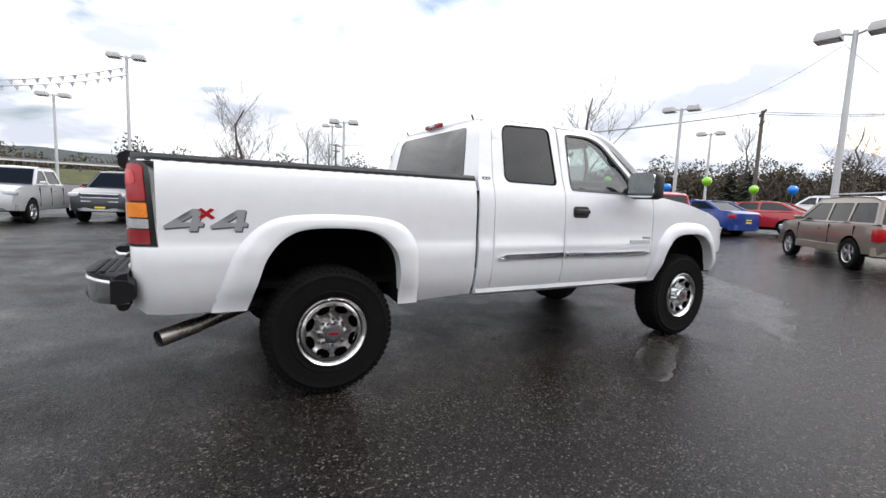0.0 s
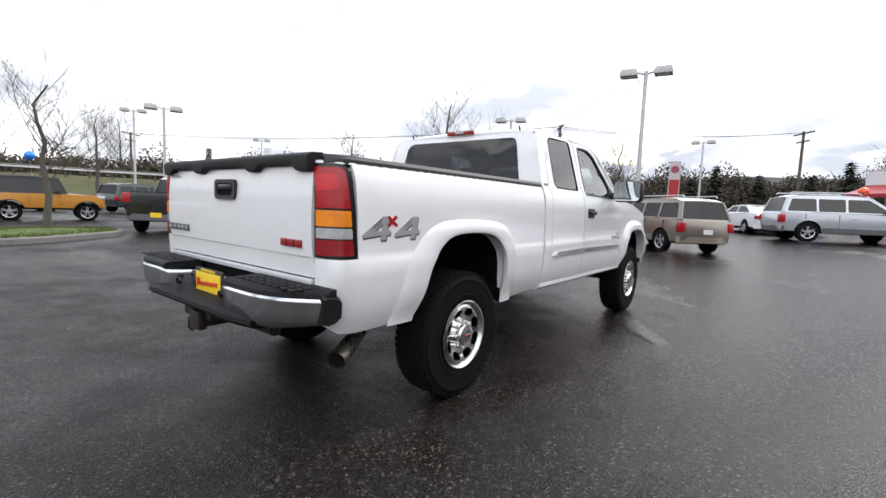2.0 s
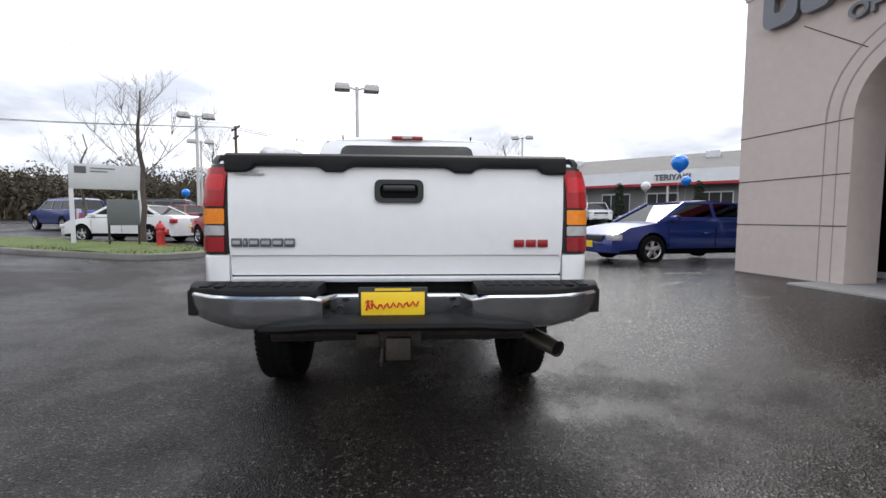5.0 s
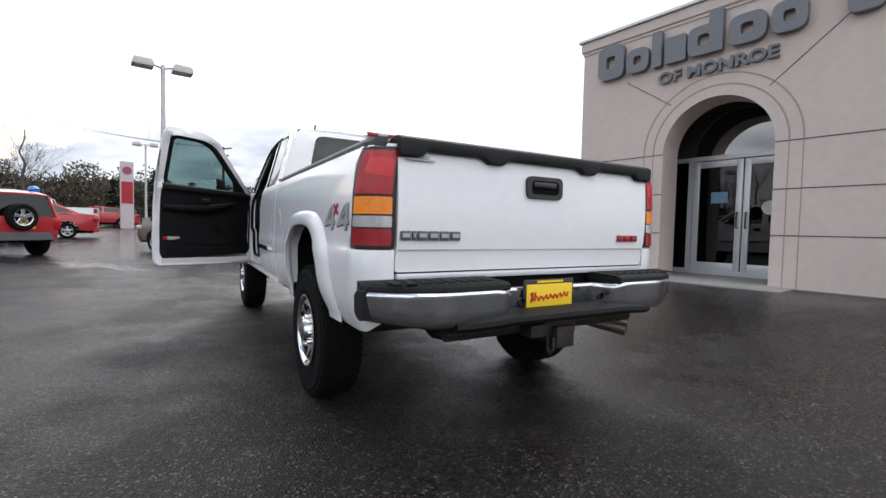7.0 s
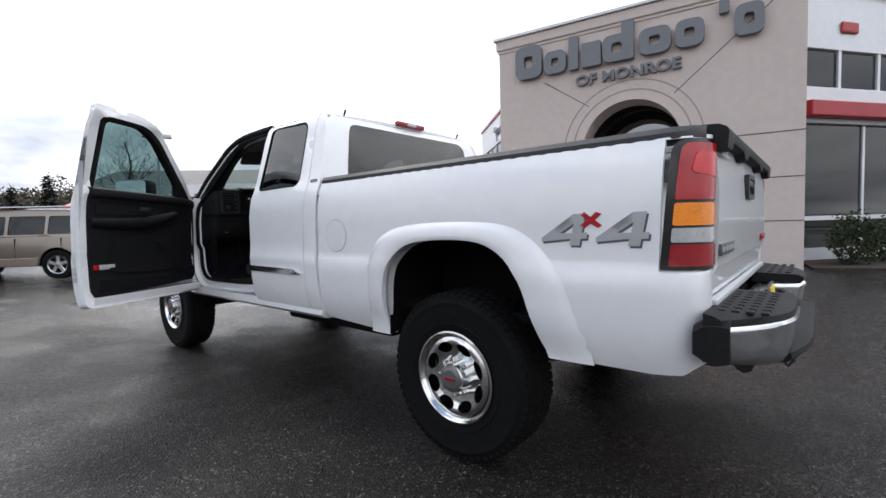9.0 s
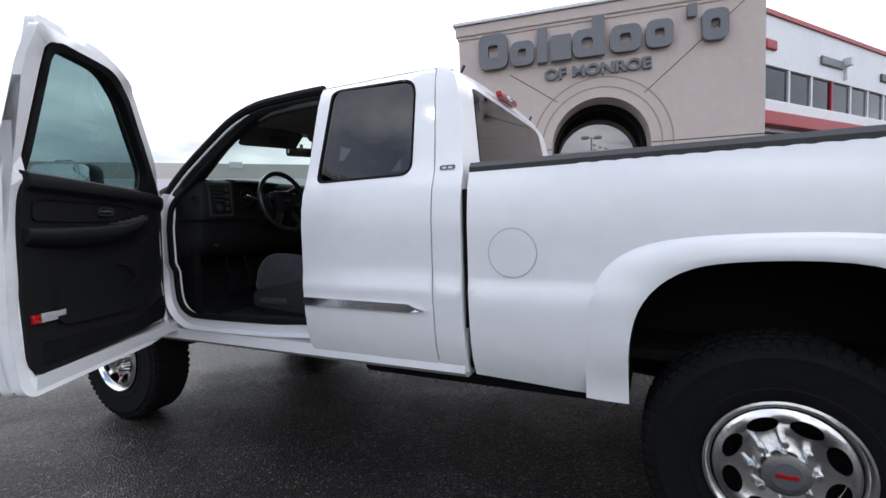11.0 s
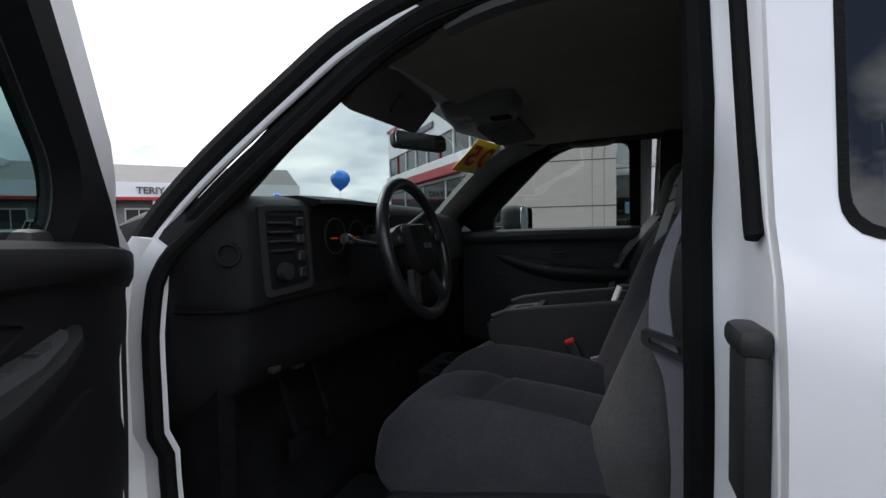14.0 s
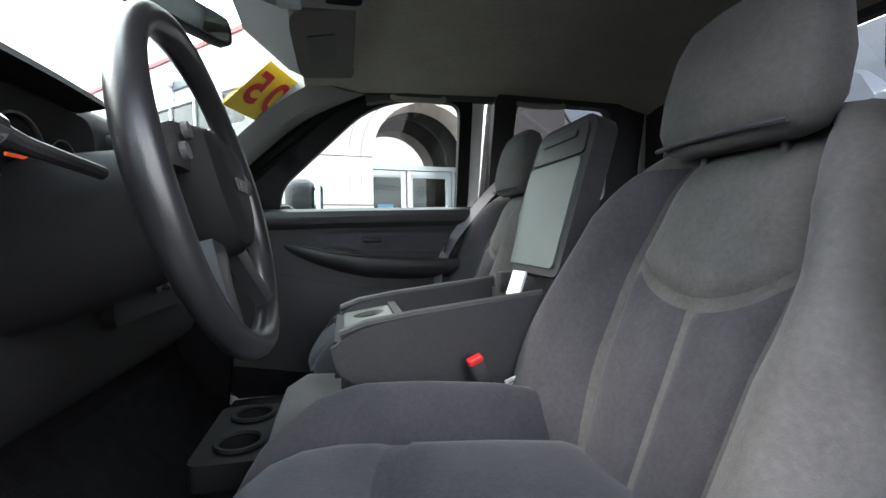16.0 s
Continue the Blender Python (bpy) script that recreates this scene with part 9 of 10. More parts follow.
loft(bm, rings)
hub = part("airbag_cover", bm, M_DOORTRIM, sw, "black airbag cover")
bm = bmesh.new()
for i in range(3):
    rg = [wm @ Vector((-0.031 - 0.001, -0.026 + 0.019 * i + u, v)) for u, v in ((0, -0.008), (0, 0.008), (0.014, 0.008), (0.014, -0.008))]
    loft(bm, [rg, [p + wm.to_3x3() @ Vector((-0.002, 0, 0)) for p in rg]])
part("cover_mark", bm, M_TRIMG, hub, "small grey badge bars")
for sy in (-1, 1):
    bm = bmesh.new()
    rings = []
    for y, z, w, x in ((0.06, 0.045, 0.036, 0.01), (0.11, 0.040, 0.030, 0.008), (0.155, 0.030, 0.024, 0.002), (0.180, 0.025, 0.022, 0.0)):
        rings.append([wm @ Vector((x + dx, sy * y, z + dz)) for dx, dz in ((-0.010, -w * 0.8), (-0.016, 0), (-0.010, w * 0.8), (0.010, w * 0.8), (0.010, -w * 0.8))])
    loft(bm, rings)
    sp = part("upper_spoke", bm, M_BLACK, sw)
    for q in range(2):
        bm = bmesh.new()
        lathe(bm, [(0.0, 0.010), (-0.006, 0.009), (-0.006, 0.0)], 12, wm @ pose(-0.012, sy * (0.105 + 0.026 * q), 0.052 - 0.026 * q, 0, 0, -90))
        part("wheel_button", bm, M_TRIMG, sp)
    bm = bmesh.new()
    rings = []
    for y, z, w, x in ((0.045, -0.07, 0.022, 0.01), (0.075, -0.115, 0.017, 0.006), (0.100, -0.155, 0.016, 0.0)):
        rings.append([wm @ Vector((x + dx, sy * (y + dy), z + dz)) for dx, dy, dz in ((-0.008, -w, -w * 0.5), (-0.013, 0, 0), (-0.008, w, w * 0.5), (0.010, w, w * 0.5), (0.010, -w, -w * 0.5))])
    loft(bm, rings)
    part("lower_spoke", bm, mat("satin_grey", (0.018, 0.018, 0.020), 0.38, noise_amt=0.06, scale=20), sw, "satin grey lower spoke")


# seats
SB_X = lambda z: 2.185 - 0.40 * (z - 1.0) + 0.05 * max(0, z - 1.38)


def seam_t(z):
    return lerp_line(((0.9, 0.40), (1.05, 0.40), (1.20, 0.44), (1.32, 0.53), (1.42, 0.52), (1.54, 0.47)), z)


def seam_z(t):
    return 1.262 + 0.062 * min(1.0, abs(t) / 0.52) ** 2


def pillow(d, deep=0.018, soft=0.020):
    return deep * (1 - math.exp(-max(0.0, d) / soft))


BACK_W = ((0.93, 0.94), (0.99, 0.99), (1.06, 1.0), (1.26, 0.99), (1.32, 0.965), (1.38, 0.925), (1.43, 0.865), (1.47, 0.79), (1.505, 0.70), (1.525, 0.58), (1.535, 0.45))


def back_point(t, z, yc, hw):
    a = abs(t)
    s1 = seam_t(z)
    b = 0.0
    if a > s1:
        f = (a - s1) / (1 - s1)
        b = 0.082 * math.sin(min(1.0, f / 0.62) * math.pi / 2) ** 1.2 if f < 0.62 else 0.082 * math.cos((f - 0.62) / 0.38 * 1.35)
    fade = max(0.0, min(1.0, (1.60 - z) / 0.20)) * max(0.3, min(1.0, (z - 0.91) / 0.12))
    d = abs(a - s1) * hw
    if a < s1:
        d = min(d, abs(z - seam_z(t)))
        if z < seam_z(t):
            d = min(d, a * hw)
    x = SB_X(z) + b * fade + pillow(d) + 0.010 * math.cos(min(1, a / 0.6) * math.pi / 2)
    top = max(0, (z - 1.43) / 0.105)
    puff = 1 + 0.40 * math.exp(-((z - 1.13) / 0.18) ** 2)
    return (x - 0.055 * top ** 2, yc + hw * lerp_line(BACK_W, z) * t * (puff if t < 0 else 1), z)


def back_rows():
    """Rows of (t, z) that follow the seams."""
    rows = []
    for v in [k / 16 for k in range(17)] + [1 + k / 14 for k in range(1, 15)]:
        row = []
        for c in range(-20, 21):
            zz = 0.93
            for _ in range(3):
                s1 = seam_t(zz)
                t = c / 10 * s1 if abs(c) <= 10 else math.copysign(s1 + (abs(c) - 10) / 10 * (1 - s1), c)
                sz = seam_z(t)
                zz = 0.93 + (sz - 0.93) * v if v <= 1 else sz + (1.535 - sz) * (v - 1)
            row.append((t, zz))
        rows.append(row)
    return rows


def patch(bm, pts):
    vs = [[bm.verts.new(p) for p in r] for r in pts]
    for r0, r1 in zip(vs, vs[1:]):
        for q in range(len(r0) - 1):
            bm.faces.new((r0[q], r0[q + 1], r1[q + 1], r1[q]))


CUSH_Z = ((2.10, 0.985), (2.18, 1.012), (2.30, 1.027), (2.45, 1.040), (2.58, 1.050), (2.64, 1.047), (2.69, 1.032), (2.73, 1.004), (2.755, 0.972), (2.765, 0.945))
CUSH_W = ((2.10, 0.94), (2.18, 0.99), (2.30, 1.0), (2.55, 1.0), (2.64, 0.985), (2.69, 0.96), (2.73, 0.91), (2.755, 0.85), (2.765, 0.80))
CUSH_H = ((2.10, 0.75), (2.25, 0.95), (2.42, 1.0), (2.55, 0.92), (2.64, 0.65), (2.70, 0.35), (2.765, 0.1))
CUSH_S = 0.60


def cush_seam(t):
    return 2.515 - 0.045 * min(1.0, abs(t) / CUSH_S) ** 2


def cush_point(x, t, yc, hw):
    a = abs(t)
    h = 0.0
    if a > CUSH_S:
        f = (a - CUSH_S) / (1 - CUSH_S)
        h = 0.072 * math.sin(min(1.0, f / 0.5) * math.pi / 2) ** 1.1 * lerp_line(CUSH_H, x)
        if f > 0.5:
            h -= 0.115 * ((f - 0.5) / 0.5) ** 2.4
        d = (a - CUSH_S) * hw
    else:
        d = min((CUSH_S - a) * hw, abs(x - cush_seam(t)))
    return (x - (0.04 * a * a if x > 2.6 else 0.04 * a * a * max(0, (x - 2.45) / 0.15)), yc + hw * lerp_line(CUSH_W, x) * t * (1.06 if t < 0 else 1), lerp_line(CUSH_Z, x) + h + pillow(d, 0.020, 0.022) - 0.020)


def seat(name, yc, label, hw=0.285):
    grid = back_rows()
    bm = bmesh.new()
    rings = []
    for row in grid:
        z = sum(q[1] for q in row) / len(row)
        top = max(0, (z - 1.44) / 0.095)
        w = lerp_line(BACK_W, z)
        ring = [back_point(t, zz, yc, hw) for t, zz in row]
        xb = SB_X(z) - 0.125 + 0.05 * top ** 2
        zl, zr = row[-1][1], row[0][1]
        ring += [(xb + 0.05, ring[-1][1] + 0.002, zl), (xb, yc + hw * w * 0.9, zl), (xb - 0.008, yc, z), (xb, yc - hw * w * 0.9, zr), (xb + 0.05, ring[0][1] - 0.002, zr)]
        rings.append(ring)
    loft(bm, rings)
    body = part(name, bm, M_FABRIC2, truck, label, sharp=60)
    # centre panels of the back, each its own cloth
    # the inboard bolster takes the dark cloth: its shade is in the colour
    for c0, c1, r0, r1, nm, mt, lb in ((-10, 10, 16, 28, "upper_panel", M_FABRIC2, "light grey upper back panel"), (-10, 0, 1, 16, "lower_panel", M_FABRIC, "dark grey lower back panel"), (0, 10, 1, 16, "lower_panel", M_FABRIC, "dark grey lower back panel"), (-19, -10, 1, 27, "shaded_bolster", M_FABRIC, "inboard side bolster, its shade put into a dark grey")):
        pts = []
        for r in range(r0, r1 + 1):
            line = []
            for c in range(c0, c1 + 1):
                t, zz = grid[r][c + 20]
                x, y, z = back_point(t, zz, yc, hw)
                edge = c in (c0, c1) or r in (r0, r1)
                line.append((x + (-0.003 if edge else 0.003), y, z))
            pts.append(line)
        bm = bmesh.new()
        patch(bm, pts)
        part(nm, bm, mt, body, lb, sharp=60)
    # headrest
    bm = bmesh.new()
    rings = []
    for z, w, x0, x1 in ((1.512, 0.100, 2.005, 2.040), (1.522, 0.125, 1.985, 2.062), (1.56, 0.138, 1.965, 2.072), (1.62, 0.138, 1.95, 2.062), (1.68, 0.128, 1.945, 2.045), (1.72, 0.108, 1.955, 2.025), (1.738, 0.07, 1.97, 2.005)):
        n = 24
        rings.append([((x0 + x1) / 2 + (x1 - x0) / 2 * math.copysign(abs(math.cos(a)) ** 0.6, math.cos(a)), yc + w * math.copysign(abs(math.sin(a)) ** 0.55, math.sin(a)), z) for a in (2 * math.pi * k / n for k in range(n))])
    loft(bm, rings)
    hr = part("headrest", bm, M_FABRIC2, body, "light grey cloth headrest", sharp=60)
    bm = bmesh.new()
    pz = 1.528
    tube(bm, [(2.066, yc - 0.118, pz), (2.071, yc - 0.05, pz + 0.003), (2.071, yc + 0.05, pz + 0.003), (2.066, yc + 0.118, pz)], 0.004, 6)
    part("headrest_piping", bm, M_FABRIC, hr)
    hr.location = (0, 0, -0.020)
    for sy in (-1, 1):
        bm = bmesh.new()
        tube(bm, [(2.01, yc + sy * 0.07, 1.47), (2.01, yc + sy * 0.07, 1.53)], 0.007, 8)
        part("headrest_post", bm, M_BLACK, hr)
    # cushion
    cols = [(-1 + (1 - CUSH_S) * k / 12) for k in range(12)] + [-CUSH_S + 2 * CUSH_S * k / 16 for k in range(16)] + [CUSH_S + (1 - CUSH_S) * k / 12 for k in range(13)]
    xrow = []
    for k in range(27):
        if k <= 14:
            xrow.append([2.10 + (cush_seam(t) - 2.10) * k / 14 for t in cols])
        else:
            f = 1 - (1 - (k - 14) / 12) ** 1.5
            xrow.append([cush_seam(t) + (2.765 - cush_seam(t)) * f for t in cols])
    bm = bmesh.new()
    rings = []
    for k, xr in enumerate(xrow):
        ring = [cush_point(x, t, yc, hw) for x, t in zip(xr, cols)]
        zb = lerp_line(((0, 0.84), (2, 0.83), (16, 0.84), (22, 0.88), (26, 0.925)), k)
        ring = [(x, y, max(zb + 0.01, z)) for x, y, z in ring]
        rings.append(ring + [(ring[-1][0], ring[-1][1], zb), (ring[0][0], ring[0][1], zb)])
    loft(bm, rings)
    cu = part("seat_cushion", bm, M_FABRIC, body, "dark grey cloth seat cushion", sharp=60)
    for c0, c1, r0, r1, nm, mt, lb in ((12, 28, 14, 24, "thigh_panel", M_FABRIC3, "grey thigh panel"), (12, 28, 1, 14, "cushion_panel", M_FABRIC, "dark grey centre panel")):
        pts = []
        for r in range(r0, r1 + 1):
            line = []
            for c in range(c0, c1 + 1):
                x, y, z = cush_point(xrow[r][c], cols[c], yc, hw)
                edge = c in (c0, c1) or r in (r0, r1)
                line.append((x, y, z + (-0.003 if edge else 0.003)))
            pts.append(line)
        bm = bmesh.new()
        patch(bm, pts)
        part(nm, bm, mt, cu, lb, sharp=60)
    bm = bmesh.new()
    box(bm, 2.14, 2.70, yc - 0.26, yc + 0.26, 0.70, 0.85, 0.03)
    ba = part("seat_base", bm, M_TRIM, body, "charcoal seat base cover")
    return body, cu


dseat, dcush = seat("driver_seat", 0.515, "grey cloth driver seat with light panels")
bm = bmesh.new()
prism(bm, rounded([(2.16, 0.74), (2.13, 0.90), (2.22, 0.965), (2.42, 0.93), (2.72, 0.87), (2.72, 0.78)], 0.04), "y", 0.785, 0.812)
sd = part("seat_side_cover", bm, M_TRIM, dseat, "charcoal seat side cover")
bm = bmesh.new()
box(bm, 2.44, 2.66, 0.81, 0.822, 0.80, 0.835, 0.006)
part("seat_switch", bm, M_TRIMG, sd)
pseat, pcush = seat("passenger_seat", -0.505, "grey cloth passenger seat beside the console")
dcush.location = (0.045, -0.005, -0.012)
dseat.location = (-0.062, -0.11, -0.015)
pseat.location = (-0.10, -0.085, 0.0)
# belts
bm = bmesh.new()
strip(bm, smooth_pts([(2.045, 0.742, 1.585), (2.085, 0.768, 1.515), (2.118, 0.788, 1.435), (2.134, 0.812, 1.36), (2.132, 0.840, 1.280), (2.11, 0.850, 1.20), (2.10, 0.838, 1.0), (2.13, 0.82, 0.86)]), (0.62, 0.75, 0.1), 0.044, narrow=0.15)
db = part("seat_belt", bm, M_BELT, dseat, "grey driver seat belt")
bm = bmesh.new()
gp = rounded([(-0.05, -0.024), (-0.05, 0.024), (0.05, 0.018), (0.05, -0.018)], 0.012)
rings = []
ghole = rounded([(-0.032, -0.008), (-0.032, 0.010), (0.034, 0.007), (0.034, -0.008)], 0.005)
panel(bm, gp, [ghole], lambda u, v, d: (2.130 + 0.75 * u - 0.3 * d, 0.858 - 0.35 * u - d, 1.278 + v * 0.8 + 0.2 * u), 0.014, 0.02)
part("belt_guide", bm, M_BLACK, dseat, "black belt guide loop")
bm = bmesh.new()
box(bm, 1.955, 2.07, 0.725, 0.825, 1.515, 1.605, 0.025, 3)
part("belt_shoulder", bm, M_FABRIC, dseat, "grey cloth belt shoulder guide")
bm = bmesh.new()
strip(bm, smooth_pts([(1.965, -0.64, 1.60), (2.04, -0.69, 1.53), (2.13, -0.735, 1.42), (2.21, -0.755, 1.31), (2.26, -0.77, 1.18), (2.27, -0.77, 0.95)]), (0.8, 0.6, 0.2), 0.046)
pb = part("seat_belt", bm, M_BELT, pseat, "grey passenger seat belt")
bm = bmesh.new()
box(bm, -0.022, 0.022, -0.004, 0.004, -0.03, 0.03, 0.003)
part("belt_tongue", bm, M_CHROME, pseat, "bright belt tongue", m=pose(2.225, -0.745, 1.308, -20, 20, 50))
# buckles
for (x, y, z, ry), lb in (((2.335, 0.212, 1.088, 24), "black buckle with red button"),):
    bm = bmesh.new()
    box(bm, -0.018, 0.018, -0.011, 0.011, -0.08, 0.026, 0.006)
    bk = part("belt_buckle", bm, M_BLACK, dseat, lb, m=pose(x, y, z, 0, ry, 0))
    bm = bmesh.new()
    box(bm, -0.016, 0.016, -0.012, 0.012, 0.020, 0.034, 0.004)
    part("release_button", bm, mat("red_button", (0.72, 0.02, 0.02), 0.35, noise_amt=0.05, scale=20), bk, "red release button")
bm = bmesh.new()
box(bm, -0.024, 0.024, -0.002, 0.002, -0.028, 0.028, 0.001, 1)
lab = part("belt_label", bm, M_WHITEPL, dseat, "white printed belt label", m=pose(2.255, 0.205, 1.045, -12, 14, 10))
for k in range(6):
    bm = bmesh.new()
    box(bm, -0.019, 0.017 - 0.006 * (k % 2), 0.0022, 0.003, 0.018 - 0.008 * k, 0.0215 - 0.008 * k)
    part("print_line", bm, mat("grey_ink", (0.22, 0.22, 0.25), 0.6), lab)

# centre seat section, console bin and its raised lid
bm = bmesh.new()
rings = []
for x, zt, zb in ((2.10, 0.98, 0.75), (2.35, 1.0, 0.75), (2.58, 1.025, 0.78), (2.68, 1.03, 0.82), (2.73, 1.0, 0.87), (2.745, 0.95, 0.92)):
    rings.append([(x, 0.005 + 0.19 * t, zt - 0.04 * abs(t) ** 6) for t in (k / 8 for k in range(-8, 9))] + [(x, 0.195, zb), (x, -0.185, zb)])
loft(bm, rings)
cs = part("centre_seat", bm, M_FABRIC2, truck, "grey cloth centre seat section", sharp=60)
CW = 0.178
cs.location = (-0.04, -0.10, -0.03)
ctop_z = lambda x: 1.195 + 0.045 * max(0, (2.60 - x)) / 0.4 - 0.02 * max(0, (x - 2.50) / 0.11) ** 2
bm = bmesh.new()
side_poly = smooth_pts([(2.16, ctop_z(2.16)), (2.30, ctop_z(2.30)), (2.45, ctop_z(2.45)), (2.56, ctop_z(2.56) - 0.004), (2.612, ctop_z(2.60) - 0.02), (2.618, 1.15), (2.60, 1.10), (2.53, 1.068), (2.40, 1.055), (2.16, 1.05)], 3)
prism(bm, side_poly, "y", 0.01 + CW - 0.022, 0.01 + CW)
M_CONSOLE = mat("dark_grey_vinyl", (0.034, 0.034, 0.037), 0.6, noise_amt=0.12, scale=10, bump=0.2, bump_scale=380)
cons = part("console_bin", bm, M_CONSOLE, truck, "grey open console bin")
cons.location = (-0.048, -0.125, -0.026)
bm = bmesh.new()
prism(bm, side_poly, "y", 0.01 - CW, 0.01 - CW + 0.022)
part("bin_side", bm, M_CONSOLE, cons)
bm = bmesh.new()
box(bm, 2.16, 2.60, 0.01 - CW + 0.02, 0.01 + CW - 0.02, 1.055, 1.10)
box(bm, 2.15, 2.17, 0.01 - CW, 0.01 + CW, 1.05, 1.225)
box(bm, 2.455, 2.475, 0.01 - CW + 0.02, 0.01 + CW - 0.02, 1.08, 1.195)
box(bm, 2.59, 2.612, 0.01 - CW + 0.02, 0.01 + CW - 0.02, 1.09, 1.165)
part("bin_floor", bm, M_TRIM, cons)
bm = bmesh.new()
hs = [[(2.53 + 0.04 * math.cos(a), 0.01 + c + 0.04 * math.sin(a)) for a in (2 * math.pi * k / 16 for k in range(16))] for c in (-0.08, 0.08)]
panel(bm, [(2.474, 0.01 - CW + 0.021), (2.592, 0.01 - CW + 0.021), (2.592, 0.01 + CW - 0.021), (2.474, 0.01 + CW - 0.021)], hs, lambda x, y, d: (x, y, 1.186 - 0.15 * (x - 2.474) - d), 0.012, 0.04)
part("cup_tray", bm, mat("pale_grey_plastic", (0.13, 0.14, 0.133), 0.5, noise_amt=0.08, scale=12, bump=0.15, bump_scale=300), cons, "grey cup tray")
for sy in (-1, 1):
    bm = bmesh.new()
    tube(bm, [(x, 0.01 + sy * (CW - 0.011), ctop_z(x) + 0.002) for x in (2.16, 2.3, 2.45, 2.55, 2.60)], 0.0105, 8)
    part("bin_rim", bm, M_CONSOLE, cons)
lm = Matrix.Translation((2.09, -0.08, 1.27)) @ pose(0, 0, 0, 0, -17, 0)
bm = bmesh.new()
prism(bm, rounded([(-0.185, 0.0), (-0.175, 0.40), (-0.13, 0.435), (0.14, 0.435), (0.18, 0.40), (0.185, 0.0)], 0.03), "x", -0.058, 0.0)
for v in bm.verts:
    v.co = lm @ v.co
lid = part("console_lid", bm, M_FABRIC, cons, "raised grey console lid")
GREEN = mat("grey_green_plastic", (0.115, 0.132, 0.124), 0.45, noise_amt=0.06, scale=10, bump=0.15, bump_scale=320)
bm = bmesh.new()
panel(bm, rounded([(-0.160, 0.02), (-0.152, 0.315), (0.155, 0.315), (0.162, 0.02)], 0.02), [], lambda y, z, d: tuple(lm @ Vector((0.008 - d, y, z))), 0.012, 0.08)
part("lid_liner", bm, GREEN, lid, "grey-green lid liner")
bm = bmesh.new()
panel(bm, rounded([(-0.150, 0.325), (-0.145, 0.40), (-0.12, 0.418), (0.13, 0.418), (0.148, 0.40), (0.155, 0.325)], 0.015), [], lambda y, z, d: tuple(lm @ Vector((0.006 - d, y, z))), 0.01, 0.08)
tl = part("lid_pocket", bm, M_BLACK, lid, "black lid pocket")
bm = bmesh.new()
panel(bm, rounded([(-0.10, 0.375), (-0.10, 0.395), (0.10, 0.395), (0.10, 0.375)], 0.006), [], lambda y, z, d: tuple(lm @ Vector((0.012 - d, y, z))), 0.008, 0.08)
part("pocket_latch", bm, M_TRIMG, tl)
for y in (-0.06, 0.09):
    bm = bmesh.new()
    box(bm, 2.145, 2.18, y - 0.02, y + 0.02, 1.22, 1.275, 0.005)
    part("lid_hinge", bm, M_BLACK, lid)
bm = bmesh.new()
box(bm, -0.003, 0.003, -0.026, 0.026, -0.03, 0.03)
part("folded_paper", bm, M_WHITEPL, cons, "white folded paper", m=pose(2.19, 0.10, 1.262, 0, -20, 12))
# cup holders in front of the centre seat
bm = bmesh.new()
rr = rounded([(2.70, -0.10), (2.70, 0.19), (2.86, 0.19), (2.86, -0.10)], 0.03)
hs = [[(2.78 + 0.042 * math.cos(a), c + 0.042 * math.sin(a)) for a in (2 * math.pi * k / 16 for k in range(16))] for c in (-0.03, 0.115)]
panel(bm, rr, hs, lambda x, y, d: (x, y, 0.925 - d), 0.05, 0.05)
ch = part("cup_holder", bm, M_DOORTRIM, truck, "black floor cup holder")
ch.location = (-0.03, -0.08, 0.02)
bm = bmesh.new()
box(bm, 2.71, 2.85, -0.09, 0.18, 0.70, 0.86, 0.02)
part("holder_base", bm, M_DOORTRIM, ch)
for c in (-0.03, 0.115):
    bm = bmesh.new()
    tube(bm, [(2.78 + 0.044 * math.cos(a), c + 0.044 * math.sin(a), 0.93) for a in (2 * math.pi * k / 20 for k in range(21))], 0.006, 6)
    part("cup_rim", bm, M_DOORTRIM, ch)
# rear bench
bm = bmesh.new()
rings = []
for z, x0, x1, w in ((0.95, 1.22, 1.46, 0.74), (1.05, 1.22, 1.44, 0.76), (1.30, 1.21, 1.38, 0.75), (1.40, 1.22, 1.35, 0.72), (1.43, 1.24, 1.32, 0.66)):
    rings.append([(x0, -w, z), (x1 - 0.02, -w, z), (x1, -w + 0.06, z), (x1 - 0.015, 0, z), (x1, w - 0.06, z), (x1 - 0.02, w, z), (x0, w, z)])
loft(bm, rings)
rb = part("rear_bench", bm, M_FABRIC, truck, "grey cloth rear bench")
bm = bmesh.new()
rings = []
for x, z in ((1.25, 0.98), (1.40, 1.0), (1.60, 1.01), (1.68, 0.99), (1.70, 0.95)):
    rings.append([(x, -0.76, z - 0.03), (x, -0.70, z), (x, 0, z - 0.01), (x, 0.70, z), (x, 0.76, z - 0.03), (x, 0.76, 0.80), (x, -0.76, 0.80)])
loft(bm, rings)
part("bench_cushion", bm, M_FABRIC, rb)

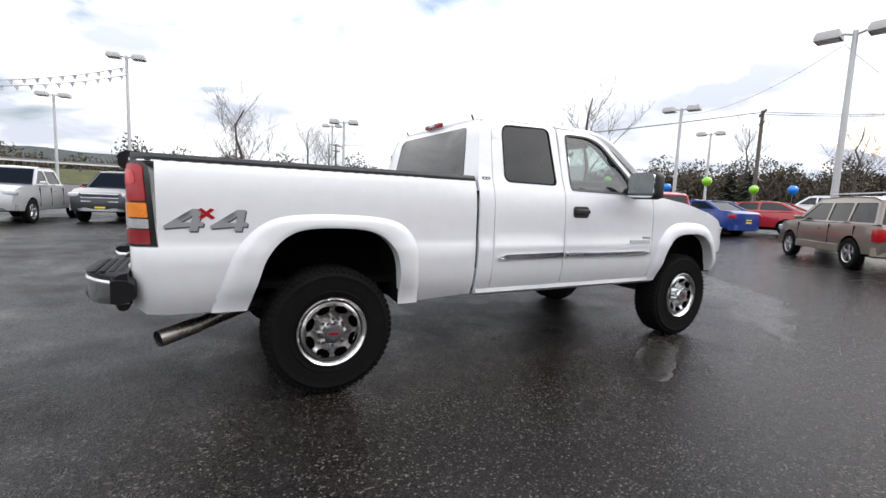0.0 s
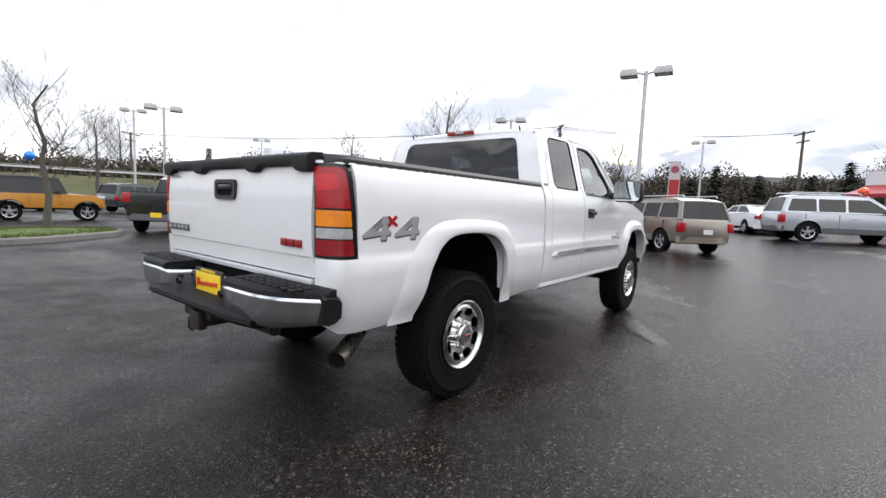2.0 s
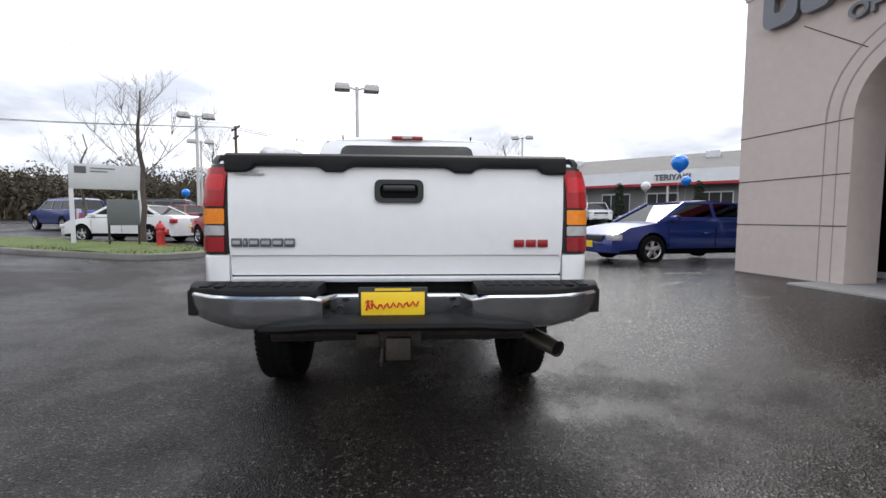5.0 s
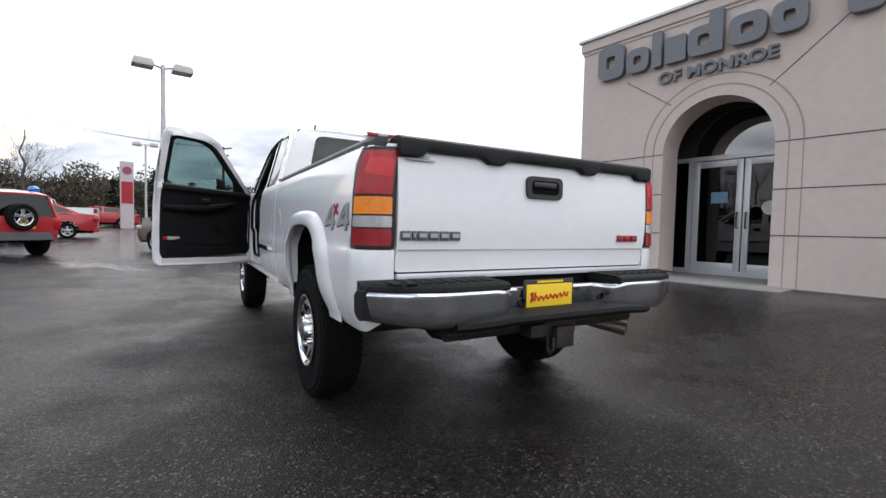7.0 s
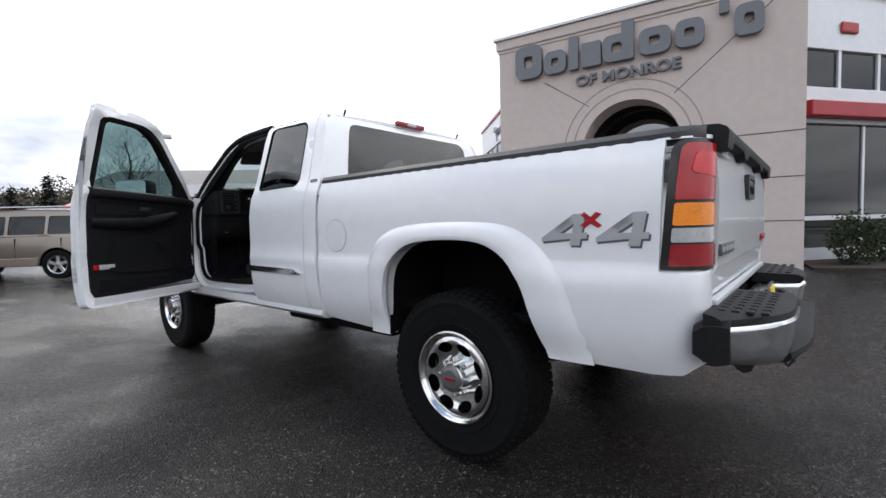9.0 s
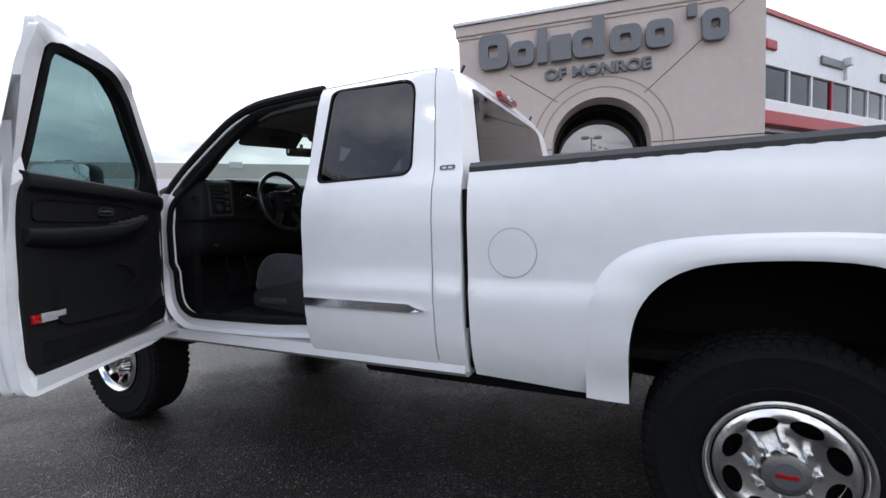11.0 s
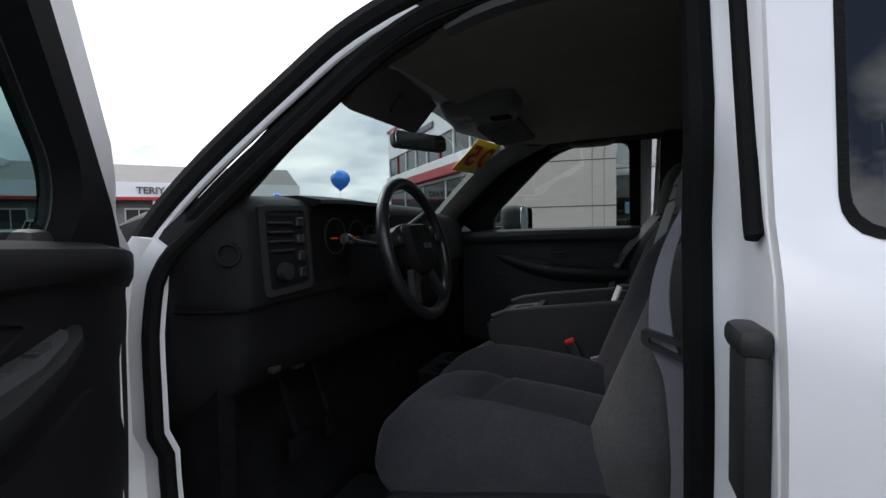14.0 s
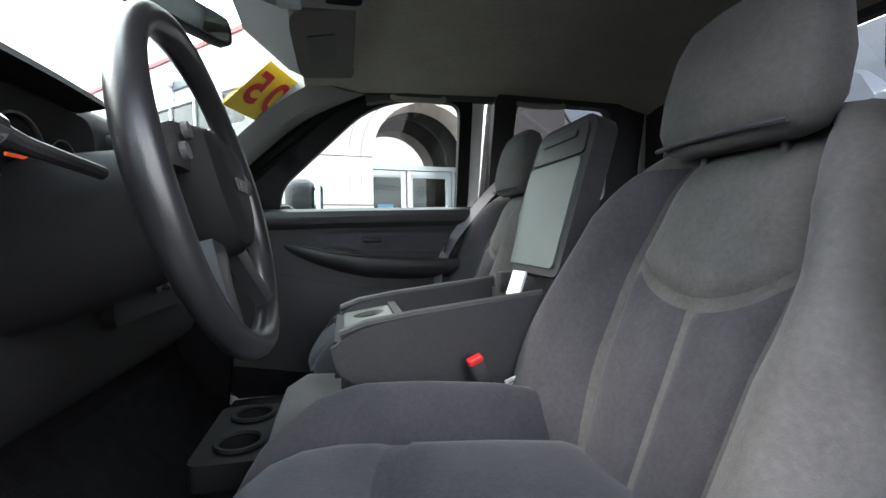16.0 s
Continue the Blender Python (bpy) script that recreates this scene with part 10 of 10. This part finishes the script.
# rear-view mirror, overhead lamp, grab handle, windscreen sticker
bm = bmesh.new()
rr = rounded([(-0.125, -0.032), (-0.125, 0.032), (0.125, 0.032), (0.125, -0.032)], 0.022)
rings = []
for x, sc in ((0.02, 0.8), (0.008, 0.98), (-0.012, 1.0), (-0.016, 0.96)):
    rings.append([(x, u * (1 if sc > 0.9 else 0.9), v * sc) for u, v in rr])
loft(bm, rings)
rv = part("rear_view_mirror", bm, M_BLACK, truck, "black rear-view mirror", m=pose(2.85, -0.012, 1.803, 0, 6, -30))
bm = bmesh.new()
loft(bm, [[(-0.0165, u * 0.93, v * 0.86) for u, v in rr], [(-0.018, u * 0.92, v * 0.84) for u, v in rr]])
part("mirror_face", bm, M_MIRROR, rv, "mirror glass")
bm = bmesh.new()
tube(bm, [(0.015, 0, 0), (0.05, -0.01, 0.03), (0.07, -0.015, 0.075)], [0.011, 0.009, 0.014], 8)
part("mirror_stem", bm, M_BLACK, rv)
bm = bmesh.new()
rings = []
for z, k in ((1.945, 1.04), (1.900, 1.0), (1.878, 0.93), (1.866, 0.80)):
    rings.append([(2.55 + (x - 2.55) * k, y * k, z - 0.10 * max(0, x - 2.60)) for x, y in rounded([(2.46, -0.105), (2.46, 0.105), (2.73, 0.09), (2.73, -0.09)], 0.05)])
loft(bm, rings)
ov = part("overhead_console", bm, M_PILLAR, head, "grey overhead lamp panel", sharp=50)
# no hollow here: the shade of the recess is a near-black plate
bm = bmesh.new()
prism(bm, rounded([(2.49, -0.055), (2.49, 0.015), (2.575, 0.015), (2.575, -0.055)], 0.02), "z", 1.862, 1.868)
part("recess_shade_patch", bm, M_DARK, ov, "dark patch standing for a shaded recess in the overhead panel")
for y in (-0.05, 0.05):
    bm = bmesh.new()
    prism(bm, rounded([(2.62, y - 0.03), (2.62, y + 0.03), (2.67, y + 0.03), (2.67, y - 0.03)], 0.01), "z", 1.855, 1.862)
    part("lamp_lens", bm, M_CLEAR, ov, "clear map lamp lens")
for x in (2.25, 1.75):
    bm = bmesh.new()
    tube(bm, smooth_pts([(x - 0.10, -0.745, 1.875), (x - 0.07, -0.715, 1.858), (x + 0.07, -0.715, 1.858), (x + 0.10, -0.745, 1.875)]), 0.011, 8)
    part("grab_handle", bm, M_HEAD, head, "grey grab handle")
# year sticker, read from the front of the truck
ws_at = lambda v, y: Vector(ws(v, y, 0.006))
bm = bmesh.new()
rows = []
Y0, Y1, V0, V1 = -0.785, -0.565, 0.68, 0.935
for a in range(5):
    rows.append([ws_at(V0 + (V1 - V0) * a / 4, Y0 + (Y1 - Y0) * b / 4) for b in range(5)])
loft(bm, rows, caps=False, close=False)
stick = part("year_sticker", bm, M_YELLOW, truck, "yellow windscreen sticker with red digits")
for ch_t, yc in (("0", -0.732), ("5", -0.622)):
    cu = bpy.data.curves.new("digit", "FONT")
    cu.body = ch_t
    cu.size, cu.extrude, cu.offset = 0.165, 0.0, 0.004
    cu.align_x, cu.align_y = "CENTER", "CENTER"
    dob = bpy.data.objects.new("digit", cu)
    scene.collection.objects.link(dob)
    bpy.context.view_layer.update()
    me = bpy.data.meshes.new_from_object(dob)
    bpy.data.objects.remove(dob)
    for q in (-1, 1):
        me2 = me.copy()
        dg = new("digit", me2)
        p0, pu, pv = ws_at(0.807, yc), ws_at(0.807, yc + 0.01) - ws_at(0.807, yc), ws_at(0.817, yc) - ws_at(0.807, yc)
        xa, ya = pu.normalized(), pv.normalized()
        za = xa.cross(ya).normalized()
        ya = za.cross(xa)
        mm = Matrix((xa, ya, za)).transposed().to_4x4()
        dg.matrix_world = Matrix.Translation(p0 + za * 0.004 * q) @ mm
        me2.materials.append(M_REDINK)
        dg.parent = stick
